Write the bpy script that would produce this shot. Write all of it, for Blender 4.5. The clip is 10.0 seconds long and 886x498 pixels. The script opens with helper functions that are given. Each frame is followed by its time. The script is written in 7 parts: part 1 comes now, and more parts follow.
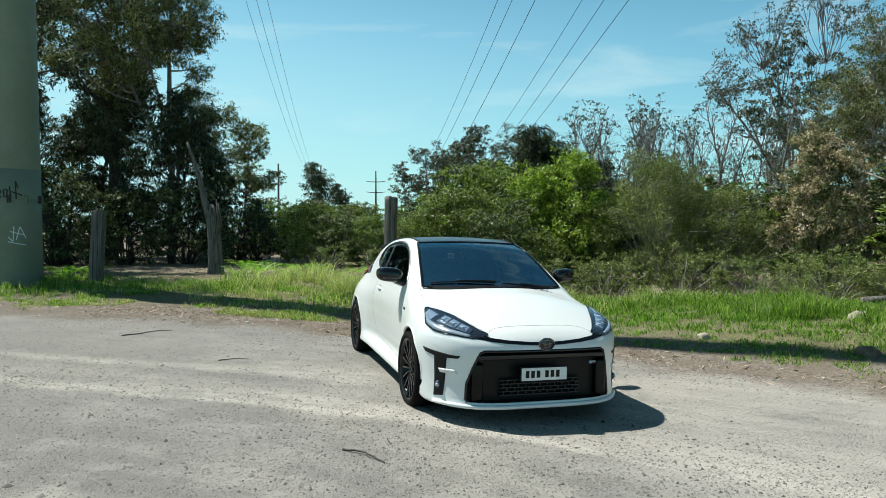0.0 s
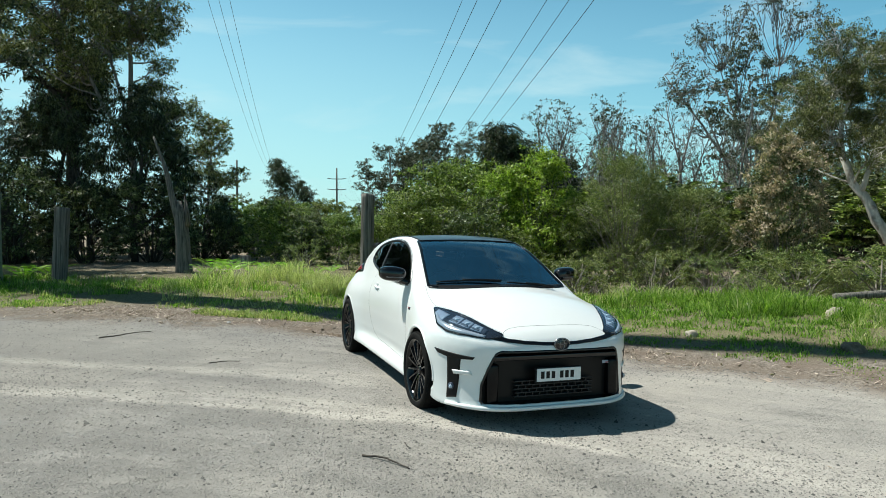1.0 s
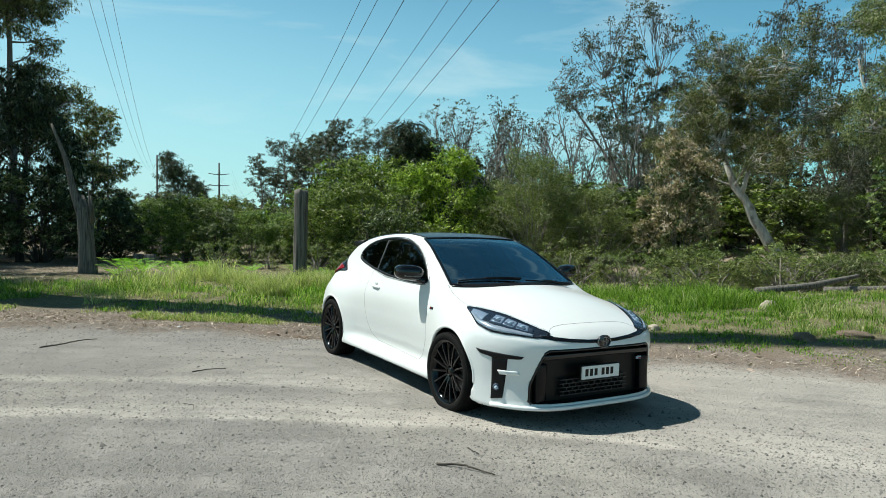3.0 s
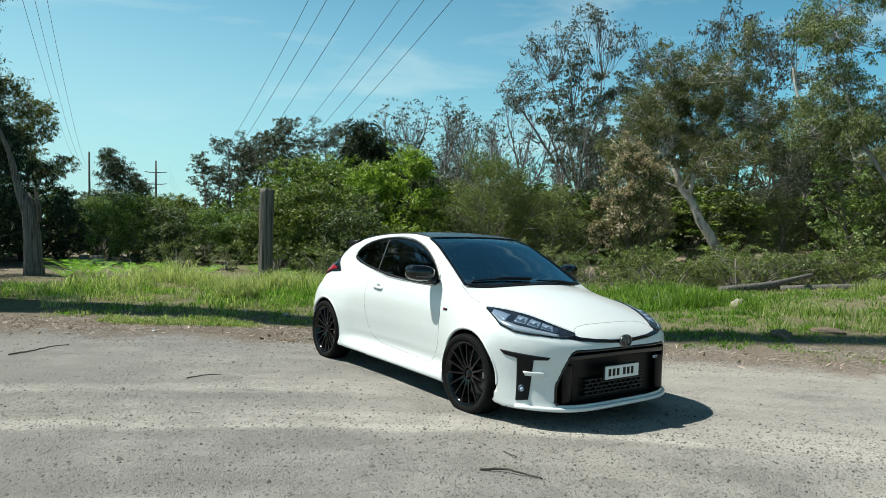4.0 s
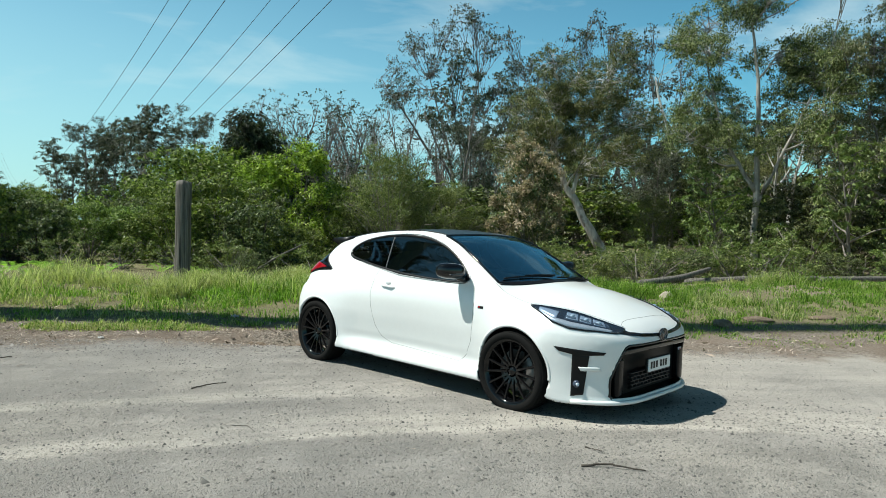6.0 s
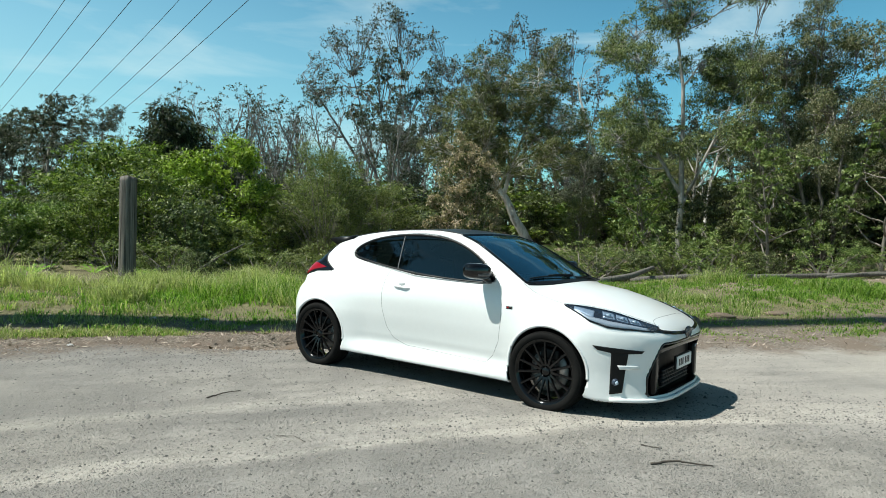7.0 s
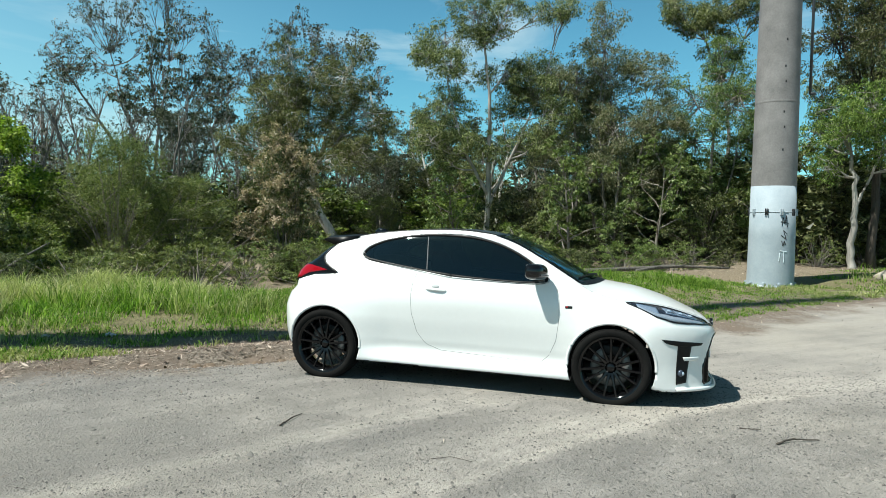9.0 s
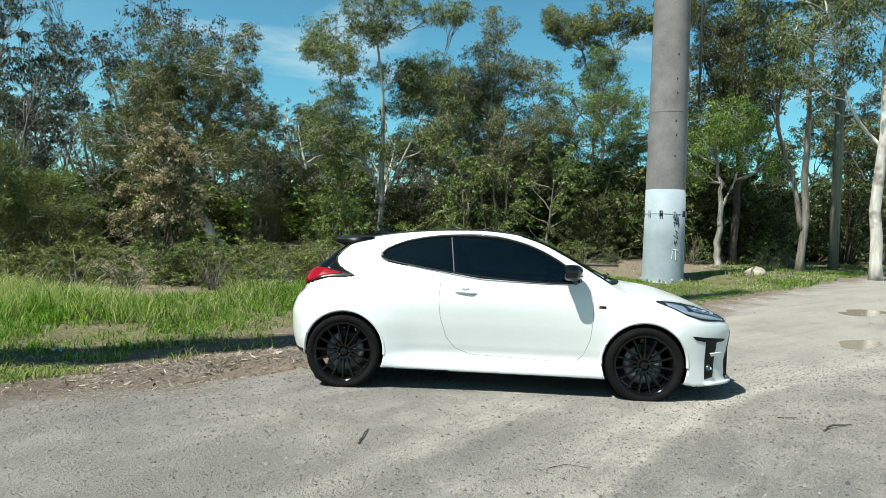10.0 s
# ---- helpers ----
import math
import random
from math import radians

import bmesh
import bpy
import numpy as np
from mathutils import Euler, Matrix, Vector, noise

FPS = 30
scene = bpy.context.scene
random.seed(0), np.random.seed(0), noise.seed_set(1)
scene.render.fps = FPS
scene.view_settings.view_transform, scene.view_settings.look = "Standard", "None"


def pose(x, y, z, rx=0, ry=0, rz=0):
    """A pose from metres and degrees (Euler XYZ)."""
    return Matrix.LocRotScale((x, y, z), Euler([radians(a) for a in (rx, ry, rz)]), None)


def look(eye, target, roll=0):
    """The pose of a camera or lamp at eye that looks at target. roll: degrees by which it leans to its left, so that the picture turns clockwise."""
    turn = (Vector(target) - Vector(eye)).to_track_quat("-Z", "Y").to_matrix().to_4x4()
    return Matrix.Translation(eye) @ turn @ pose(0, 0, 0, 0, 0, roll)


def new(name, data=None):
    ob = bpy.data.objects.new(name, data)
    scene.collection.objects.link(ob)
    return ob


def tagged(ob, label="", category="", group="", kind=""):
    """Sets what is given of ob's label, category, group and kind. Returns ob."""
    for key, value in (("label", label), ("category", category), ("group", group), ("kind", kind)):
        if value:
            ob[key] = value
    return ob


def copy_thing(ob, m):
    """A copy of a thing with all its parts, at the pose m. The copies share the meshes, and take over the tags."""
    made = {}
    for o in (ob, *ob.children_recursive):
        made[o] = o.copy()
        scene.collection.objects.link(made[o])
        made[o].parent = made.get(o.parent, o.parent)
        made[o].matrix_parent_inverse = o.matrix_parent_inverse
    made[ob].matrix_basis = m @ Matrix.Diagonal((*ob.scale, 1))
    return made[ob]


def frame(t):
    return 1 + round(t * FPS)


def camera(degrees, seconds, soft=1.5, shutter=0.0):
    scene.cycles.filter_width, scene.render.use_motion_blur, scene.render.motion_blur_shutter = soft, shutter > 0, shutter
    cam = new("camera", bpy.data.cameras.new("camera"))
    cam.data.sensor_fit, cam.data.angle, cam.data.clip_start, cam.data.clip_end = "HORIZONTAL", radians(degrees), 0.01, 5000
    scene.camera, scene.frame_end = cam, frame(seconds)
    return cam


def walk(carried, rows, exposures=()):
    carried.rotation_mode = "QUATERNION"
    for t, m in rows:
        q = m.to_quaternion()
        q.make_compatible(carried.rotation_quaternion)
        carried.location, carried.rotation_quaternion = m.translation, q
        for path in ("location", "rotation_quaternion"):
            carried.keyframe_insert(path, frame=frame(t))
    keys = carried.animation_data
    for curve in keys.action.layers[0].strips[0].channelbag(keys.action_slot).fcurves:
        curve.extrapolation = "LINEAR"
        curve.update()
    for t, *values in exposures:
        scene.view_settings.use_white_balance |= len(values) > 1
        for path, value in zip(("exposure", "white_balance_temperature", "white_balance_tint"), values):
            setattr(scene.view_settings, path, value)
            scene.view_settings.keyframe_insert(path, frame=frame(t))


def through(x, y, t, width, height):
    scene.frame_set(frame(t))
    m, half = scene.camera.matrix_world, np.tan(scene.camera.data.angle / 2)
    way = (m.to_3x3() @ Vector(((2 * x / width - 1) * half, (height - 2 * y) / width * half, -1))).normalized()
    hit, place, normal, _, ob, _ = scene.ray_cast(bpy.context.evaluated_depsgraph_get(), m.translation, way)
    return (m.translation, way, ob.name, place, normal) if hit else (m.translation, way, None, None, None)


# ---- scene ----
cam = camera(67.7, 10.0, soft=0.85)
METRES, EYE, TILT, LEAN, TURN = 8.463, 1.43, 0.0, 0.0, -4.4
ROWS = [
    (0.0, 0.0, 0.0, 0.0, -0.0, -1.6, 0.04),
    (0.5, -0.0182, 0.0068, -0.0004, -1.33, -1.61, -0.01),
    (1.0, -0.047, 0.0152, 0.0007, -3.39, -1.81, -0.03),
    (1.5, -0.078, 0.023, 0.0007, -5.73, -1.87, -0.09),
    (2.0, -0.113, 0.0312, 0.0011, -8.18, -2.01, -0.13),
    (2.5, -0.1485, 0.0414, 0.0004, -10.67, -2.05, -0.16),
    (4.0, -0.2451, 0.086, -0.0023, -18.01, -1.87, -0.37),
    (4.5, -0.2797, 0.1005, -0.0025, -20.42, -2.07, -0.41),
    (5.0, -0.3157, 0.1158, -0.0028, -23.14, -2.09, -0.48),
    (5.5, -0.3524, 0.1349, -0.002, -26.17, -2.12, -0.54),
    (7.0, -0.476, 0.2293, -0.0032, -36.64, -2.11, -0.85),
    (7.5, -0.5245, 0.2716, -0.0043, -40.85, -2.06, -0.95),
    (8.0, -0.5748, 0.3231, -0.0043, -45.71, -1.97, -1.06),
    (8.5, -0.6203, 0.3833, -0.0041, -50.42, -2.01, -1.16),
    (9.0, -0.6549, 0.4562, -0.0053, -57.08, -2.01, -1.29),
    (9.5, -0.6872, 0.537, -0.0067, -63.2, -1.87, -1.41),
    (10.0, -0.7139, 0.6187, -0.0078, -69.0, -1.81, -1.5),
]
walk(cam, [(t, pose(0, 0, EYE, TILT, LEAN, TURN) @ pose(METRES * x, METRES * y, METRES * z, 90 + pitch, roll, yaw)) for t, x, y, z, yaw, pitch, roll in ROWS],
     exposures=[(0.0, 0.57, 6300, 4), (4.5, 0.48, 6300, 4), (10.0, 0.61, 6300, 4)])

# ---- world, sun ----
SUN_AZ = -33.0      # the way the shadows point, degrees from +x
SUN_EL = 58.5
world = bpy.data.worlds.new("sky")
scene.world = world
world.use_nodes = True
wt = world.node_tree
wt.nodes.clear()
w_out = wt.nodes.new("ShaderNodeOutputWorld")
w_bg = wt.nodes.new("ShaderNodeBackground")
w_sky = wt.nodes.new("ShaderNodeTexSky")
w_sky.sky_type = "NISHITA"
w_sky.sun_disc = False
w_sky.sun_elevation = radians(SUN_EL)
w_sky.sun_rotation = radians(90 - (SUN_AZ + 180))
w_sky.air_density, w_sky.dust_density, w_sky.ozone_density = 1.0, 0.5, 1.4
w_co = wt.nodes.new("ShaderNodeTexCoord")
w_map = wt.nodes.new("ShaderNodeMapping")
w_map.inputs["Scale"].default_value = (1.6, 2.2, 9.0)
w_map.inputs["Rotation"].default_value = (0.0, 0.12, 0.5)
w_noise = wt.nodes.new("ShaderNodeTexNoise")
w_noise.inputs["Scale"].default_value = 1.5
w_noise.inputs["Detail"].default_value = 6.0
w_noise.inputs["Roughness"].default_value = 0.55
w_noise.inputs["Distortion"].default_value = 0.4
w_ramp = wt.nodes.new("ShaderNodeMapRange")
w_ramp.inputs["From Min"].default_value = 0.53
w_ramp.inputs["From Max"].default_value = 0.74
w_ramp.inputs["To Max"].default_value = 0.5
w_mix = wt.nodes.new("ShaderNodeMix")
w_mix.data_type = "RGBA"
w_mix.inputs["B"].default_value = (6.6, 7.6, 7.7, 1)
w_hue = wt.nodes.new("ShaderNodeMix")
w_hue.data_type, w_hue.blend_type = "RGBA", "MULTIPLY"
w_hue.inputs["Factor"].default_value = 1.0
w_hue.inputs["B"].default_value = (0.60, 1.12, 1.07, 1)
wt.links.new(w_co.outputs["Generated"], w_map.inputs["Vector"])
wt.links.new(w_map.outputs["Vector"], w_noise.inputs["Vector"])
wt.links.new(w_noise.outputs["Fac"], w_ramp.inputs["Value"])
wt.links.new(w_ramp.outputs["Result"], w_mix.inputs["Factor"])
wt.links.new(w_sky.outputs["Color"], w_hue.inputs["A"])
wt.links.new(w_hue.outputs["Result"], w_mix.inputs["A"])
# added sky gradient: pales towards the horizon, dims overhead to cut fill in shadows
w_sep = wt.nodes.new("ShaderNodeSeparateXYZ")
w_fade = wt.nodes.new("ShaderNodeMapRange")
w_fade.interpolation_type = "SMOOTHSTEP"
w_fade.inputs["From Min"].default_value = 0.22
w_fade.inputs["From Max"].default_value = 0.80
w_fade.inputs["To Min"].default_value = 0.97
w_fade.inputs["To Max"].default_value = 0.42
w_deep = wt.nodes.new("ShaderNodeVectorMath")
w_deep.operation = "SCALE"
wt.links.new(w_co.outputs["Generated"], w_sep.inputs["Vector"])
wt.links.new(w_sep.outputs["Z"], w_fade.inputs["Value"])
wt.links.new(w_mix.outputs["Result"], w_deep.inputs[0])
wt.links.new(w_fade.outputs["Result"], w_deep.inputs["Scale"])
# thin haze above the horizon
w_low = wt.nodes.new("ShaderNodeMapRange")
w_low.interpolation_type = "SMOOTHSTEP"
w_low.inputs["From Min"].default_value = 0.0
w_low.inputs["From Max"].default_value = 0.50
w_low.inputs["To Min"].default_value = 0.85
w_low.inputs["To Max"].default_value = 0.0
w_haze = wt.nodes.new("ShaderNodeMix")
w_haze.data_type = "RGBA"
w_haze.inputs["B"].default_value = (4.6, 6.8, 7.0, 1)
wt.links.new(w_sep.outputs["Z"], w_low.inputs["Value"])
# it is thickest on the sun's side
w_dot = wt.nodes.new("ShaderNodeVectorMath")
w_dot.operation = "DOT_PRODUCT"
w_dot.inputs[1].default_value = (-math.cos(radians(SUN_AZ)), -math.sin(radians(SUN_AZ)), 0.0)
w_side = wt.nodes.new("ShaderNodeMapRange")
w_side.inputs["From Min"].default_value = -0.35
w_side.inputs["From Max"].default_value = 0.75
w_amount = wt.nodes.new("ShaderNodeMath")
w_amount.operation = "MULTIPLY"
wt.links.new(w_co.outputs["Generated"], w_dot.inputs[0])
wt.links.new(w_dot.outputs["Value"], w_side.inputs["Value"])
wt.links.new(w_side.outputs["Result"], w_amount.inputs[0])
wt.links.new(w_low.outputs["Result"], w_amount.inputs[1])
wt.links.new(w_amount.outputs["Value"], w_haze.inputs["Factor"])
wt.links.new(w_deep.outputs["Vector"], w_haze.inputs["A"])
wt.links.new(w_haze.outputs["Result"], w_bg.inputs["Color"])
wt.links.new(w_bg.outputs["Background"], w_out.inputs["Surface"])
w_bg.inputs["Strength"].default_value = 0.086

sun_data = bpy.data.lights.new("sun", "SUN")
sun_data.energy = 5.0
sun_data.angle = radians(0.53)
sun_data.color = (1.0, 0.96, 0.88)
sun = new("sun", sun_data)
sun_way = Vector((math.cos(radians(SUN_AZ)) * math.cos(radians(SUN_EL)),
                  math.sin(radians(SUN_AZ)) * math.cos(radians(SUN_EL)), -math.sin(radians(SUN_EL))))
sun.matrix_world = look(Vector((0, 0, 60)) - sun_way, (0, 0, 60))

# ---- materials ----
def node_mat(name):
    m = bpy.data.materials.new(name)
    m.use_nodes = True
    t = m.node_tree
    return m, t, t.nodes["Principled BSDF"]


def add(t, kind, **values):
    n = t.nodes.new(kind)
    for key, value in values.items():
        n.inputs[key.replace("_", " ")].default_value = value
    return n


def noise_node(t, vec, scale, detail=5.0, rough=0.6):
    n = add(t, "ShaderNodeTexNoise", Scale=scale, Detail=detail, Roughness=rough)
    t.links.new(vec, n.inputs["Vector"])
    return n.outputs["Fac"]


def ramp(t, value, lo, hi, a=0.0, b=1.0):
    n = add(t, "ShaderNodeMapRange", From_Min=lo, From_Max=hi, To_Min=a, To_Max=b)
    t.links.new(value, n.inputs["Value"])
    return n.outputs["Result"]


def blend(t, fac, a, b, mode="MIX"):
    n = t.nodes.new("ShaderNodeMix")
    n.data_type, n.blend_type = "RGBA", mode
    for key, value in (("Factor", fac), ("A", a), ("B", b)):
        if isinstance(value, (int, float)):
            n.inputs[key].default_value = value
        elif isinstance(value, tuple):
            n.inputs[key].default_value = (*value, 1)
        else:
            t.links.new(value, n.inputs[key])
    return n.outputs["Result"]


def maths(t, op, a, b=0.0):
    n = t.nodes.new("ShaderNodeMath")
    n.operation = op
    for i, value in enumerate((a, b)):
        if isinstance(value, (int, float)):
            n.inputs[i].default_value = value
        else:
            t.links.new(value, n.inputs[i])
    return n.outputs[0]


def bump(t, p, height, strength, distance):
    n = add(t, "ShaderNodeBump", Strength=strength, Distance=distance)
    t.links.new(height, n.inputs["Height"])
    t.links.new(n.outputs["Normal"], p.inputs["Normal"])


def obj_vec(t):
    return t.nodes.new("ShaderNodeTexCoord").outputs["Object"]


def surface(name, a, b, rough=0.6, metal=0.0, scale=6.0, fine=60.0, bumpy=0.2, depth=0.01, contrast=(0.35, 0.65), coat=0.0):
    """Two tones mixed at a large and a fine scale, with relief."""
    m, t, p = node_mat(name)
    v = obj_vec(t)
    big, small = noise_node(t, v, scale), noise_node(t, v, fine, 4.0, 0.7)
    f = ramp(t, maths(t, "ADD", maths(t, "MULTIPLY", big, 0.65), maths(t, "MULTIPLY", small, 0.35)), *contrast)
    t.links.new(blend(t, f, a, b), p.inputs["Base Color"])
    p.inputs["Roughness"].default_value = rough
    p.inputs["Metallic"].default_value = metal
    p.inputs["Coat Weight"].default_value = coat
    p.inputs["Coat Roughness"].default_value = 0.03
    if bumpy:
        bump(t, p, maths(t, "ADD", big, small), bumpy, depth)
    return m


def plain(name, c, rough=0.4, metal=0.0, coat=0.0, var=0.06):
    m, t, p = node_mat(name)
    n = noise_node(t, obj_vec(t), 25.0, 4.0, 0.6)
    t.links.new(blend(t, ramp(t, n, 0.3, 0.7), tuple(x * (1 - var) for x in c), tuple(min(1, x * (1 + var)) for x in c)), p.inputs["Base Color"])
    t.links.new(ramp(t, n, 0.3, 0.7, rough * 0.9, rough * 1.1), p.inputs["Roughness"])
    p.inputs["Metallic"].default_value = metal
    p.inputs["Coat Weight"].default_value = coat
    p.inputs["Coat Roughness"].default_value = 0.03
    return m


def leafy(name, tones, rough=0.45, through=0.35, gloss=0.28):
    """Leaf tones picked for each leaf by its own number, some light passing through."""
    m, t, p = node_mat(name)
    geo = t.nodes.new("ShaderNodeNewGeometry")
    info = t.nodes.new("ShaderNodeObjectInfo")
    cr = t.nodes.new("ShaderNodeValToRGB")
    cr.color_ramp.interpolation = "LINEAR"
    while len(cr.color_ramp.elements) < len(tones):
        cr.color_ramp.elements.new(0.5)
    for i, c in enumerate(tones):
        cr.color_ramp.elements[i].position = i / (len(tones) - 1)
        cr.color_ramp.elements[i].color = (*c, 1)
    t.links.new(geo.outputs["Random Per Island"], cr.inputs["Fac"])
    hs = t.nodes.new("ShaderNodeHueSaturation")
    t.links.new(ramp(t, info.outputs["Random"], 0, 1, 0.48, 0.515), hs.inputs["Hue"])
    t.links.new(ramp(t, info.outputs["Random"], 0, 1, 0.85, 1.15), hs.inputs["Value"])
    t.links.new(cr.outputs["Color"], hs.inputs["Color"])
    p.inputs["Roughness"].default_value = rough
    p.inputs["Specular IOR Level"].default_value = gloss
    t.links.new(hs.outputs["Color"], p.inputs["Base Color"])
    tr = t.nodes.new("ShaderNodeBsdfTranslucent")
    warm = blend(t, 1.0, hs.outputs["Color"], (1.0, 1.28, 0.55), "MULTIPLY")
    t.links.new(warm, tr.inputs["Color"])
    mx = t.nodes.new("ShaderNodeMixShader")
    mx.inputs["Fac"].default_value = through
    t.links.new(p.outputs["BSDF"], mx.inputs[1])
    t.links.new(tr.outputs["BSDF"], mx.inputs[2])
    t.links.new(mx.outputs["Shader"], t.nodes["Material Output"].inputs["Surface"])
    return m


def bark(name, a, b, streak=(14, 14, 1.2), rough=0.85, bumpy=0.5, patches=None):
    m, t, p = node_mat(name)
    mp = t.nodes.new("ShaderNodeMapping")
    mp.inputs["Scale"].default_value = streak
    t.links.new(obj_vec(t), mp.inputs["Vector"])
    n = noise_node(t, mp.outputs["Vector"], 1.0, 6.0, 0.65)
    col = blend(t, ramp(t, n, 0.35, 0.65), a, b)
    if patches:
        col = blend(t, ramp(t, noise_node(t, obj_vec(t), 1.1, 3.0), 0.52, 0.6), col, patches)
    t.links.new(col, p.inputs["Base Color"])
    p.inputs["Roughness"].default_value = rough
    bump(t, p, n, bumpy, 0.02)
    return m


def ground_mat():
    """Compacted pale gravel, leaf and bark litter at its edge, then soil under the grass."""
    m, t, p = node_mat("gravel_and_soil")
    v = obj_vec(t)
    at = t.nodes.new("ShaderNodeAttribute")
    at.attribute_name = "verge"
    wob = maths(t, "MULTIPLY", maths(t, "SUBTRACT", noise_node(t, v, 1.3, 5.0, 0.65), 0.5), 2.2)
    d = maths(t, "ADD", at.outputs["Fac"], wob)
    # gravel: pale sandy grey, worn stripes lengthwise, darker fines and single stones
    vr = t.nodes.new("ShaderNodeVectorRotate")
    vr.rotation_type = "Z_AXIS"
    vr.inputs["Angle"].default_value = radians(27)
    t.links.new(v, vr.inputs["Vector"])
    track = t.nodes.new("ShaderNodeAttribute")
    track.attribute_name = "track"
    off = maths(t, "ADD", track.outputs["Fac"], maths(t, "MULTIPLY", maths(t, "SUBTRACT", noise_node(t, v, 2.6, 6.0, 0.7), 0.5), 0.30))
    turned_v = t.nodes.new("ShaderNodeSeparateXYZ")
    t.links.new(vr.outputs["Vector"], turned_v.inputs["Vector"])
    flow = t.nodes.new("ShaderNodeCombineXYZ")
    t.links.new(turned_v.outputs["X"], flow.inputs["X"])
    t.links.new(track.outputs["Fac"], flow.inputs["Y"])
    mp = t.nodes.new("ShaderNodeMapping")
    mp.inputs["Scale"].default_value = (0.42, 2.7, 1.0)
    t.links.new(flow.outputs["Vector"], mp.inputs["Vector"])
    stripe = noise_node(t, mp.outputs["Vector"], 1.0, 8.0, 0.68)
    blotch = noise_node(t, v, 0.7, 6.0, 0.6)
    grit = noise_node(t, v, 26.0, 6.0, 0.9)
    fine = noise_node(t, v, 140.0, 2.0, 0.8)
    band = maths(t, "ADD", maths(t, "MULTIPLY", stripe, 0.62), maths(t, "MULTIPLY", blotch, 0.38))
    place = t.nodes.new("ShaderNodeSeparateXYZ")
    t.links.new(v, place.inputs["Vector"])
    band = maths(t, "ADD", band, ramp(t, place.outputs["X"], -4.5, 3.0, -0.19, 0.09))
    worn = ramp(t, band, 0.30, 0.72)
    loose = ramp(t, maths(t, "ADD", maths(t, "MULTIPLY", band, 0.6), maths(t, "MULTIPLY", noise_node(t, v, 2.3, 5.0, 0.65), 0.4)), 0.56, 0.42)
    base = blend(t, worn, (0.222, 0.210, 0.200), (0.415, 0.380, 0.339))
    # the wheel track past the nose of the car: sharp on one side, fading on the other, and a fainter one beside it
    main = maths(t, "MULTIPLY", ramp(t, off, -0.05, 0.07), ramp(t, off, 0.85, 0.12))
    side = maths(t, "MULTIPLY", maths(t, "MULTIPLY", ramp(t, off, 0.92, 1.02), ramp(t, off, 1.32, 1.08)), ramp(t, place.outputs["X"], 0.3, -1.2))
    pale = maths(t, "MULTIPLY", maths(t, "MAXIMUM", main, side), ramp(t, noise_node(t, mp.outputs["Vector"], 1.6, 6.0, 0.65), 0.34, 0.60, 0.15, 0.95))
    base = blend(t, pale, base, (0.51, 0.468, 0.418))
    cool = maths(t, "MULTIPLY", maths(t, "MULTIPLY", ramp(t, off, 0.02, -0.10), ramp(t, off, -2.2, -0.4)), ramp(t, noise_node(t, mp.outputs["Vector"], 1.1, 5.0, 0.6), 0.36, 0.58, 0.0, 0.38))
    base = blend(t, cool, base, (0.275, 0.264, 0.252))
    base = blend(t, ramp(t, noise_node(t, v, 0.35, 4.0, 0.55), 0.44, 0.66, 0.0, 0.35), base, (0.39, 0.355, 0.30))
    grain = blend(t, ramp(t, fine, 0.3, 0.7), (0.11, 0.105, 0.098), (0.42, 0.392, 0.348))
    base = blend(t, maths(t, "MULTIPLY", ramp(t, grit, 0.42, 0.56, 0.0, 0.9), maths(t, "MULTIPLY", ramp(t, loose, 0.0, 1.0, 0.4, 0.8), ramp(t, pale, 0.0, 1.0, 1.0, 0.4))), base, grain)
    vo = add(t, "ShaderNodeTexVoronoi", Scale=25.0)
    t.links.new(v, vo.inputs["Vector"])
    stone = ramp(t, vo.outputs["Distance"], 0.16, 0.36, 1.0, 0.0)
    vo2 = add(t, "ShaderNodeTexVoronoi", Scale=64.0)
    t.links.new(v, vo2.inputs["Vector"])
    peb = ramp(t, vo2.outputs["Distance"], 0.18, 0.42, 1.0, 0.0)
    tone, tone2 = t.nodes.new("ShaderNodeSeparateColor"), t.nodes.new("ShaderNodeSeparateColor")
    t.links.new(vo2.outputs["Color"], tone.inputs["Color"])
    t.links.new(vo.outputs["Color"], tone2.inputs["Color"])
    peb = maths(t, "MULTIPLY", maths(t, "MULTIPLY", peb, ramp(t, tone.outputs[0], 0.25, 0.4)), ramp(t, loose, 0.0, 1.0, 0.65, 1.0))
    stone = maths(t, "MULTIPLY", maths(t, "MULTIPLY", stone, ramp(t, tone2.outputs[0], 0.80, 0.86)), ramp(t, loose, 0.0, 1.0, 0.55, 1.0))
    packed = maths(t, "MULTIPLY", ramp(t, place.outputs["X"], 3.0, 7.5, 0.46, 0.22), ramp(t, pale, 0.0, 1.0, 1.0, 0.35))
    base = blend(t, maths(t, "MULTIPLY", peb, packed), base, blend(t, tone.outputs[1], (0.075, 0.072, 0.069), (0.42, 0.392, 0.355)))
    base = blend(t, maths(t, "MULTIPLY", stone, packed), base, blend(t, tone2.outputs[1], (0.075, 0.072, 0.068), (0.39, 0.362, 0.325)))
    # litter: brown bark, twigs and dry leaves
    lit = blend(t, ramp(t, noise_node(t, v, 30.0, 5.0, 0.8), 0.38, 0.62), (0.065, 0.053, 0.043), (0.34, 0.29, 0.24))
    lit = blend(t, ramp(t, noise_node(t, v, 2.0, 4.0, 0.6), 0.4, 0.62), lit, (0.185, 0.145, 0.115))
    soil = blend(t, ramp(t, noise_node(t, v, 24.0, 7.0, 0.85), 0.40, 0.60), (0.075, 0.07, 0.034), (0.25, 0.225, 0.125))
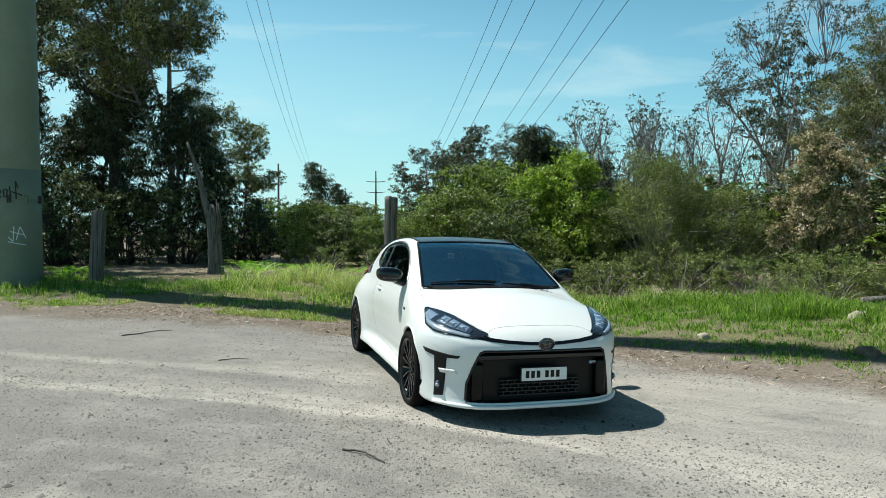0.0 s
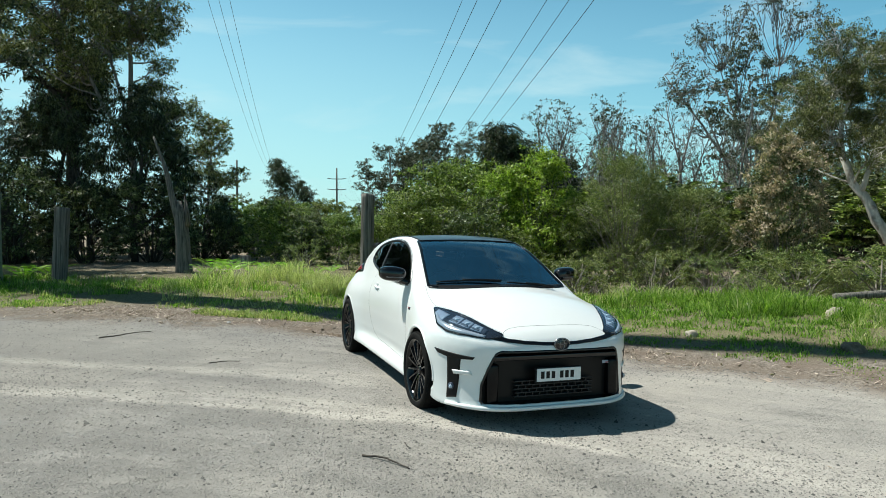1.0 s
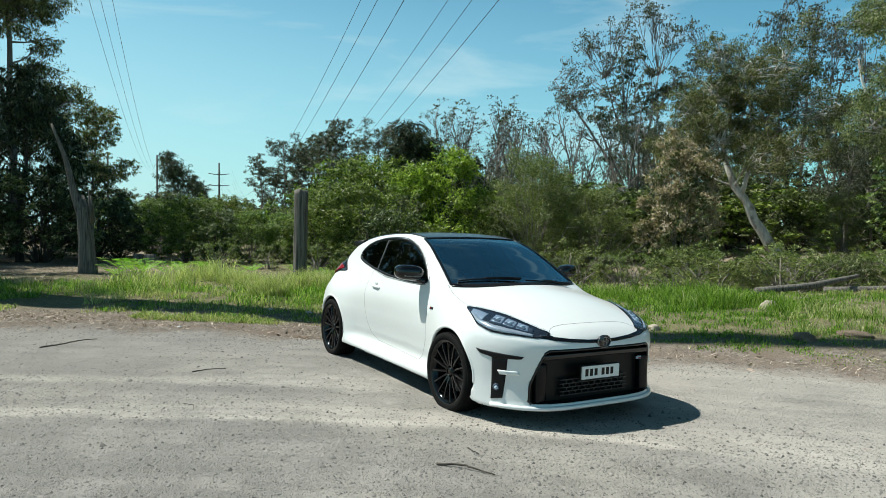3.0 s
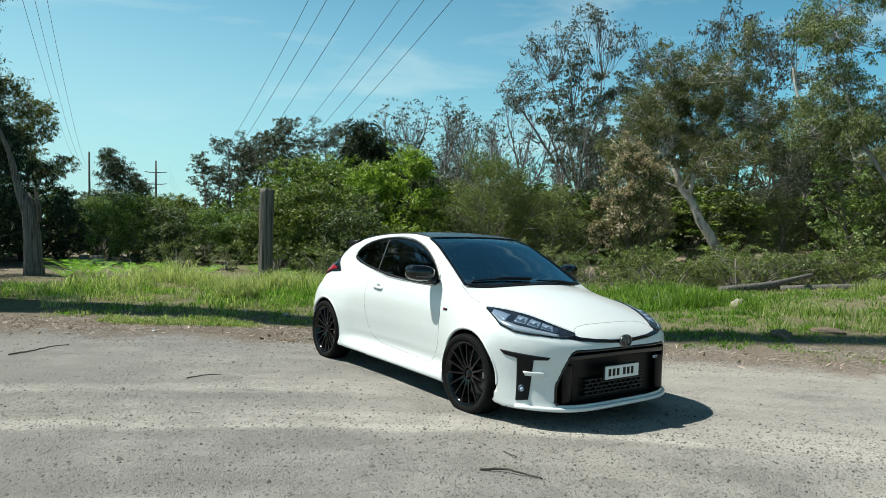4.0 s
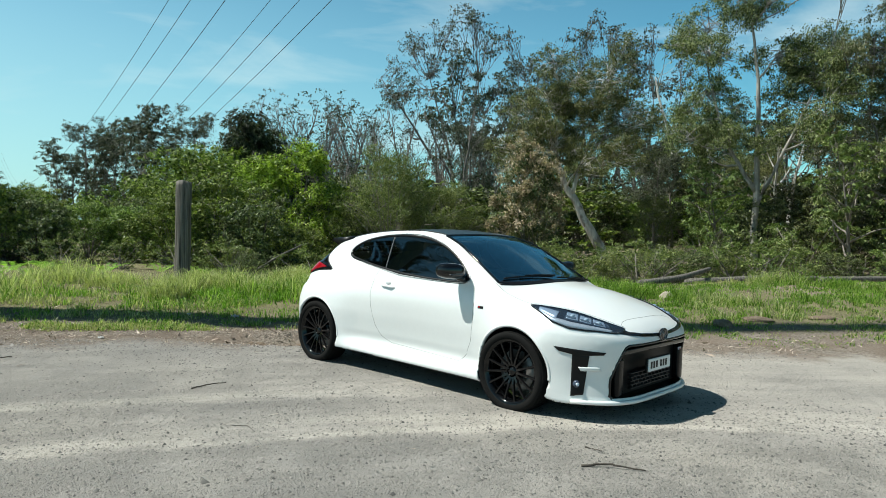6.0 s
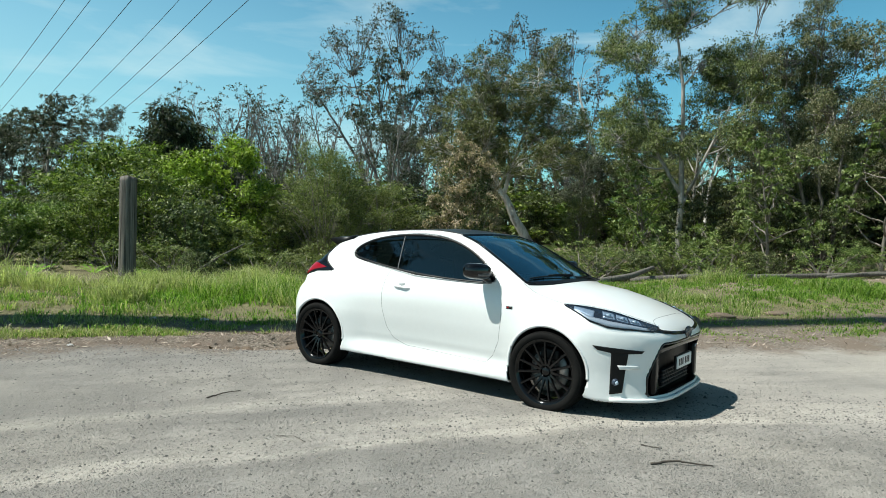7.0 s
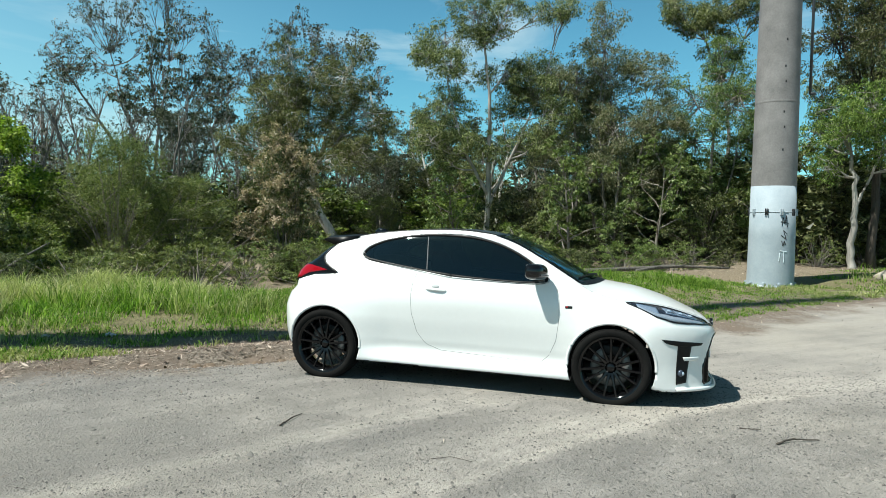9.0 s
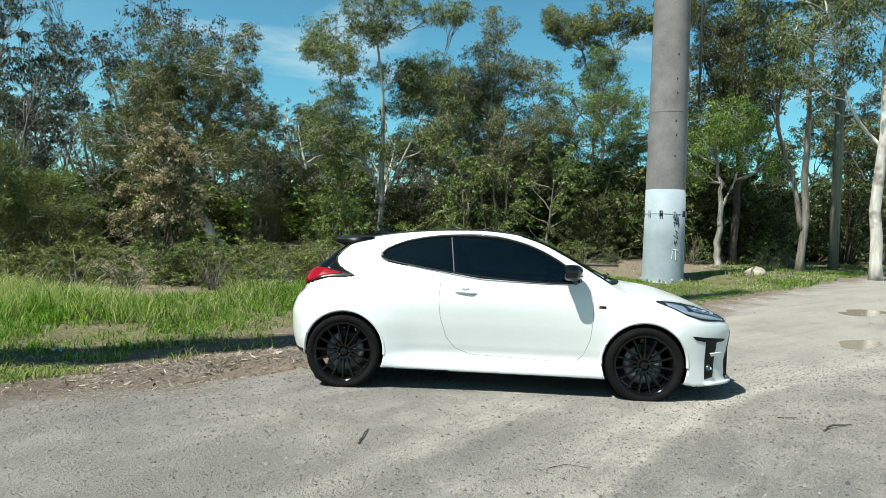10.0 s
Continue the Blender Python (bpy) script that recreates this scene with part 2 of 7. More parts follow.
    straw = blend(t, ramp(t, noise_node(t, v, 22.0, 5.0, 0.8), 0.35, 0.68), (0.105, 0.082, 0.054), (0.36, 0.30, 0.22))
    col = blend(t, ramp(t, d, -0.45, 0.1), base, lit)
    col = blend(t, ramp(t, d, 1.0, 2.2), col, soil)
    far = maths(t, "ADD", d, ramp(t, place.outputs["X"], 7.0, 10.5, 0.0, 2.9))
    col = blend(t, ramp(t, far, 6.0, 7.4), col, straw)
    t.links.new(col, p.inputs["Base Color"])
    p.inputs["Roughness"].default_value = 0.95
    p.inputs["Specular IOR Level"].default_value = 0.2
    h = maths(t, "ADD", maths(t, "MULTIPLY", maths(t, "MULTIPLY", grit, loose), 0.9), maths(t, "ADD", maths(t, "ADD", maths(t, "MULTIPLY", stone, 1.0), maths(t, "MULTIPLY", peb, 0.6)), maths(t, "MULTIPLY", fine, 0.3)))
    bump(t, p, h, 0.9, 0.028)
    return m


GROUND = ground_mat()
EUC_LEAF = leafy("gum_leaf", [(0.017, 0.024, 0.007), (0.068, 0.085, 0.025), (0.175, 0.193, 0.066), (0.35, 0.355, 0.17)], through=0.22, rough=0.45, gloss=0.28)
EUC_GREY = leafy("grey_gum_leaf", [(0.013, 0.019, 0.011), (0.038, 0.047, 0.029), (0.088, 0.098, 0.066), (0.20, 0.195, 0.145)], through=0.2, rough=0.45, gloss=0.25)
EUC_WARM = leafy("brownish_gum_leaf", [(0.045, 0.056, 0.024), (0.12, 0.142, 0.064), (0.215, 0.23, 0.12), (0.40, 0.375, 0.24)], through=0.26, rough=0.45, gloss=0.28)
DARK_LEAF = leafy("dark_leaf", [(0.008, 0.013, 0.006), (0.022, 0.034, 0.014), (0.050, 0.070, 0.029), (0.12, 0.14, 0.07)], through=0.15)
UNDER_LEAF = leafy("understorey_leaf", [(0.013, 0.020, 0.008), (0.045, 0.060, 0.022), (0.108, 0.132, 0.050), (0.25, 0.265, 0.125)], through=0.22)
YOUNG_LEAF = leafy("young_leaf", [(0.045, 0.070, 0.020), (0.105, 0.148, 0.042), (0.18, 0.23, 0.075), (0.31, 0.35, 0.15)], through=0.28)
BRIGHT_LEAF = leafy("bright_leaf", [(0.05, 0.10, 0.012), (0.15, 0.25, 0.032), (0.28, 0.41, 0.06), (0.42, 0.54, 0.12)], through=0.36)
SHRUB_LEAF = leafy("shrub_leaf", [(0.022, 0.042, 0.008), (0.072, 0.112, 0.020), (0.17, 0.225, 0.046), (0.33, 0.385, 0.12)], through=0.3)
WATTLE_LEAF = leafy("wattle_leaf", [(0.035, 0.055, 0.015), (0.095, 0.128, 0.036), (0.18, 0.215, 0.068), (0.30, 0.325, 0.13)], through=0.28)
OLIVE_LEAF = leafy("olive_leaf", [(0.024, 0.034, 0.013), (0.055, 0.072, 0.026), (0.11, 0.12, 0.05), (0.20, 0.18, 0.095)], through=0.25)
PINK_LEAF = leafy("pinkish_leaf", [(0.13, 0.11, 0.065), (0.26, 0.205, 0.14), (0.40, 0.30, 0.225), (0.54, 0.41, 0.325)], through=0.25)
GRASS_LEAF = leafy("grass_blade", [(0.040, 0.085, 0.011), (0.115, 0.21, 0.024), (0.21, 0.325, 0.048), (0.38, 0.45, 0.14)], through=0.5)
DRY_LEAF = leafy("dry_grass", [(0.17, 0.19, 0.065), (0.31, 0.31, 0.14), (0.46, 0.42, 0.24), (0.60, 0.53, 0.36)], through=0.5)
FERN_LEAF = leafy("fern_frond", [(0.13, 0.25, 0.025), (0.20, 0.35, 0.04), (0.30, 0.45, 0.07)], through=0.45)
LITTER = leafy("dead_leaf", [(0.05, 0.036, 0.028), (0.19, 0.142, 0.108), (0.39, 0.31, 0.25), (0.60, 0.51, 0.43)], through=0.1, rough=0.8)
BARK_GREY = bark("grey_bark", (0.10, 0.085, 0.07), (0.26, 0.235, 0.205))
BARK_WHITE = bark("white_gum_bark", (0.40, 0.37, 0.33), (0.70, 0.67, 0.61), streak=(6, 6, 1.0), bumpy=0.2, patches=(0.25, 0.22, 0.19))
BARK_PALE = bark("pale_gum_bark", (0.20, 0.185, 0.165), (0.42, 0.395, 0.355), streak=(6, 6, 1.0), bumpy=0.2)
BARK_ASH = bark("ash_grey_bark", (0.085, 0.075, 0.068), (0.23, 0.21, 0.19), bumpy=0.3)
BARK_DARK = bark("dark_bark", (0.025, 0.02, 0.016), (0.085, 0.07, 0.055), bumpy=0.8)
POST_WOOD = bark("weathered_post", (0.030, 0.025, 0.021), (0.20, 0.182, 0.158), streak=(30, 30, 0.8), bumpy=0.8)

# ---- mesh tools ----
def link(name, me, material, parent=None, label=""):
    if material is not None:
        me.materials.append(material)
    ob = new(name, me)
    if parent is not None:
        ob.parent = parent
    if label:
        ob["label"] = label
    return ob


def part(name, bm, material, parent=None, label="", smooth=True):
    me = bpy.data.meshes.new(name)
    if smooth:
        for f in bm.faces:
            f.smooth = True
    bm.to_mesh(me)
    bm.free()
    return link(name, me, material, parent, label)


def mesh_np(name, verts, faces, smooth=True):
    """A mesh from arrays; all faces have the same number of corners."""
    verts, faces = np.asarray(verts, np.float32), np.asarray(faces, np.int32)
    me = bpy.data.meshes.new(name)
    me.vertices.add(len(verts))
    me.vertices.foreach_set("co", verts.ravel())
    k = faces.shape[1]
    me.loops.add(faces.size)
    me.loops.foreach_set("vertex_index", faces.ravel())
    me.polygons.add(len(faces))
    me.polygons.foreach_set("loop_start", np.arange(0, faces.size, k, dtype=np.int32))
    me.polygons.foreach_set("use_smooth", np.full(len(faces), smooth))
    me.update(calc_edges=True)
    return me


def thing(name, m, label, category, group="", kind=""):
    ob = new(name)
    ob.empty_display_size = 0.2
    ob.matrix_basis = m
    return tagged(ob, label, category, group, kind)


def tube_arrays(paths, sides=7):
    """Round tapered tubes along paths of (points, radii)."""
    V, F, base = [], [], 0
    ang = np.linspace(0, 2 * np.pi, sides, endpoint=False)
    for pts, rad in paths:
        pts, rad = np.asarray(pts, float), np.asarray(rad, float)
        tan = np.gradient(pts, axis=0)
        tan /= np.linalg.norm(tan, axis=1)[:, None] + 1e-9
        ref = np.where(np.abs(tan[:, 2:3]) > 0.9, np.array([[1.0, 0, 0]]), np.array([[0, 0, 1.0]]))
        ux = np.cross(ref, tan)
        ux /= np.linalg.norm(ux, axis=1)[:, None] + 1e-9
        uy = np.cross(tan, ux)
        ring = pts[:, None] + rad[:, None, None] * (np.cos(ang)[None, :, None] * ux[:, None] + np.sin(ang)[None, :, None] * uy[:, None])
        n = len(pts)
        V.append(ring.reshape(-1, 3))
        i, j = np.meshgrid(np.arange(n - 1), np.arange(sides), indexing="ij")
        a, b = base + i * sides + j, base + i * sides + (j + 1) % sides
        F.append(np.stack([a, b, b + sides, a + sides], -1).reshape(-1, 4))
        V.append(pts[[0, -1]])
        base += n * sides + 2
        s = np.arange(sides)
        lo, hi = base - 2 - n * sides, base - 2 - sides
        F.append(np.stack([np.full(sides, base - 2), lo + (s + 1) % sides, lo + s, np.full(sides, base - 2)], -1))
        F.append(np.stack([np.full(sides, base - 1), hi + s, hi + (s + 1) % sides, np.full(sides, base - 1)], -1))
    F = np.concatenate(F)
    return np.concatenate(V), F


def tube_mesh(name, paths, sides=7):
    V, F = tube_arrays(paths, sides)
    quads = [tuple(q) if q[0] != q[3] else tuple(q[:3]) for q in F.tolist()]
    me = bpy.data.meshes.new(name)
    me.from_pydata(V.tolist(), [], quads)
    me.polygons.foreach_set("use_smooth", np.full(len(quads), True))
    return me


def box_bm(bm, lo, hi, bevel=0.0):
    geo = bmesh.ops.create_cube(bm, size=1.0)
    for v in geo["verts"]:
        v.co = Vector([(lo[i] + hi[i]) / 2 + v.co[i] * (hi[i] - lo[i]) for i in range(3)])
    if bevel:
        edges = list({e for v in geo["verts"] for e in v.link_edges})
        bmesh.ops.bevel(bm, geom=edges, offset=bevel, segments=2, affect="EDGES", profile=0.6)
    return bm


def smoothstep(a, b, x):
    u = np.clip((x - a) / (b - a), 0, 1)
    return u * u * (3 - 2 * u)


PUDDLES = ((9.2, 1.35, 1.3, 0.50), (5.2, 2.55, 0.95, 0.34))
EDGE_X = [-200, -40, -12, -6.8, -3.7, -0.5, 2.0, 3.3, 5.0, 9.0, 22.0, 40.0, 200.0]
EDGE_Y = [90, 25, 14.0, 12.0, 10.9, 9.2, 8.2, 7.0, 5.4, 3.8, -2.9, -12.0, -95.0]


TRACK_X = [-60, -2.9, -2.2, -1.05, -0.1, 0.8, 1.5, 2.2, 3.25, 60]
TRACK_Y = [30, 6.05, 5.78, 5.42, 5.07, 4.62, 4.18, 3.66, 2.88, -40]


def verge(x, y):
    """Metres past the edge of the gravel, towards the bush."""
    return (np.asarray(y) - np.interp(x, EDGE_X, EDGE_Y)) * 0.87


def waves(x, y, s, seed):
    r = np.random.RandomState(seed)
    out = 0
    for k in range(5):
        a, f = r.uniform(0, 6.28), s * r.uniform(0.6, 1.6)
        out = out + np.sin((x * np.cos(a) + y * np.sin(a)) * f + r.uniform(0, 6.28))
    return out / 5


def ground_z(x, y):
    x, y = np.asarray(x, float), np.asarray(y, float)
    s = verge(x, y)
    fall = -0.032 - 0.030 * np.clip(x, -1.6, 3.0) + 0.020 * np.clip(x - 3.0, 0, 10)
    z = fall * smoothstep(40, 12, np.hypot(x, y))
    z = z + 0.02 * smoothstep(0.1, 0.9, s) + 0.10 * smoothstep(0.8, 3.5, s) + 0.10 * smoothstep(-2, -9, x) * smoothstep(1, 5, s)
    z = z + 0.02 * waves(x, y, 0.9, 3) * smoothstep(-3, 1.0, s) + 0.03 * waves(x, y, 2.6, 4) * smoothstep(0.4, 2, s) + 0.006 * waves(x, y, 3.0, 8)
    # beyond the meadow the land falls to a wet hollow
    z = z - 1.05 * smoothstep(6.0, 13.0, s) * smoothstep(0.5, 6.0, x) * smoothstep(27, 20, x - 0.25 * (y - 15))
    # the foot of the steel pole
    z = z - 0.24 * np.exp(-(((x - 14.6) ** 2 + (y - 5.0) ** 2) / 2.6 ** 2))
    # two shallow pot-holes that hold water
    for px, py, a, b in PUDDLES:
        c, d = math.cos(radians(-28)), math.sin(radians(-28))
        p, q = ((x - px) * c + (y - py) * d) / a, ((y - py) * c - (x - px) * d) / b
        z = z - 0.075 * np.exp(-(p ** 2 + q ** 2)) * (1 + 0.3 * waves(x, y, 6.0, 61))
    # the hollow worn beside the rear wheel
    u = (x + 0.05) * 0.9 - (y - 9.28) * 0.42, (x + 0.05) * 0.42 + (y - 9.28) * 0.9
    z = z - 0.11 * np.exp(-((u[0] / 0.95) ** 2 + (u[1] / 0.20) ** 2)) * (1 + 0.5 * waves(x, y, 9.0, 51)) + 0.05 * np.exp(-((u[0] / 1.6) ** 2 + ((u[1] - 0.35) / 0.22) ** 2))
    return z

# ---- ground ----
def build_ground():
    def axis(lo, hi, step, far):
        mid = np.arange(lo, hi, step)
        out, d = [], step
        p = hi
        while p < far:
            out.append(p)
            d *= 1.22
            p += d
        up = np.array(out)
        out, d, p = [], step, lo - step
        while p > -far:
            out.append(p)
            d *= 1.22
            p -= d
        return np.concatenate([np.array(out[::-1]), mid, up])
    xs, ys = axis(-12, 14, 0.14, 2500), axis(-1.0, 16, 0.14, 2500)
    X, Y = np.meshgrid(xs, ys, indexing="ij")
    Z = ground_z(X, Y)
    n, m = X.shape
    i, j = np.meshgrid(np.arange(n - 1), np.arange(m - 1), indexing="ij")
    a = i * m + j
    F = np.stack([a, a + m, a + m + 1, a + 1], -1).reshape(-1, 4)
    me = mesh_np("ground", np.stack([X, Y, Z], -1).reshape(-1, 3), F)
    at = me.attributes.new("verge", "FLOAT", "POINT")
    at.data.foreach_set("value", np.minimum(verge(X, Y), np.interp(X, [-4.4, -3.0], [99, 5.0])).astype(np.float32).ravel())
    at = me.attributes.new("track", "FLOAT", "POINT")
    at.data.foreach_set("value", ((Y - np.interp(X, TRACK_X, TRACK_Y)) * 0.86).astype(np.float32).ravel())
    ob = link("ground", me, GROUND)
    return tagged(ob, "pale compacted gravel clearing running into grassy verge", "ground", kind="structure")


build_ground()

# ---- the car ----
def curve_fn(pairs):
    """A smooth curve through pairs of (x, value)."""
    pairs = sorted(pairs)
    px, py = np.array([p[0] for p in pairs]), np.array([p[1] for p in pairs])
    slope = np.diff(py) / np.diff(px)
    tan = np.concatenate([[slope[0]], np.where(slope[1:] * slope[:-1] > 0, 2 * slope[1:] * slope[:-1] / (slope[1:] + slope[:-1] + 1e-12), 0.5 * (slope[1:] + slope[:-1]) * 0.3), [slope[-1]]])

    def f(x):
        x = np.clip(x, px[0], px[-1])
        k = np.clip(np.searchsorted(px, x) - 1, 0, len(px) - 2)
        h = px[k + 1] - px[k]
        u = (x - px[k]) / h
        return ((2 * u ** 3 - 3 * u ** 2 + 1) * py[k] + (u ** 3 - 2 * u ** 2 + u) * h * tan[k]
                + (-2 * u ** 3 + 3 * u ** 2) * py[k + 1] + (u ** 3 - u ** 2) * h * tan[k + 1])
    return f


AXLE, HUB_Z = -2.56, 0.316
TOP = curve_fn([(0.95, 0.55), (0.86, 0.655), (0.80, 0.705), (0.67, 0.775), (0.41, 0.885), (0.155, 0.955), (-0.05, 0.985), (-0.16, 1.005),
                (-0.36, 1.10), (-0.624, 1.238), (-0.886, 1.355), (-1.148, 1.410), (-1.41, 1.430), (-1.673, 1.424), (-1.99, 1.402),
                (-2.28, 1.365), (-2.55, 1.305), (-2.68, 1.24), (-2.80, 1.14), (-2.95, 1.03), (-3.02, 0.985), (-3.10, 0.93), (-3.25, 0.75)])
CROWN = curve_fn([(0.9, 0.10), (0.5, 0.17), (0.1, 0.20), (-0.2, 0.17), (-0.8, 0.12), (-1.1, 0.09), (-2.2, 0.09), (-2.6, 0.12), (-3.2, 0.15)])
BOTTOM = curve_fn([(0.9, 0.155), (0.4, 0.15), (0.3, 0.17), (-0.4, 0.175), (-2.2, 0.19), (-2.8, 0.24), (-3.2, 0.30)])
NOSE = curve_fn([(0.10, 0.80), (0.16, 0.845), (0.22, 0.835), (0.35, 0.825), (0.50, 0.842), (0.60, 0.85), (0.66, 0.84), (0.72, 0.80), (0.80, 0.74), (1.0, 0.50)])
TAIL = curve_fn([(0.20, 3.00), (0.30, 3.09), (0.45, 3.13), (0.62, 3.14), (0.75, 3.10), (0.84, 3.03), (0.95, 3.02), (1.05, 2.98), (1.4, 2.8)])
ST_X = (0.85, 0.55, 0.25, 0.0, -0.45, -1.2, -1.9, -2.3, -2.56, -2.9, -3.2)
ST_Z = (0.13, 0.22, 0.33, 0.42, 0.62, 0.80, 0.95, 1.10, 1.36)
WIDE = [curve_fn(list(zip(ST_X, row))) for row in (
    (0.80, 0.83, 0.85, 0.86, 0.845, 0.845, 0.85, 0.87, 0.87, 0.82, 0.74),
    (0.82, 0.85, 0.875, 0.885, 0.862, 0.858, 0.865, 0.885, 0.89, 0.85, 0.78),
    (0.82, 0.847, 0.882, 0.892, 0.812, 0.794, 0.815, 0.886, 0.897, 0.862, 0.792),
    (0.82, 0.845, 0.885, 0.895, 0.818, 0.802, 0.822, 0.885, 0.90, 0.87, 0.80),
    (0.80, 0.84, 0.880, 0.888, 0.832, 0.825, 0.840, 0.882, 0.895, 0.86, 0.78),
    (0.74, 0.79, 0.825, 0.835, 0.822, 0.825, 0.830, 0.842, 0.845, 0.80, 0.71),
    (0.70, 0.74, 0.765, 0.775, 0.780, 0.782, 0.772, 0.745, 0.725, 0.69, 0.62),
    (0.62, 0.66, 0.690, 0.705, 0.715, 0.722, 0.700, 0.662, 0.640, 0.61, 0.55),
    (0.50, 0.53, 0.550, 0.560, 0.575, 0.598, 0.585, 0.560, 0.545, 0.51, 0.46))]


def half_width(x, z):
    """Half the car's width at a station and height: rows of the body's lines, eased between."""
    rows = np.stack([w(x) for w in WIDE])
    zz = np.array(ST_Z)
    z = np.clip(z, zz[0], zz[-1] + 0.1)
    k = np.clip(np.searchsorted(zz, z) - 1, 0, len(zz) - 2)
    tang = np.gradient(rows, zz, axis=0)
    take = lambda a, i: np.take_along_axis(a, i[None], 0)[0]
    h = zz[k + 1] - zz[k]
    u = (z - zz[k]) / h
    return ((2 * u ** 3 - 3 * u ** 2 + 1) * take(rows, k) + (u ** 3 - 2 * u ** 2 + u) * h * take(tang, k)
            + (-2 * u ** 3 + 3 * u ** 2) * take(rows, k + 1) + (u ** 3 - u ** 2) * h * take(tang, k + 1))


def smax(a, b, k):
    h = np.maximum(k - np.abs(a - b), 0) / k
    return np.maximum(a, b) + h * h * k * 0.25


def car_solid(x, y, z):
    """Below zero inside the closed body, before openings are cut."""
    ay = np.abs(y)
    top = (z - (TOP(x) - CROWN(x) * ay ** 2)) * 0.85
    side = ay - half_width(x, z)
    low = BOTTOM(x) - z
    front = (x - NOSE(z) + 0.95 * ay ** 4.6) * 0.8
    back = (-x - TAIL(z) + 0.42 * ay ** 4.0) * 0.8
    f = smax(top, side, 0.085)
    f = smax(f, front, 0.05)
    f = smax(f, back, 0.06)
    return smax(f, low, 0.03)


def arch_cut(x, y, z):
    cut = np.full(np.shape(x), 1.0)
    for cx, r in ((0.0, 0.352), (AXLE, 0.350)):
        ring = np.sqrt((x - cx) ** 2 + (z - HUB_Z - 0.008) ** 2) - r
        cut = np.minimum(cut, np.maximum(ring, 0.52 - np.abs(y)))
    return cut


def grille_cut(x, y, z):
    """The wide mouth between bumper and lip."""
    ay = np.abs(y)
    w = np.interp(z, [0.20, 0.34, 0.48, 0.57, 0.60], [0.612, 0.602, 0.562, 0.53, 0.50])
    mouth = smax(smax(ay - w, z - 0.600, 0.05), 0.205 - z, 0.03)
    return np.maximum(mouth, 0.70 - x)


def car_body(x, y, z):
    f = np.maximum(car_solid(x, y, z), -arch_cut(x, y, z))
    return np.maximum(f, -grille_cut(x, y, z))


def grad(fn, p, e=0.004):
    x, y, z = p.T
    g = np.stack([fn(x + e, y, z) - fn(x - e, y, z), fn(x, y + e, z) - fn(x, y - e, z), fn(x, y, z + e) - fn(x, y, z - e)], -1)
    return g / (2 * e)


def net(fn, lo, hi, step):
    """A quad mesh of fn = 0 (surface nets), its corners moved onto the surface."""
    ax = [np.arange(lo[i], hi[i] + step, step) for i in range(3)]
    G = np.meshgrid(*ax, indexing="ij")
    D = np.empty(G[0].shape)
    for i in range(len(ax[0])):
        D[i] = fn(G[0][i].ravel(), G[1][i].ravel(), G[2][i].ravel()).reshape(D[i].shape)
    S = D < 0
    shape = tuple(n - 1 for n in S.shape)
    acc, cnt = np.zeros((*shape, 3)), np.zeros(shape)
    faces = []
    for d in range(3):
        a = [slice(None)] * 3
        b = [slice(None)] * 3
        a[d], b[d] = slice(0, -1), slice(1, None)
        I = np.argwhere(S[tuple(a)] != S[tuple(b)])
        J = I.copy()
        J[:, d] += 1
        da, db = D[tuple(I.T)], D[tuple(J.T)]
        u = (da / (da - db))[:, None]
        P = np.stack([ax[k][I[:, k]] for k in range(3)], -1) * (1 - u) + np.stack([ax[k][J[:, k]] for k in range(3)], -1) * u
        e1, e2 = (d + 1) % 3, (d + 2) % 3
        ok = (I[:, e1] > 0) & (I[:, e2] > 0) & (I[:, e1] < shape[e1]) & (I[:, e2] < shape[e2])
        I, P, inside = I[ok], P[ok], S[tuple(I[ok].T)]
        corner = []
        for s1, s2 in ((1, 1), (0, 1), (0, 0), (1, 0)):
            c = I.copy()
            c[:, e1] -= s1
            c[:, e2] -= s2
            idx = tuple(c.T)
            np.add.at(acc, idx, P)
            np.add.at(cnt, idx, 1)
            corner.append(np.ravel_multi_index(idx, shape))
        q = np.stack(corner, -1)
        q[~inside] = q[~inside][:, ::-1]
        faces.append(q)
    F = np.concatenate(faces)
    used, inv = np.unique(F, return_inverse=True)
    V = acc.reshape(-1, 3)[used] / cnt.ravel()[used][:, None]
    F = inv.reshape(-1, 4)
    for _ in range(3):
        g = grad(fn, V)
        move = fn(*V.T)[:, None] * g / (np.sum(g * g, 1)[:, None] + 1e-6)
        size = np.linalg.norm(move, axis=1)[:, None]
        V = V - move * np.minimum(1, 0.4 * step / (size + 1e-9))
    return V, F


def cast(axis, a, b, sign=1, start=1.3, fn=car_solid):
    """Where rays along an axis first meet the body: axis x takes (y, z), y takes (x, z), z takes (x, y)."""
    a, b = np.asarray(a, float), np.asarray(b, float)
    ts = np.linspace(1.65 if axis == "z" else start, -0.2, 460)
    out = np.full(a.shape, np.nan)
    last = None
    for s in ts:
        c = np.full(a.shape, s * sign)
        p = {"x": (c, a, b), "y": (a, c, b), "z": (a, b, c)}[axis]
        v = fn(*p)
        hit = np.isnan(out) & (v < 0)
        if hit.any():
            w = v if last is None else last
            fr = np.where(hit, w / (w - v + 1e-12), 0)
            out = np.where(hit, (s + (1 - fr) * (ts[0] - ts[1])) * sign, out)
        last = v
    out = np.where(np.isnan(out), 0.3 * sign, out)
    return np.stack({"x": (out, a, b), "y": (a, out, b), "z": (a, b, out)}[axis], -1)


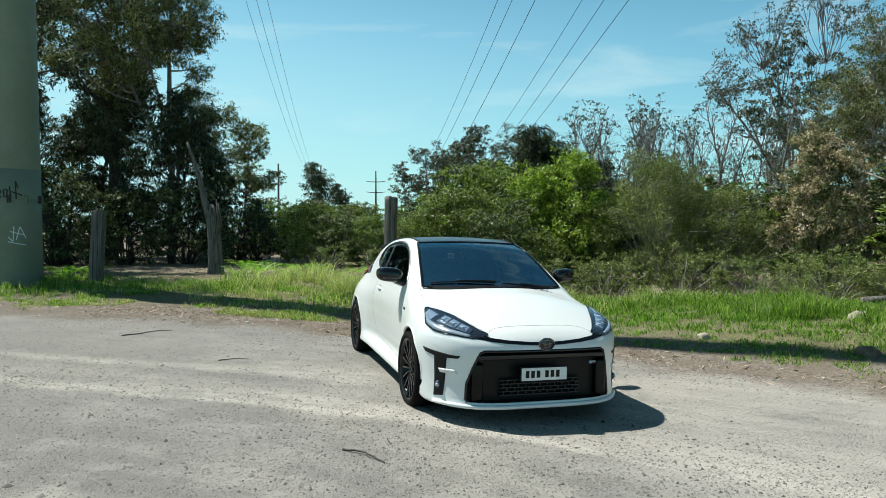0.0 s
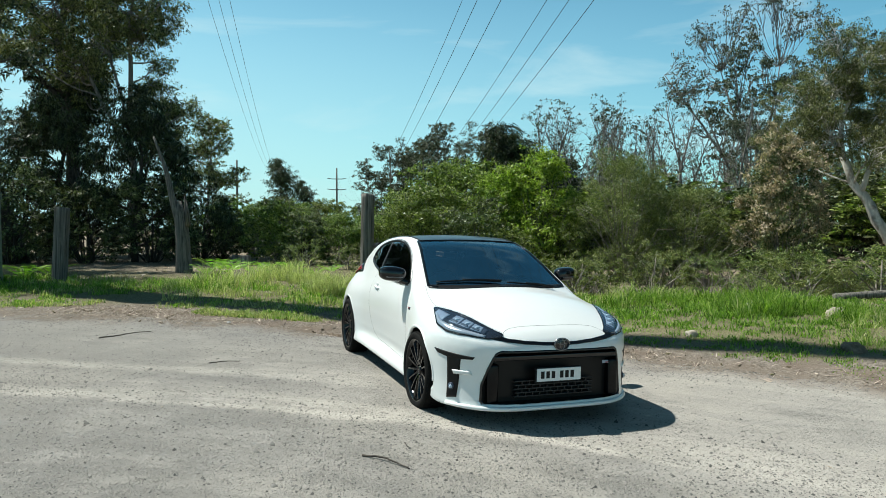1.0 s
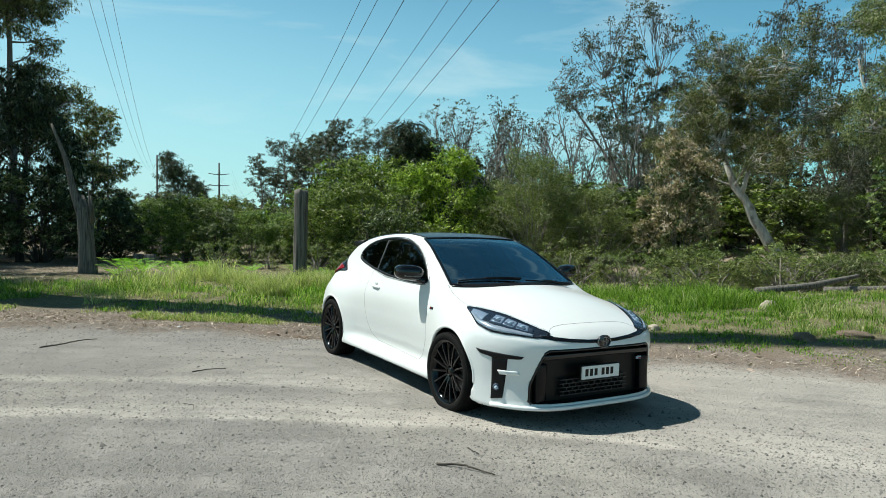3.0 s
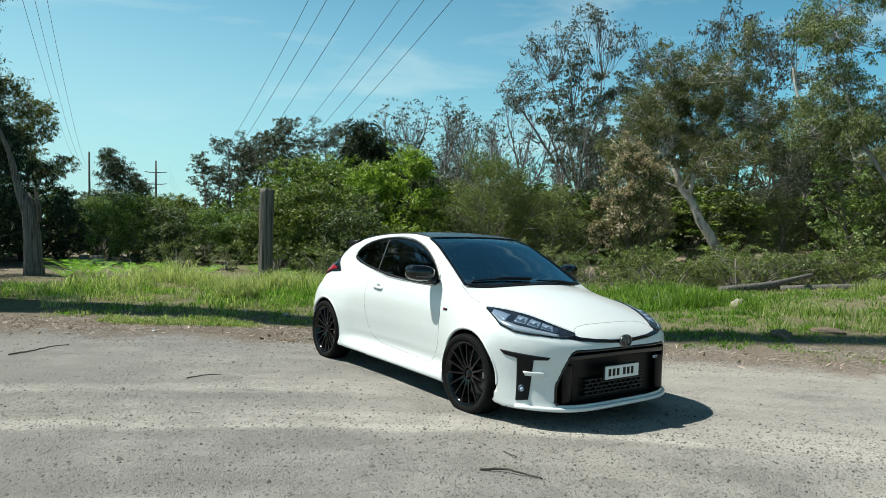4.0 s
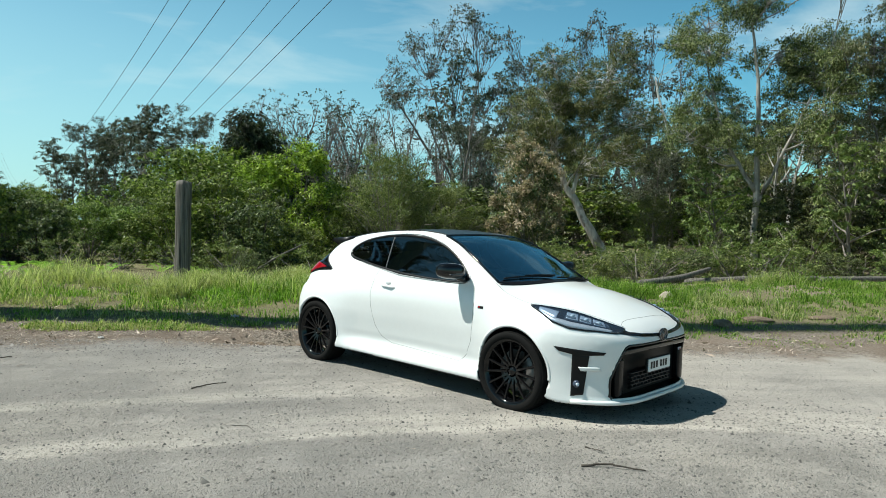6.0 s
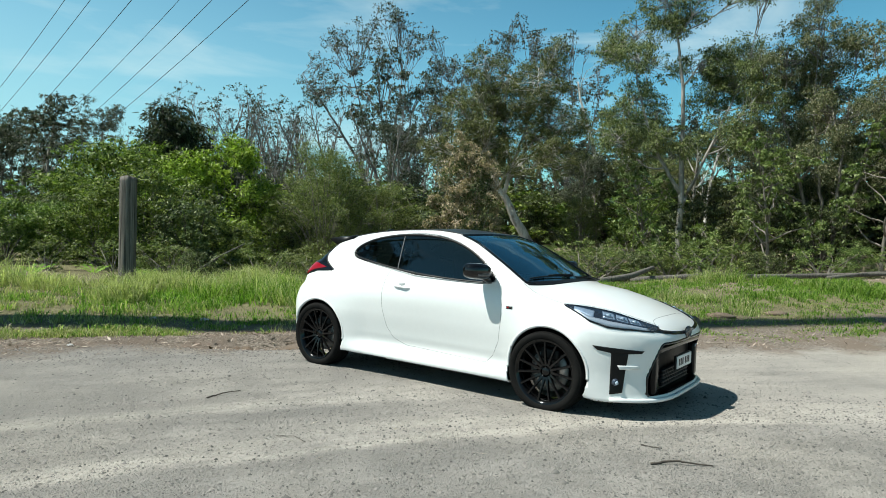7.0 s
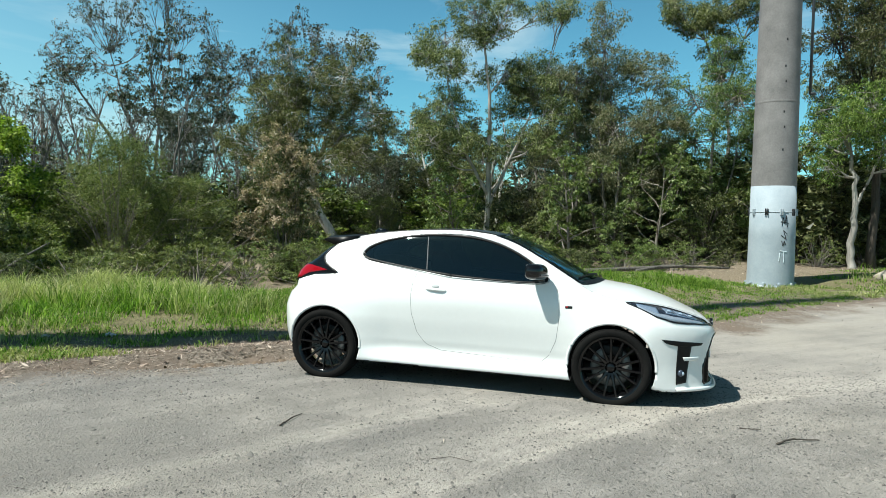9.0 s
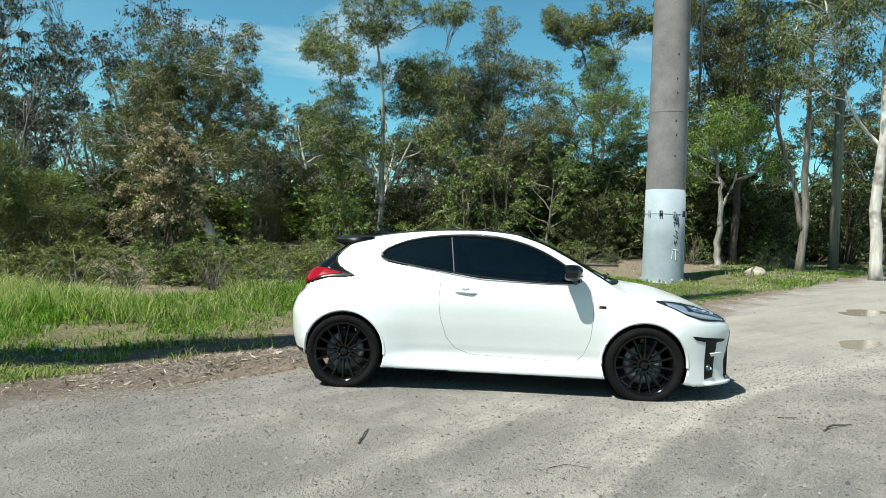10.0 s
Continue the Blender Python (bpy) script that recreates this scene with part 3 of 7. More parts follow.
def resample(pts, n):
    pts = np.asarray(pts, float)
    d = np.concatenate([[0], np.cumsum(np.linalg.norm(np.diff(pts, axis=0), axis=1))])
    t = np.linspace(0, d[-1], n)
    return np.stack([np.interp(t, d, pts[:, k]) for k in range(pts.shape[1])], -1)


def snap(P):
    """Move points straight onto the body's surface."""
    for _ in range(8):
        g = grad(car_solid, P)
        P = P - car_solid(*P.T)[:, None] * g / (np.sum(g * g, 1)[:, None] + 1e-6)
    return P


def place(axis, Q, sign):
    """Points on the body: drawn in a view (two numbers each) or near the surface (three, right-hand side)."""
    if axis == "near":
        return snap(Q * np.array([1, sign, 1]))
    return cast(axis, Q[:, 0], Q[:, 1], sign)


def skin(name, axis, upper, lower, sign, lift, material, parent, cols=24, rows=8, thick=0.012, label=""):
    """A panel that lies on the body between two lines drawn in side, front or top view."""
    U, L = resample(upper, cols), resample(lower, cols)
    w = np.linspace(0, 1, rows)[:, None, None]
    P2 = (U[None] * (1 - w) + L[None] * w).reshape(rows * cols, -1)
    P = place(axis, P2, sign)
    g = grad(car_solid, P)
    g /= np.linalg.norm(g, axis=1)[:, None] + 1e-9
    top, low = P + g * lift, P - g * thick
    i, j = np.meshgrid(np.arange(rows - 1), np.arange(cols - 1), indexing="ij")
    a = i * cols + j
    F = np.stack([a, a + 1, a + cols + 1, a + cols], -1).reshape(-1, 4)
    rim = np.concatenate([np.arange(cols), np.arange(1, rows) * cols + cols - 1, np.arange(cols - 2, -1, -1) + (rows - 1) * cols, np.arange(rows - 2, 0, -1) * cols])
    nx = np.roll(rim, -1)
    n = rows * cols
    F = np.concatenate([F, np.stack([nx, rim, rim + n, nx + n], -1)])
    me = mesh_np(name, np.concatenate([top, low]), F)
    bm = bmesh.new()
    bm.from_mesh(me)
    bmesh.ops.recalc_face_normals(bm, faces=bm.faces)
    if bm.faces[0].normal.dot(Vector(g[0])) < 0:
        bmesh.ops.reverse_faces(bm, faces=bm.faces)
    bm.to_mesh(me)
    bm.free()
    return link(name, me, material, parent, label)


def seam(name, axis, line, sign, width, lift, material, parent, n=60, label="", closed=False, sides=6):
    """A thin strip laid along a line on the body."""
    P = place(axis, resample(line, n), sign)
    g = grad(car_solid, P)
    g /= np.linalg.norm(g, axis=1)[:, None] + 1e-9
    P = P + g * lift
    return link(name, tube_mesh(name, [(P, np.full(n, width / 2))], sides), material, parent, label)


def in_poly(px, py, poly):
    poly = np.asarray(poly, float)
    inside = np.zeros(px.shape, bool)
    for (x1, y1), (x2, y2) in zip(poly, np.roll(poly, -1, 0)):
        cross = ((y1 > py) != (y2 > py)) & (px < (x2 - x1) * (py - y1) / (y2 - y1 + 1e-12) + x1)
        inside ^= cross
    return inside


WHITE = plain("white_car_paint", (0.70, 0.708, 0.70), 0.32, 0.0, 0.55, 0.012)
GLOSS_BLACK = plain("gloss_black", (0.004, 0.004, 0.005), 0.05)
MOUTH_BLACK = plain("mouth_black", (0.004, 0.004, 0.005), 0.22)
SATIN_BLACK = plain("satin_black_plastic", (0.005, 0.005, 0.0055), 0.42)
ROOF_BLACK = plain("dark_woven_roof", (0.016, 0.018, 0.022), 0.34, 0.0, 0.25)
RUBBER = surface("tyre_rubber", (0.005, 0.005, 0.005), (0.012, 0.0115, 0.011), 0.85, 0.0, 5.0, 70.0, 0.15, 0.004)
RIM_BLACK = plain("black_alloy", (0.004, 0.004, 0.0045), 0.10)
STEEL = plain("brushed_disc_steel", (0.20, 0.195, 0.19), 0.5, 0.6)
CHROME = plain("bright_trim", (0.62, 0.63, 0.64), 0.12, 1.0)
LAMP_SILVER = plain("lamp_reflector", (0.27, 0.335, 0.43), 0.18, 0.25)
LAMP_LENS = plain("blue_lamp_lens", (0.38, 0.46, 0.55), 0.06)
LAMP_INNER = plain("lamp_inner_housing", (0.018, 0.022, 0.032), 0.10)
LAMP_BEZEL = plain("lamp_bezel", (0.055, 0.07, 0.10), 0.15, 0.3)
LAMP_HOUSE = plain("projector_housing", (0.10, 0.13, 0.17), 0.15, 0.3)
# grey puts the shade of the handle recess into the white door's cup
HANDLE_SHADE = plain("handle_cup_shade", (0.55, 0.56, 0.56), 0.5)
LAMP_GUIDE = plain("lamp_light_guide", (0.33, 0.37, 0.43), 0.2, 0.2, 0.3)
RED_LENS = plain("red_lens", (0.25, 0.003, 0.009), 0.04)
PLATE_WHITE = plain("plate_white", (0.72, 0.73, 0.72), 0.4)
for dull, level in ((RUBBER, 0.10), (SATIN_BLACK, 0.22), (MOUTH_BLACK, 0.20), (RIM_BLACK, 0.34)):
    dull.node_tree.nodes["Principled BSDF"].inputs["Specular IOR Level"].default_value = level
SEAT_CLOTH = surface("seat_cloth", (0.03, 0.03, 0.032), (0.07, 0.07, 0.075), 0.9, 0.0, 8.0, 120.0, 0.2, 0.004)
SEAM_DARK = plain("dark_grey_plastic", (0.10, 0.10, 0.105), 0.5)
MESH_BLACK = plain("mesh_black", (0.012, 0.012, 0.013), 0.5)
BRIGHT_BEAD = plain("satin_bright_bead", (0.46, 0.47, 0.48), 0.28, 0.3)
DARK_CHROME = plain("dark_chrome", (0.22, 0.22, 0.225), 0.2, 1.0)
SEAM_LINE = plain("shut_line", (0.16, 0.165, 0.165), 0.6)


def tinted(name, tint, ior=1.62, sheen=(0.9, 0.95, 1.0), least=0.0, most=1.0):
    m, t, p = node_mat(name)
    tr = add(t, "ShaderNodeBsdfTransparent", Color=(*tint, 1))
    gl = add(t, "ShaderNodeBsdfGlossy", Color=(*sheen, 1), Roughness=0.02)
    fr = add(t, "ShaderNodeFresnel", IOR=ior)
    mx = t.nodes.new("ShaderNodeMixShader")
    t.links.new(maths(t, "MINIMUM", maths(t, "MAXIMUM", fr.outputs["Fac"], least), most), mx.inputs["Fac"])
    t.links.new(tr.outputs["BSDF"], mx.inputs[1])
    t.links.new(gl.outputs["BSDF"], mx.inputs[2])
    t.links.new(mx.outputs["Shader"], t.nodes["Material Output"].inputs["Surface"])
    t.nodes.remove(p)
    return m


SCREEN_GLASS = tinted("windscreen_glass", (0.70, 0.77, 0.77), 2.0, (0.66, 0.90, 1.0), 0.42)
SIDE_GLASS = tinted("dark_tinted_glass", (0.10, 0.13, 0.15), 1.75)
LAMP_GLASS = tinted("clear_lamp_cover", (0.93, 0.95, 0.97), 1.5, (0.9, 0.95, 1.0), 0.04, 0.10)

WIN_TOP = [(-2.285, 1.150), (-2.262, 1.192), (-2.215, 1.230), (-2.073, 1.288), (-1.873, 1.330), (-1.671, 1.352), (-1.418, 1.355), (-1.167, 1.334), (-0.917, 1.264), (-0.674, 1.130), (-0.51, 0.985)]
WIN_LOW = [(-2.285, 1.150), (-2.262, 1.124), (-2.21, 1.106), (-1.901, 1.060), (-1.65, 1.026), (-1.40, 1.000), (-1.16, 0.983), (-0.91, 0.973), (-0.677, 0.970), (-0.51, 0.985)]
DOOR = [(-1.715, 1.02), (-1.745, 0.93), (-1.752, 0.80), (-1.735, 0.65), (-1.68, 0.48), (-1.60, 0.385), (-1.46, 0.335), (-1.0, 0.318), (-0.58, 0.305), (-0.51, 0.37), (-0.455, 0.50), (-0.435, 0.68), (-0.44, 0.84), (-0.47, 0.955)]
SCREEN = [(-0.995, 0.0), (-1.005, 0.30), (-1.045, 0.525), (-0.65, 0.605), (-0.295, 0.672), (-0.205, 0.45), (-0.155, 0.20), (-0.145, 0.0)]


def rounded(line, times=3):
    """Cut the corners of an open line, keeping its ends."""
    p = np.asarray(line, float)
    for _ in range(times):
        q = np.empty((2 * len(p), p.shape[1]))
        q[0], q[-1] = p[0], p[-1]
        q[1:-1:2] = 0.75 * p[:-1] + 0.25 * p[1:]
        q[2:-1:2] = 0.25 * p[:-1] + 0.75 * p[1:]
        p = q
    return [tuple(v) for v in p]


WIN_RING = rounded([(-1.40, 1.000)] + WIN_LOW[1:5][::-1] + WIN_TOP[:] + WIN_LOW[5:-1][::-1] + [(-1.40, 1.000)])


def build_car():
    car = thing("car", pose(0.972, 5.80, -0.082, -1.4, 0.5, -77.07),
                "white three-door hot hatchback with black wheels parked on gravel", "car")
    V, F = net(car_body, (-3.25, -0.98, 0.08), (0.95, 0.98, 1.48), 0.0155)
    normal = np.where((np.abs(car_solid(*V.T)) < 0.004)[:, None], grad(car_solid, V, 0.003), grad(car_body, V, 0.003))
    normal /= np.linalg.norm(normal, axis=1)[:, None] + 1e-9
    C = V[F].mean(1)
    N = normal[F].mean(1)
    x, y, z = C.T
    ay = np.abs(y)
    kind = np.full(len(F), 0)
    window = in_poly(x, z, WIN_RING) & (ay > 0.45) & (np.abs(N[:, 1]) > 0.4)
    screen = in_poly(x, ay, SCREEN) & (z > 0.9) & (N[:, 2] > 0.3)
    roof = (ay < 0.505) & (x < -0.99) & (x > -2.52) & (z > 1.2) & (N[:, 2] > 0.5) & ~screen
    hatch_glass = (x < -2.60) & (z > 1.03) & (ay < 0.56) & (N[:, 0] < -0.2)
    hatch = in_poly(x, z, TAIL_EDGE + [(-3.4, 1.33), (-3.4, 0.87)] + TAIL_LOW[::-1]) & ~hatch_glass
    door = in_poly(x, z, DOOR) & (ay > 0.6) & (np.abs(N[:, 1]) > 0.3) & ~window
    bonnet = (z > 0.66) & (x > -0.28) & (x < 0.83) & (ay < 0.60 + 0.10 * smoothstep(0.5, -0.1, x)) & (N[:, 2] > 0.35) & ~screen & (z > TOP(x) - CROWN(x) * ay ** 2 - 0.06)
    mouth = (grille_cut(x, y, z) < 0.003) & (car_solid(x, y, z) < -0.006)
    liner = (arch_cut(x, y, z) < 0.004) & (car_solid(x, y, z) < -0.012)
    bumper = (x > 0.36) & (z < 0.645 + 0.2 * ay ** 2 + 0.02) & ~mouth & ~liner
    rear = (x < -2.70) & (z < 0.80) & ~liner
    under = (N[:, 2] < -0.6) & (z < 0.35)
    for k, sel in ((1, bonnet), (2, bumper), (3, rear), (4, hatch), (5, roof), (6, hatch_glass)):
        kind[sel] = k
    kind[door & (y < 0)] = 7
    kind[door & (y > 0)] = 8
    kind[window & (y < 0)] = 9
    kind[window & (y > 0)] = 10
    kind[screen] = 11
    kind[mouth] = 12
    kind[liner | under | ((x < -2.93) & (z < 0.325))] = 13
    keep = ~(under & (ay < 0.78) & (x < 0.6) & (x > -2.9)) & ~((arch_cut(x, y, z) < 0.01) & (ay < 0.56))
    F, kind = F[keep], kind[keep]
    names = ["body_shell", "bonnet", "front_bumper", "rear_bumper", "tailgate", "roof", "rear_glass", "door", "door", "side_glass", "side_glass", "windscreen", "grille_surround", "wheel_arch_liner"]
    mats = [WHITE, WHITE, WHITE, WHITE, GLOSS_BLACK, ROOF_BLACK, SIDE_GLASS, WHITE, WHITE, SIDE_GLASS, SIDE_GLASS, SCREEN_GLASS, MOUTH_BLACK, SATIN_BLACK]
    labels = {5: "dark carbon-look roof panel", 4: "gloss black upper tailgate", 9: "dark tinted side glass", 10: "dark tinted side glass", 12: "gloss black grille surround"}
    made = {}
    for k, name in enumerate(names):
        sel = F[kind == k]
        if not len(sel):
            continue
        used, inv = np.unique(sel, return_inverse=True)
        me = mesh_np(name, V[used], inv.reshape(-1, 4))
        me.normals_split_custom_set_from_vertices(normal[used].tolist())
        made[k] = link(name, me, mats[k], car, labels.get(k, ""))
    left_door, right_door = made[8], made[7]
    for sign, dr in ((-1, right_door), (1, left_door)):
        mid = np.array([-1.38, 1.16])
        seam("window_trim", "y", WIN_RING, sign, 0.028, -0.002, SATIN_BLACK, car, 190)
        grown = [tuple(np.array(q) + (np.array(q) - mid) / np.linalg.norm(np.array(q) - mid) * np.array([0.017, 0.017])) for q in WIN_RING]
        seam("window_bead", "y", grown, sign, 0.012, 0.003, BRIGHT_BEAD, car, 190)
        seam("pillar_strip", "y", [(-1.668, 1.332), (-1.63, 1.022)], sign, 0.012, 0.003, SEAM_DARK, car, 20)
        seam("shut_line", "y", DOOR, sign, 0.005, -0.0014, SEAM_LINE, dr, 110)
        build_handle(dr, sign)
        build_mirror(car, sign)
        build_headlight(car, sign)
        build_front_vent(car, sign)
        build_tail_lamp(car, sign)
        seam("pillar_edge", "z", [(a, sign * b) for a, b in [(-1.045, 0.527), (-0.65, 0.607), (-0.295, 0.674), (-0.25, 0.60)]], 1, 0.030, -0.004, GLOSS_BLACK, car, 60)
        seam("roof_strip", "z", [(a, sign * 0.505) for a in np.linspace(-1.03, -2.50, 20)], 1, 0.026, -0.005, SATIN_BLACK, car, 60)
        # badge on the front wing: red and dark bars on a small plate
        wing = [(-0.388, 0.798), (-0.330, 0.798)]
        skin("wing_badge", "y", wing, [(-0.388, 0.777), (-0.330, 0.777)], sign, 0.003, SATIN_BLACK, car, 6, 3)
        skin("badge_bar", "y", [(-0.384, 0.794), (-0.364, 0.794)], [(-0.384, 0.781), (-0.364, 0.781)], sign, 0.005, RED_LENS, car, 4, 3)
    seam("screen_surround", "z", [(-0.995 - 0.18 * (0.525 * k / 10) ** 2, 0.525 * k / 10) for k in range(-10, 11)], 1, 0.030, -0.004, GLOSS_BLACK, car, 40)
    skin("cowl", "z", [(-0.10 - 0.36 * y * y, y) for y in np.linspace(-0.68, 0.68, 15)],
         [(-0.17 - 0.30 * y * y, y) for y in np.linspace(-0.68, 0.68, 15)], 1, 0.004, SATIN_BLACK, car, 30, 5)
    seam("shut_line", "near", [(0.735, -0.445, 0.715), (0.70, -0.405, 0.738), (0.680, -0.36, 0.751), (0.674, -0.28, 0.760), (0.684, 0.0, 0.765), (0.674, 0.28, 0.760), (0.680, 0.36, 0.751), (0.70, 0.405, 0.738), (0.735, 0.445, 0.715)], 1, 0.005, -0.0012, SEAM_LINE, made[1], 60)
    for sign in (-1, 1):
        seam("shut_line", "z", [(0.16, sign * 0.735), (0.0, sign * 0.735), (-0.20, sign * 0.715), (-0.30, sign * 0.70)], 1, 0.005, -0.0015, SEAM_LINE, made[1], 30)
    slot_up = [(0.70, -0.515, 0.722), (0.778, -0.425, 0.692), (0.811, -0.30, 0.676), (0.827, -0.142, 0.664), (0.832, 0.0, 0.660), (0.827, 0.142, 0.664), (0.811, 0.30, 0.676), (0.778, 0.425, 0.692), (0.70, 0.515, 0.722)]
    slot_low = [(0.757, -0.535, 0.684), (0.80, -0.433, 0.664), (0.825, -0.305, 0.650), (0.835, -0.142, 0.638), (0.838, 0.0, 0.634), (0.835, 0.142, 0.638), (0.825, 0.305, 0.650), (0.80, 0.433, 0.664), (0.757, 0.535, 0.684)]
    skin("bonnet_slot", "near", slot_up, slot_low, 1, 0.003, GLOSS_BLACK, car, 60, 6)
    ring = [(0.49, 0.598), (0.525, 0.578), (0.562, 0.48), (0.602, 0.34), (0.610, 0.225), (0.595, 0.207)]
    seam("mouth_edge", "x", [(-a, b) for a, b in ring[::-1]] + ring, 1, 0.024, -0.006, GLOSS_BLACK, made[2], 160)
    for ax, r in ((0.0, 0.352), (AXLE, 0.350)):
        for sign in (-1, 1):
            arc = [(ax + (r + 0.008) * math.cos(a), HUB_Z + 0.008 + (r + 0.008) * math.sin(a)) for a in np.linspace(math.radians(-3), math.radians(183), 50)]
            seam("arch_lip", "y", arc, sign, 0.030, -0.010, WHITE, car, 90)
    build_grille(car)
    build_wipers(car)
    build_spoiler(car)
    build_cabin(car)
    for ax in (0.0, AXLE):
        for sign in (-1, 1):
            build_wheel(car, ax, sign)
    return car


def ellipsoid(bm, c, r, seg=18, rings=10, power=1.0):
    geo = bmesh.ops.create_uvsphere(bm, u_segments=seg, v_segments=rings, radius=1.0)
    for v in geo["verts"]:
        q = [math.copysign(abs(v.co[i]) ** power, v.co[i]) for i in range(3)]
        v.co = Vector((c[0] + q[0] * r[0], c[1] + q[1] * r[1], c[2] + q[2] * r[2]))
    return geo["verts"]


def build_handle(door, sign):
    P = cast("y", [-1.62, -1.44], [0.875, 0.868], sign)
    base = P.mean(0)
    bm = bmesh.new()
    ellipsoid(bm, (base[0], base[1] - 0.004 * sign, base[2] + 0.028), (0.036, 0.006, 0.017))
    part("handle_cup", bm, HANDLE_SHADE, door)
    pts = resample([(P[0][0], P[0][1] - 0.004 * sign, 0.868), (P[0][0] + 0.03, P[0][1] + 0.013 * sign, 0.872), (P[1][0] - 0.03, P[1][1] + 0.015 * sign, 0.866), (P[1][0] + 0.01, P[1][1] + 0.004 * sign, 0.862)], 14)
    link("door_handle", tube_mesh("door_handle", [(pts, np.interp(np.arange(14), [0, 3, 10, 13], [0.007, 0.011, 0.012, 0.007]))], 8), WHITE, door)


def build_mirror(car, sign):
    c = (-0.615, 0.905 * sign, 1.072)
    bm = bmesh.new()
    vs = ellipsoid(bm, c, (0.085, 0.120, 0.068), 22, 14, 0.72)
    for v in vs:
        if v.co.x < c[0] - 0.045:
            v.co.x = c[0] - 0.045
        v.co.x -= 0.22 * abs(v.co.y - c[1] + 0.12 * sign) * (1 if (v.co.y - c[1]) * sign > 0 else 0.5)
        v.co.z += 0.10 * (abs(v.co.y) - 0.9) * 0.6
    shell = part("mirror_shell", bm, GLOSS_BLACK, car, "gloss black door mirror")
    bm = bmesh.new()
    ellipsoid(bm, (c[0] - 0.078, c[1], c[2] - 0.004), (0.006, 0.088, 0.046), 16, 10, 0.8)
    part("mirror_glass", bm, CHROME, shell, "mirror glass")
    P = [(-0.575, 0.735 * sign, 0.985), (-0.595, 0.80 * sign, 1.0), (-0.61, 0.86 * sign, 1.035)]
    link("mirror_arm", tube_mesh("mirror_arm", [(P, [0.030, 0.026, 0.030])], 10), GLOSS_BLACK, shell)
    line = [(c[0] + 0.082 - 0.22 * abs(dy + 0.12) * (1.0 if dy > 0 else 0.5), c[1] + dy * sign, c[2] - 0.026) for dy in np.linspace(-0.07, 0.075, 9)]
    link("indicator", tube_mesh("indicator", [(line, np.full(9, 0.005))], 6), SEAM_DARK, shell)


def build_headlight(car, sign):
    """A wedge: thin at the rear tip, deep at the wing, drawn out towards the badge."""
    up = [(0.10, 0.755, 0.848), (0.245, 0.69, 0.84), (0.41, 0.615, 0.815), (0.565, 0.55, 0.773), (0.68, 0.488, 0.734), (0.74, 0.44, 0.712)]
    low = [(0.12, 0.768, 0.840), (0.24, 0.795, 0.795), (0.345, 0.82, 0.748), (0.475, 0.79, 0.712), (0.58, 0.73, 0.700), (0.69, 0.63, 0.690), (0.745, 0.56, 0.687), (0.76, 0.47, 0.694)]
    lamp = skin("headlight", "near", up, low, sign, 0.003, LAMP_INNER, car, 30, 12, 0.001, "dark headlight with bright projectors")
    U, L = resample(up, 81), resample(low, 81)
    mix = lambda u, w: tuple((1 - w) * U[int(u * 80)] + w * L[int(u * 80)])
    band = lambda u0, u1, w: [mix(u, w) for u in np.linspace(u0, u1, 14)]
    skin("light_guide", "near", band(0.10, 0.86, 0.77), band(0.10, 0.86, 0.95), sign, 0.007, LAMP_GUIDE, lamp, 26, 3, 0.004)
    skin("side_guide", "near", band(0.10, 0.33, 0.30), band(0.10, 0.33, 0.78), sign, 0.0065, LAMP_SILVER, lamp, 14, 5, 0.004)
    skin("inner_bezel", "near", band(0.40, 0.84, 0.18), band(0.40, 0.84, 0.72), sign, 0.0055, LAMP_BEZEL, lamp, 20, 5, 0.004)
    # three faceted reflector cells, each with a small projector
    for u in (0.47, 0.60, 0.73):
        skin("reflector", "near", band(u - 0.058, u + 0.05, 0.20), band(u - 0.050, u + 0.058, 0.66), sign, 0.0075, LAMP_SILVER, lamp, 10, 6, 0.004)
        skin("reflector_step", "near", band(u - 0.050, u + 0.035, 0.50), band(u - 0.048, u + 0.040, 0.62), sign, 0.010, LAMP_HOUSE, lamp, 8, 4, 0.004)
        P = snap(np.array([mix(u, 0.38)]) * np.array([1, sign, 1]))[0]
        bm = bmesh.new()
        ellipsoid(bm, (P[0] + 0.002, P[1] + 0.003 * sign, P[2]), (0.016, 0.022, 0.015), 12, 8, 0.6)
        part("projector_lens", bm, LAMP_LENS, lamp)
    skin("lamp_cover", "near", up, low, sign, 0.020, LAMP_GLASS, lamp, 30, 10, -0.010)
    seam("lamp_rim", "near", up + low[::-1] + up[:1], sign, 0.011, 0.003, GLOSS_BLACK, lamp, 90)


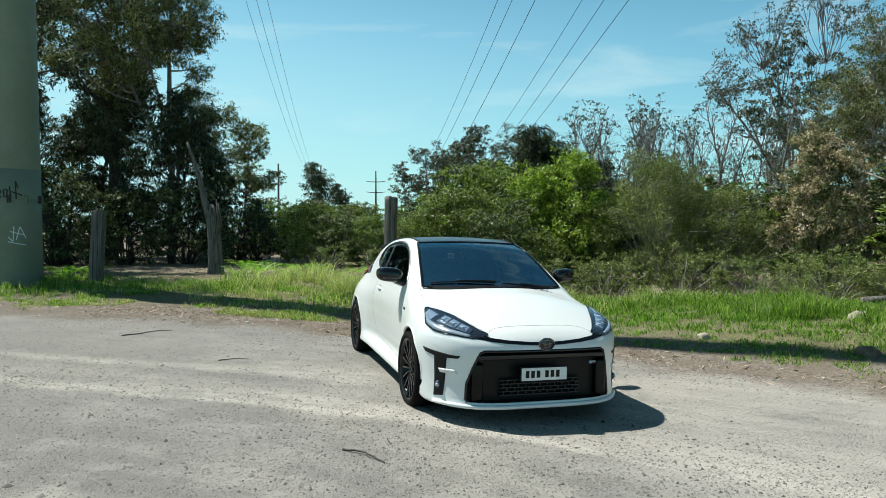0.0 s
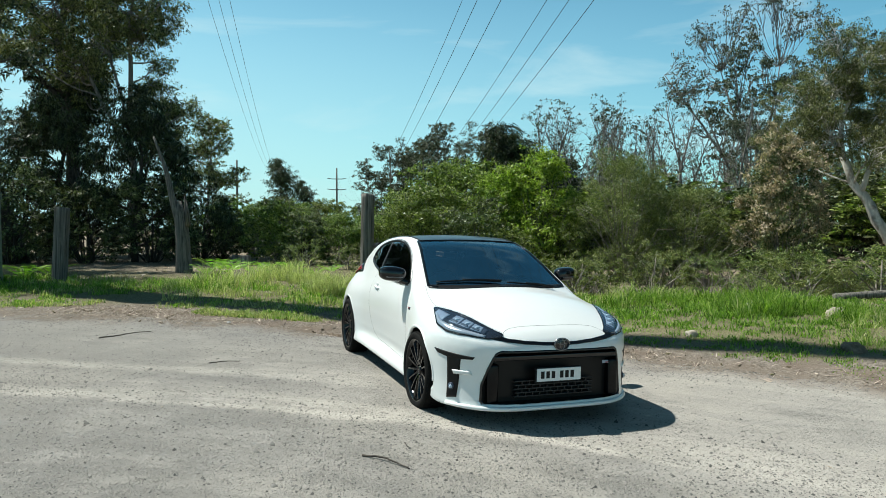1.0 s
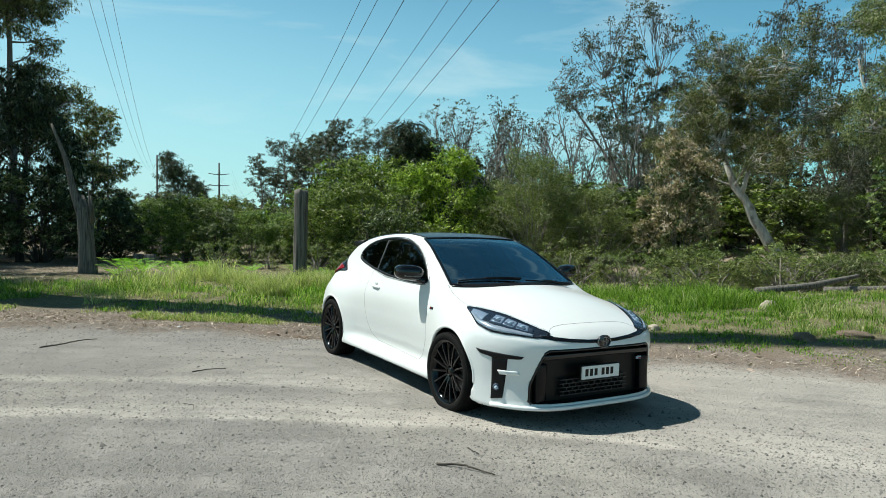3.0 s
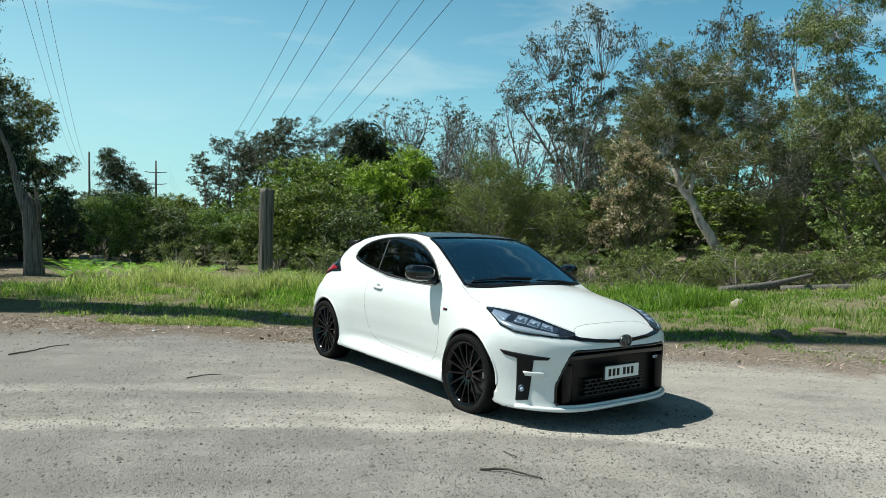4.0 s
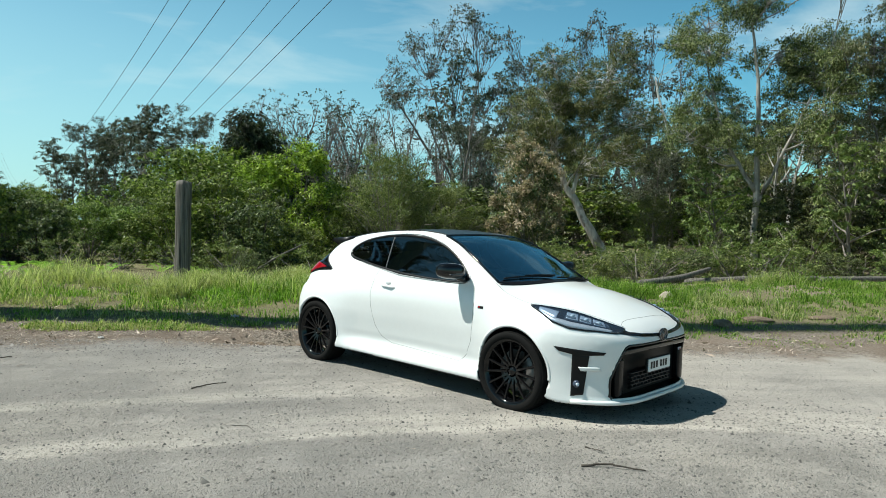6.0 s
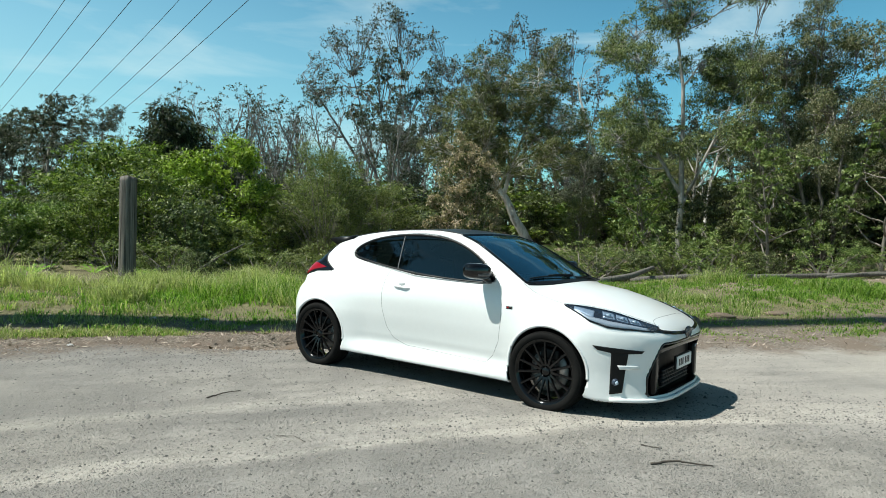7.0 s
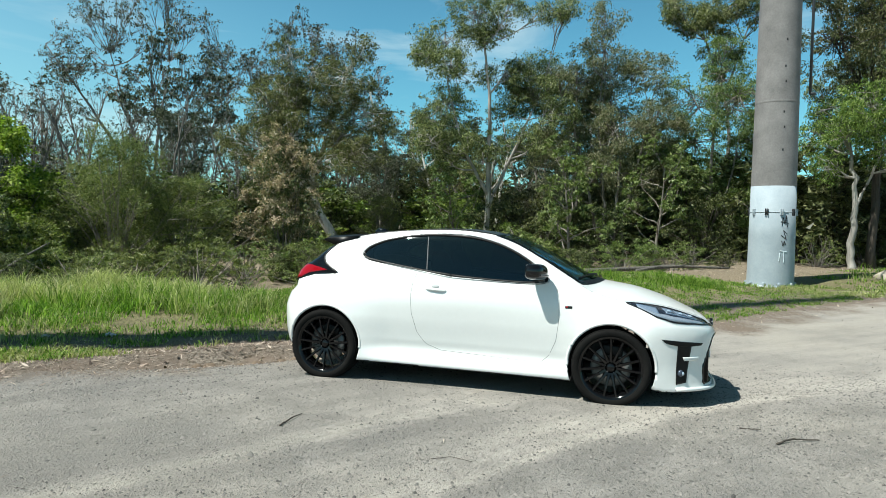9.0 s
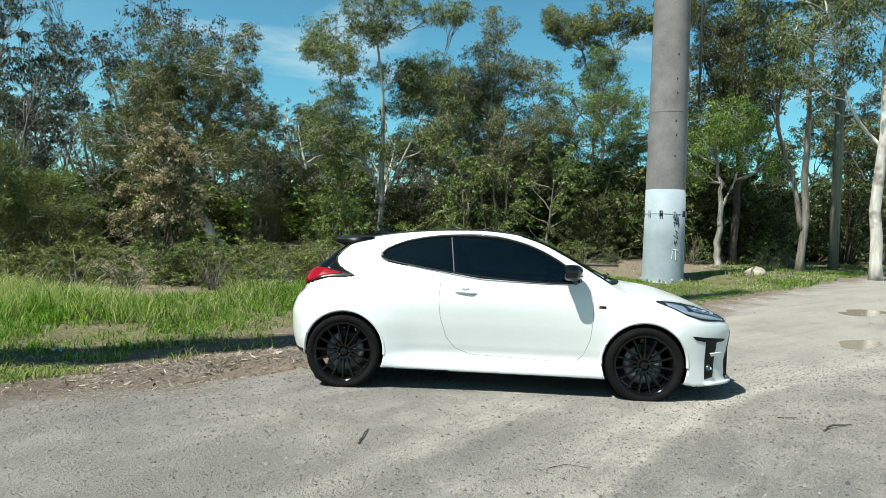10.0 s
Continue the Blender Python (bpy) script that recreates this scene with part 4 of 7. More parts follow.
def build_front_vent(car, sign):
    vent = skin("side_vent", "near", [(0.385, 0.850, 0.577), (0.555, 0.772, 0.563), (0.715, 0.652, 0.549)], [(0.42, 0.832, 0.545), (0.55, 0.775, 0.520), (0.70, 0.660, 0.531)], sign, 0.006, SATIN_BLACK, car, 20, 5)
    skin("vent_leg", "near", [(0.514, 0.793, 0.545), (0.622, 0.728, 0.525)], [(0.512, 0.794, 0.214), (0.590, 0.742, 0.230)], sign, 0.005, SATIN_BLACK, vent, 8, 16)
    skin("vent_blade", "near", [(0.555, 0.768, 0.436), (0.68, 0.672, 0.440)], [(0.57, 0.760, 0.405), (0.69, 0.665, 0.412)], sign, 0.011, WHITE, vent, 10, 4)
    P = snap(np.array([(0.545, sign * 0.770, 0.306)]))[0]
    bm = bmesh.new()
    ellipsoid(bm, (P[0], P[1], P[2]), (0.028, 0.028, 0.030), 18, 10)
    fog = part("fog_lamp", bm, LAMP_BEZEL, vent)
    bm = bmesh.new()
    ellipsoid(bm, (P[0] + 0.016, P[1] + 0.012 * sign, P[2]), (0.015, 0.015, 0.015), 12, 8)
    part("fog_lens", bm, LAMP_LENS, fog)


TAIL_EDGE = [(-2.515, 0.967), (-2.536, 0.979), (-2.61, 1.013), (-2.667, 1.05), (-2.690, 1.085), (-2.696, 1.124), (-2.662, 1.176), (-2.572, 1.256), (-2.50, 1.315)]
TAIL_LOW = [(-2.515, 0.967), (-2.533, 0.957), (-2.753, 0.943), (-2.85, 0.910), (-2.96, 0.870)]


def build_tail_lamp(car, sign):
    seam("tailgate_edge", "y", TAIL_EDGE[:-1], sign, 0.022, -0.004, SATIN_BLACK, car, 50)
    lamp = skin("tail_lamp", "near", [(-2.515, 0.715, 0.968), (-2.62, 0.680, 1.000), (-2.70, 0.665, 1.030), (-2.82, 0.648, 1.052), (-2.99, 0.520, 1.055)],
                [(-2.515, 0.717, 0.966), (-2.62, 0.715, 0.951), (-2.753, 0.709, 0.943), (-2.85, 0.723, 0.910), (-2.96, 0.627, 0.868)], sign, 0.008, GLOSS_BLACK, car, 26, 9)
    skin("red_light", "near", [(-2.63, 0.690, 0.984), (-2.70, 0.675, 1.000), (-2.822, 0.650, 1.026), (-2.91, 0.600, 1.036), (-2.985, 0.520, 1.034)],
         [(-2.63, 0.692, 0.979), (-2.72, 0.700, 0.968), (-2.808, 0.705, 0.950), (-2.876, 0.712, 0.905), (-2.96, 0.627, 0.876)], sign, 0.013, RED_LENS, lamp, 20, 7, 0.0, "red tail light")


def build_grille(car):
    y = np.linspace(-0.56, 0.56, 13)
    bm = bmesh.new()
    box_bm(bm, (0.690, -0.60, 0.20), (0.722, 0.60, 0.60))
    backing = part("grille_backing", bm, SATIN_BLACK, car, smooth=False)
    # lower mesh: staggered short slots in a satin frame
    for row in range(5):
        z = 0.245 + row * 0.029
        bm = bmesh.new()
        box_bm(bm, (0.735, -0.34, z - 0.0045), (0.765, 0.34, z + 0.0045), 0.002)
        part("grille_bar", bm, MESH_BLACK, backing)
        for k in range(11):
            yy = -0.31 + 0.062 * k + (0.031 if row % 2 else 0)
            if yy > 0.33 or row == 4:
                continue
            bm = bmesh.new()
            box_bm(bm, (0.737, yy - 0.004, z), (0.763, yy + 0.004, z + 0.029), 0.001)
            part("grille_web", bm, MESH_BLACK, backing)
    # upper bar and side pillars of the mouth
    bm = bmesh.new()
    box_bm(bm, (0.74, -0.53, 0.525), (0.80, 0.53, 0.568), 0.012)
    part("grille_bar", bm, GLOSS_BLACK, backing)
    for sign in (-1, 1):
        bm = bmesh.new()
        box_bm(bm, (0.70, sign * 0.525 - 0.045, 0.212), (0.778, sign * 0.525 + 0.045, 0.50), 0.018)
        part("grille_pillar", bm, MOUTH_BLACK, backing)
    # lip under the bumper
    xs = np.linspace(-0.80, 0.80, 33)
    P = cast("x", xs, np.full(33, 0.175))
    P[:, 0] += 0.012
    link("front_lip", tube_mesh("front_lip", [(P, np.full(33, 0.017))], 8), WHITE, car)
    # number plate with plain bars
    bm = bmesh.new()
    box_bm(bm, (0.822, -0.19, 0.365), (0.832, 0.19, 0.463), 0.003)
    plate = part("number_plate", bm, PLATE_WHITE, car, "white plate with a row of dark bars", False)
    for k, yy in enumerate((-0.128, -0.082, -0.036, 0.036, 0.082, 0.128)):
        bm = bmesh.new()
        box_bm(bm, (0.832, -yy - 0.015 - 0.016, 0.388), (0.8335, -yy + 0.015 - 0.016, 0.442))
        part("plate_bar", bm, SATIN_BLACK, plate, smooth=False)
    bm = bmesh.new()
    box_bm(bm, (0.805, -0.20, 0.355), (0.821, 0.20, 0.470), 0.004)
    part("plate_holder", bm, SATIN_BLACK, car, smooth=False)
    # round emblem: plain rings
    def ring(ry, rz, w, dy=0.0, dz=0.0, dx=0.0):
        a = np.linspace(0, 2 * np.pi, 33)
        pts = np.stack([0.856 + dx + 0 * a, dy + ry * np.cos(a), 0.648 + dz + rz * np.sin(a)], -1)
        return pts, np.full(33, w)
    bm = bmesh.new()
    ellipsoid(bm, (0.845, 0, 0.648), (0.016, 0.066, 0.048), 24, 12)
    badge = part("emblem", bm, GLOSS_BLACK, car, "oval emblem of plain dark rings")
    link("emblem_ring", tube_mesh("emblem_ring", [ring(0.063, 0.045, 0.0055)], 8), DARK_CHROME, badge)
    link("emblem_ring", tube_mesh("emblem_ring", [ring(0.020, 0.036, 0.004, dx=0.004)], 8), DARK_CHROME, badge)
    link("emblem_ring", tube_mesh("emblem_ring", [ring(0.043, 0.015, 0.004, dz=0.016, dx=0.003)], 8), DARK_CHROME, badge)
    bm = bmesh.new()
    box_bm(bm, (0.800, 0.40, 0.475), (0.806, 0.455, 0.498), 0.002)
    small = part("grille_badge", bm, LAMP_SILVER, car)
    bm = bmesh.new()
    box_bm(bm, (0.806, 0.425, 0.478), (0.808, 0.452, 0.486))
    part("badge_bar", bm, RED_LENS, small)


def build_wipers(car):
    for a, b in (((-0.20, -0.02), (-0.30, -0.60)), ((-0.165, 0.50), (-0.185, 0.04))):
        line = np.linspace(a, b, 14)
        P = cast("z", line[:, 0], line[:, 1])
        P[:, 2] += 0.014
        blade = link("wiper", tube_mesh("wiper", [(P, np.full(14, 0.0075))], 6), SATIN_BLACK, car)
        P2 = P[:9].copy()
        P2[:, 2] += 0.012
        P2[:, 0] += 0.02
        link("wiper_arm", tube_mesh("wiper_arm", [(P2, np.linspace(0.010, 0.005, 9))], 6), SATIN_BLACK, blade)


def build_spoiler(car):
    ys = np.linspace(-0.555, 0.555, 25)
    V, F = [], []
    prof = [(-2.42, 1.345), (-2.60, 1.335), (-2.76, 1.322), (-2.79, 1.308), (-2.76, 1.288), (-2.64, 1.240), (-2.50, 1.23)]
    for y in ys:
        e = abs(y) / 0.555
        for px, pz in prof:
            V.append((px + 0.05 * e ** 3, y, pz - 0.030 * e ** 2))
    k = len(prof)
    for i in range(len(ys) - 1):
        for j in range(k):
            a, b = i * k + j, i * k + (j + 1) % k
            F.append((a, b, b + k, a + k))
    me = bpy.data.meshes.new("spoiler")
    me.from_pydata(V, [], F + [tuple(range(k))[::-1], tuple(range(len(V) - k, len(V)))])
    me.polygons.foreach_set("use_smooth", np.full(len(me.polygons), True))
    link("spoiler", me, SATIN_BLACK, car, "dark roof spoiler")
    bm = bmesh.new()
    ellipsoid(bm, (-2.36, 0, 1.365), (0.075, 0.022, 0.042), 14, 8)
    part("antenna_fin", bm, GLOSS_BLACK, car)


def build_cabin(car):
    bm = bmesh.new()
    box_bm(bm, (-2.5, -0.66, 0.30), (0.0, 0.66, 0.55), 0.05)
    part("cabin_floor", bm, SATIN_BLACK, car)
    bm = bmesh.new()
    box_bm(bm, (-2.95, -0.55, 0.20), (0.62, 0.55, 0.30), 0.02)
    box_bm(bm, (-2.20, -0.80, 0.195), (-0.36, 0.80, 0.215))
    part("underbody", bm, SATIN_BLACK, car)
    bm = bmesh.new()
    box_bm(bm, (-0.75, -0.66, 0.55), (-0.22, 0.66, 0.935), 0.06)
    part("dashboard", bm, SATIN_BLACK, car)
    for sign in (-1, 1):
        bm = bmesh.new()
        ellipsoid(bm, (-1.28, sign * 0.36, 0.62), (0.27, 0.25, 0.11), 16, 10, 0.7)
        seat = part("seat", bm, SEAT_CLOTH, car)
        bm = bmesh.new()
        for v in ellipsoid(bm, (-1.55, sign * 0.36, 0.90), (0.09, 0.24, 0.32), 16, 12, 0.7):
            v.co.x -= 0.25 * (v.co.z - 0.9)
        part("backrest", bm, SEAT_CLOTH, seat)
        bm = bmesh.new()
        ellipsoid(bm, (-1.66, sign * 0.36, 1.22), (0.05, 0.13, 0.085), 14, 10, 0.75)
        part("headrest", bm, SEAT_CLOTH, seat)
    bm = bmesh.new()
    ellipsoid(bm, (-2.25, 0, 0.85), (0.10, 0.58, 0.30), 16, 10, 0.7)
    part("rear_seat", bm, SEAT_CLOTH, car)
    a = np.linspace(0, 2 * np.pi, 33)
    P = np.stack([-0.82 + 0.075 * np.sin(a), -0.36 + 0.18 * np.cos(a), 0.93 + 0.165 * np.sin(a)], -1)
    wheel = link("steering_wheel", tube_mesh("steering_wheel", [(P, np.full(33, 0.016))], 8), SATIN_BLACK, car)
    bm = bmesh.new()
    ellipsoid(bm, (-0.80, -0.36, 0.92), (0.04, 0.075, 0.06), 14, 8)
    part("wheel_hub", bm, SATIN_BLACK, wheel)
    bm = bmesh.new()
    ellipsoid(bm, (-0.80, 0, 1.265), (0.012, 0.11, 0.032), 14, 8)
    part("rear_view_mirror", bm, SATIN_BLACK, car)
    bm = bmesh.new()
    box_bm(bm, (-0.60, 0.02, 0.92), (-0.585, 0.22, 1.0), 0.008)
    part("centre_screen", bm, GLOSS_BLACK, car)


def lathe(profile, seg, closed=True):
    """Turn (radius, y) points about the y axis."""
    a = np.linspace(0, 2 * np.pi, seg, endpoint=False)
    pr = np.asarray(profile, float)
    V = np.stack([pr[None, :, 0] * np.cos(a)[:, None], np.repeat(pr[None, :, 1], seg, 0), pr[None, :, 0] * np.sin(a)[:, None]], -1)
    k = len(pr)
    i, j = np.meshgrid(np.arange(seg), np.arange(k if closed else k - 1), indexing="ij")
    p, q = i * k + j, i * k + (j + 1) % k
    r, s = ((i + 1) % seg) * k + (j + 1) % k, ((i + 1) % seg) * k + j
    return V.reshape(-1, 3), np.stack([p, s, r, q], -1).reshape(-1, 4)


WHEEL_DATA = {}


def build_wheel(car, ax, sign):
    """Outer face towards -y in the wheel's own axes."""
    d = WHEEL_DATA
    if not d:
        V, F = lathe([(0.250, -0.098), (0.260, -0.106), (0.274, -0.113), (0.292, -0.114), (0.306, -0.108), (0.316, -0.094), (0.320, -0.07), (0.321, 0.0), (0.320, 0.07), (0.316, 0.094), (0.300, 0.11), (0.265, 0.11), (0.250, 0.098)], 72)
        d["tyre"] = mesh_np("tyre", V, F)
        blocks = []
        # tread blocks: shallow ribs across the tread
        for k in range(60):
            a = 2 * math.pi * k / 60
            for y0, y1, lean in ((-0.10, -0.035, 0.05), (0.035, 0.10, -0.05), (-0.026, 0.026, 0.02)):
                q = []
                for r in (0.314, 0.3235):
                    for aa, yy in ((a - 0.036, y0), (a + 0.036, y0), (a + 0.036 + lean, y1), (a - 0.036 + lean, y1)):
                        rr = r - (0.006 if abs(yy) > 0.09 else 0)
                        q.append((rr * math.cos(aa), yy, rr * math.sin(aa)))
                blocks.append(q)
        TV = [p for q in blocks for p in q]
        TF = [tuple(8 * i + c for c in f) for i in range(len(blocks)) for f in ((4, 7, 6, 5), (0, 4, 5, 1), (1, 5, 6, 2), (2, 6, 7, 3), (3, 7, 4, 0))]
        me = bpy.data.meshes.new("tread")
        me.from_pydata(TV, [], TF)
        d["tread"] = me
        V, F = lathe([(0.264, -0.106), (0.268, -0.100), (0.258, -0.087), (0.240, -0.077), (0.230, 0.02), (0.243, 0.09), (0.254, 0.10), (0.238, 0.10), (0.218, 0.02), (0.230, -0.087), (0.250, -0.102)], 64)
        d["rim"] = mesh_np("wheel", V, F)
        bm = bmesh.new()
        pts = []
        for t, wdt, y, th in ((0.045, 0.020, -0.066, 0.022), (0.10, 0.013, -0.080, 0.016), (0.18, 0.0105, -0.089, 0.014), (0.240, 0.013, -0.092, 0.014)):
            pts.append([bm.verts.new((t, yy, s * wdt)) for yy, s in ((y, -0.55), (y, 0.55), (y + th, 1), (y + th, -1))])
        for a, b in zip(pts, pts[1:]):
            for i in range(4):
                bm.faces.new((a[i], a[(i + 1) % 4], b[(i + 1) % 4], b[i]))
        bmesh.ops.recalc_face_normals(bm, faces=bm.faces)
        me = bpy.data.meshes.new("spoke")
        bm.to_mesh(me)
        bm.free()
        d["spoke"] = me
        V, F = lathe([(0.0, -0.070), (0.028, -0.072), (0.034, -0.066), (0.036, -0.056), (0.060, -0.060), (0.066, -0.052), (0.066, -0.02), (0.0, -0.02)], 32, False)
        d["hub"] = mesh_np("hub", V, F)
        V, F = lathe([(0.06, 0.0), (0.165, 0.0), (0.167, 0.006), (0.165, 0.024), (0.06, 0.024)], 48)
        d["disc"] = mesh_np("brake_disc", V, F)
        V, F = lathe([(0.0, -0.0045), (0.005, -0.0045), (0.0065, 0.0), (0.0065, 0.01)], 8, False)
        d["nut"] = mesh_np("wheel_nut", V, F)
        for key, m in (("tyre", RUBBER), ("tread", RUBBER), ("rim", RIM_BLACK), ("spoke", RIM_BLACK), ("hub", RIM_BLACK), ("disc", STEEL), ("nut", SEAM_DARK)):
            d[key].materials.append(m)
    wheel = new("wheel", d["rim"])
    wheel.parent = car
    wheel["label"] = "black multi-spoke alloy wheel"
    wheel.matrix_basis = pose(ax, sign * 0.775, HUB_Z, 0, 0, 0 if sign < 0 else 180) @ pose(0, 0, 0, 0, 17 if ax else 5, 0)
    for key, name in (("tyre", "tyre"), ("tread", "tread"), ("hub", "hub"), ("disc", "brake_disc")):
        ob = new(name, d[key])
        ob.parent = wheel
    for k in range(15):
        ob = new("spoke", d["spoke"])
        ob.parent = wheel
        ob.matrix_basis = pose(0, 0, 0, 0, k * 24, 0)
    for k in range(5):
        ob = new("wheel_nut", d["nut"])
        ob.parent = wheel
        a = math.radians(72 * k + 20)
        ob.matrix_basis = pose(0.048 * math.cos(a), -0.060, 0.048 * math.sin(a))
    bm = bmesh.new()
    box_bm(bm, (-0.08, -0.03, 0.09), (0.08, 0.05, 0.178), 0.015)
    part("brake_caliper", bm, SATIN_BLACK, wheel)


build_car()

# ---- trees and shrubs ----
def leaf_arrays(rng, centers, radii, counts, size, narrow=0.34, droop=0.5, flat=0.7, shell=0.35, lay=0.0, spray=20):
    """Many small pointed leaves, gathered in sprays round each clump: arrays of corners and triangles."""
    P, O = [], []
    for c, r, n in zip(centers, radii, counts):
        k = max(3, int(n) // spray)
        d = rng.normal(size=(k, 3))
        d /= np.linalg.norm(d, axis=1)[:, None]
        q = d * rng.uniform(shell, 1.0, (k, 1)) ** 0.6 * r * np.array([1, 1, flat]) * rng.uniform(0.7, 1.25, (k, 1))
        pick = rng.randint(0, k, int(n))
        P.append(np.asarray(c) + q[pick] + rng.normal(0, 0.17, (int(n), 3)) * r * np.array([1, 1, 0.6]))
        O.append(d[pick])
    P, O = np.concatenate(P), np.concatenate(O)
    n = len(P)
    a = rng.uniform(0, 2 * np.pi, n)
    el = rng.normal(-droop, 0.55, n)
    along = np.stack([np.cos(a) * np.cos(el), np.sin(a) * np.cos(el), np.sin(el)], -1) + 0.5 * O
    along /= np.linalg.norm(along, axis=1)[:, None]
    side = np.cross(along, rng.normal(size=(n, 3)) + np.array([0, 0, 2.2]) * lay + O * lay)
    side /= np.linalg.norm(side, axis=1)[:, None] + 1e-9
    L = (size * rng.uniform(0.6, 1.35, n))[:, None]
    V = np.stack([P - along * L * 0.4 + side * L * narrow * 0.5, P - along * L * 0.4 - side * L * narrow * 0.5, P + along * L * 0.6], 1).reshape(-1, 3)
    F = np.arange(3 * n).reshape(-1, 3)
    return V, F


def limb(rng, start, way, length, r0, r1, n=6, wander=0.16, lift=0.0):
    pts, d = [np.array(start, float)], np.array(way, float)
    d /= np.linalg.norm(d)
    for k in range(n - 1):
        d = d + rng.normal(0, wander, 3) + np.array([0, 0, lift])
        d /= np.linalg.norm(d)
        pts.append(pts[-1] + d * length / (n - 1))
    return np.array(pts), np.linspace(r0, r1, n)


def make_tree(name, label, category, seed, H, spread, bark_m, leaf_m, limbs=9, start=0.4, leaves=5200, leaf=0.2, clump=0.9, trunk_r=None, lean=(0, 0), narrow=0.34, droop=0.6,
              subs=3, rise=(25, 60), shape="round", stems=1, flat=0.7, wander=0.07, sides=7, bare=0.0, upright=0.02):
    rng = np.random.RandomState(seed)
    root = thing(name, pose(0, 0, 0), label, category)
    r0 = trunk_r or H * 0.017
    paths, tips = [], []
    for s in range(stems):
        aim = np.array([lean[0], lean[1], 1.0])
        base = np.zeros(3)
        if stems > 1:
            a = 6.283 * s / stems + rng.uniform(0, 1)
            aim = aim + np.array([math.cos(a), math.sin(a), 0]) * rng.uniform(0.15, 0.5)
            base = np.array([math.cos(a), math.sin(a), 0]) * r0 * 1.5
        pts, rad = limb(rng, base - np.array([0, 0, 0.25]), aim, H * rng.uniform(0.86, 1.0) / max(aim[2], 0.4) * (1 if stems == 1 else rng.uniform(0.75, 1)), r0 / stems ** 0.5, r0 * 0.14, 11, wander, upright)
        rad[0] *= 1.35
        paths.append((pts, rad))
        tips.append((pts[-1], 0.8))
        nl = max(2, limbs // stems)
        for k in range(nl):
            f = start + (0.97 - start) * (k + rng.uniform(0, 0.8)) / nl
            i = f * 10
            p = pts[int(i)] * (1 - i % 1) + pts[min(10, int(i) + 1)] * (i % 1)
            a = 2.4 * k + rng.uniform(-0.5, 0.5) + seed
            e = math.radians(rng.uniform(*rise))
            if shape == "round":
                L = spread * (0.55 + 0.6 * math.sin(math.pi * min(1, max(0.08, (f - start) / (1 - start) * 0.8 + 0.12)))) * rng.uniform(0.7, 1.1)
            elif shape == "cone":
                L = spread * (1.08 - (f - start) / (1 - start)) * rng.uniform(0.75, 1.1) + 0.15
            else:
                L = spread * rng.uniform(0.5, 1.1)
            q, qr = limb(rng, p, (math.cos(a) * math.cos(e), math.sin(a) * math.cos(e), math.sin(e)), L, r0 * 0.42 * (1.15 - f) + 0.012, 0.010, 7, 0.16, 0.03)
            paths.append((q, qr))
            tips.append((q[-1], 1.0))
            for m in range(subs):
                g = rng.randint(2, 6)
                v = rng.normal(0, 1, 3) + (q[-1] - q[0]) / L * 1.2
                v[2] += 0.25
                w, wr = limb(rng, q[g], v, L * rng.uniform(0.35, 0.65), max(0.010, qr[g] * 0.6), 0.006, 5, 0.2)
                paths.append((w, wr))
                tips.append((w[-1], rng.uniform(0.7, 1.1)))
    link("trunk", tube_mesh("trunk", paths, sides), bark_m, root)
    tips = [t for t in tips if rng.uniform() >= bare]
    if leaves and tips:
        w = np.array([t[1] for t in tips])
        n = (leaves * w / w.sum()).astype(int)
        V, F = leaf_arrays(rng, [t[0] for t in tips], clump * w, n, leaf, narrow, droop, flat)
        V[:, 2] = np.maximum(V[:, 2], 0.02)
        link("crown", mesh_np("crown", V, F, False), leaf_m, root)
    return root


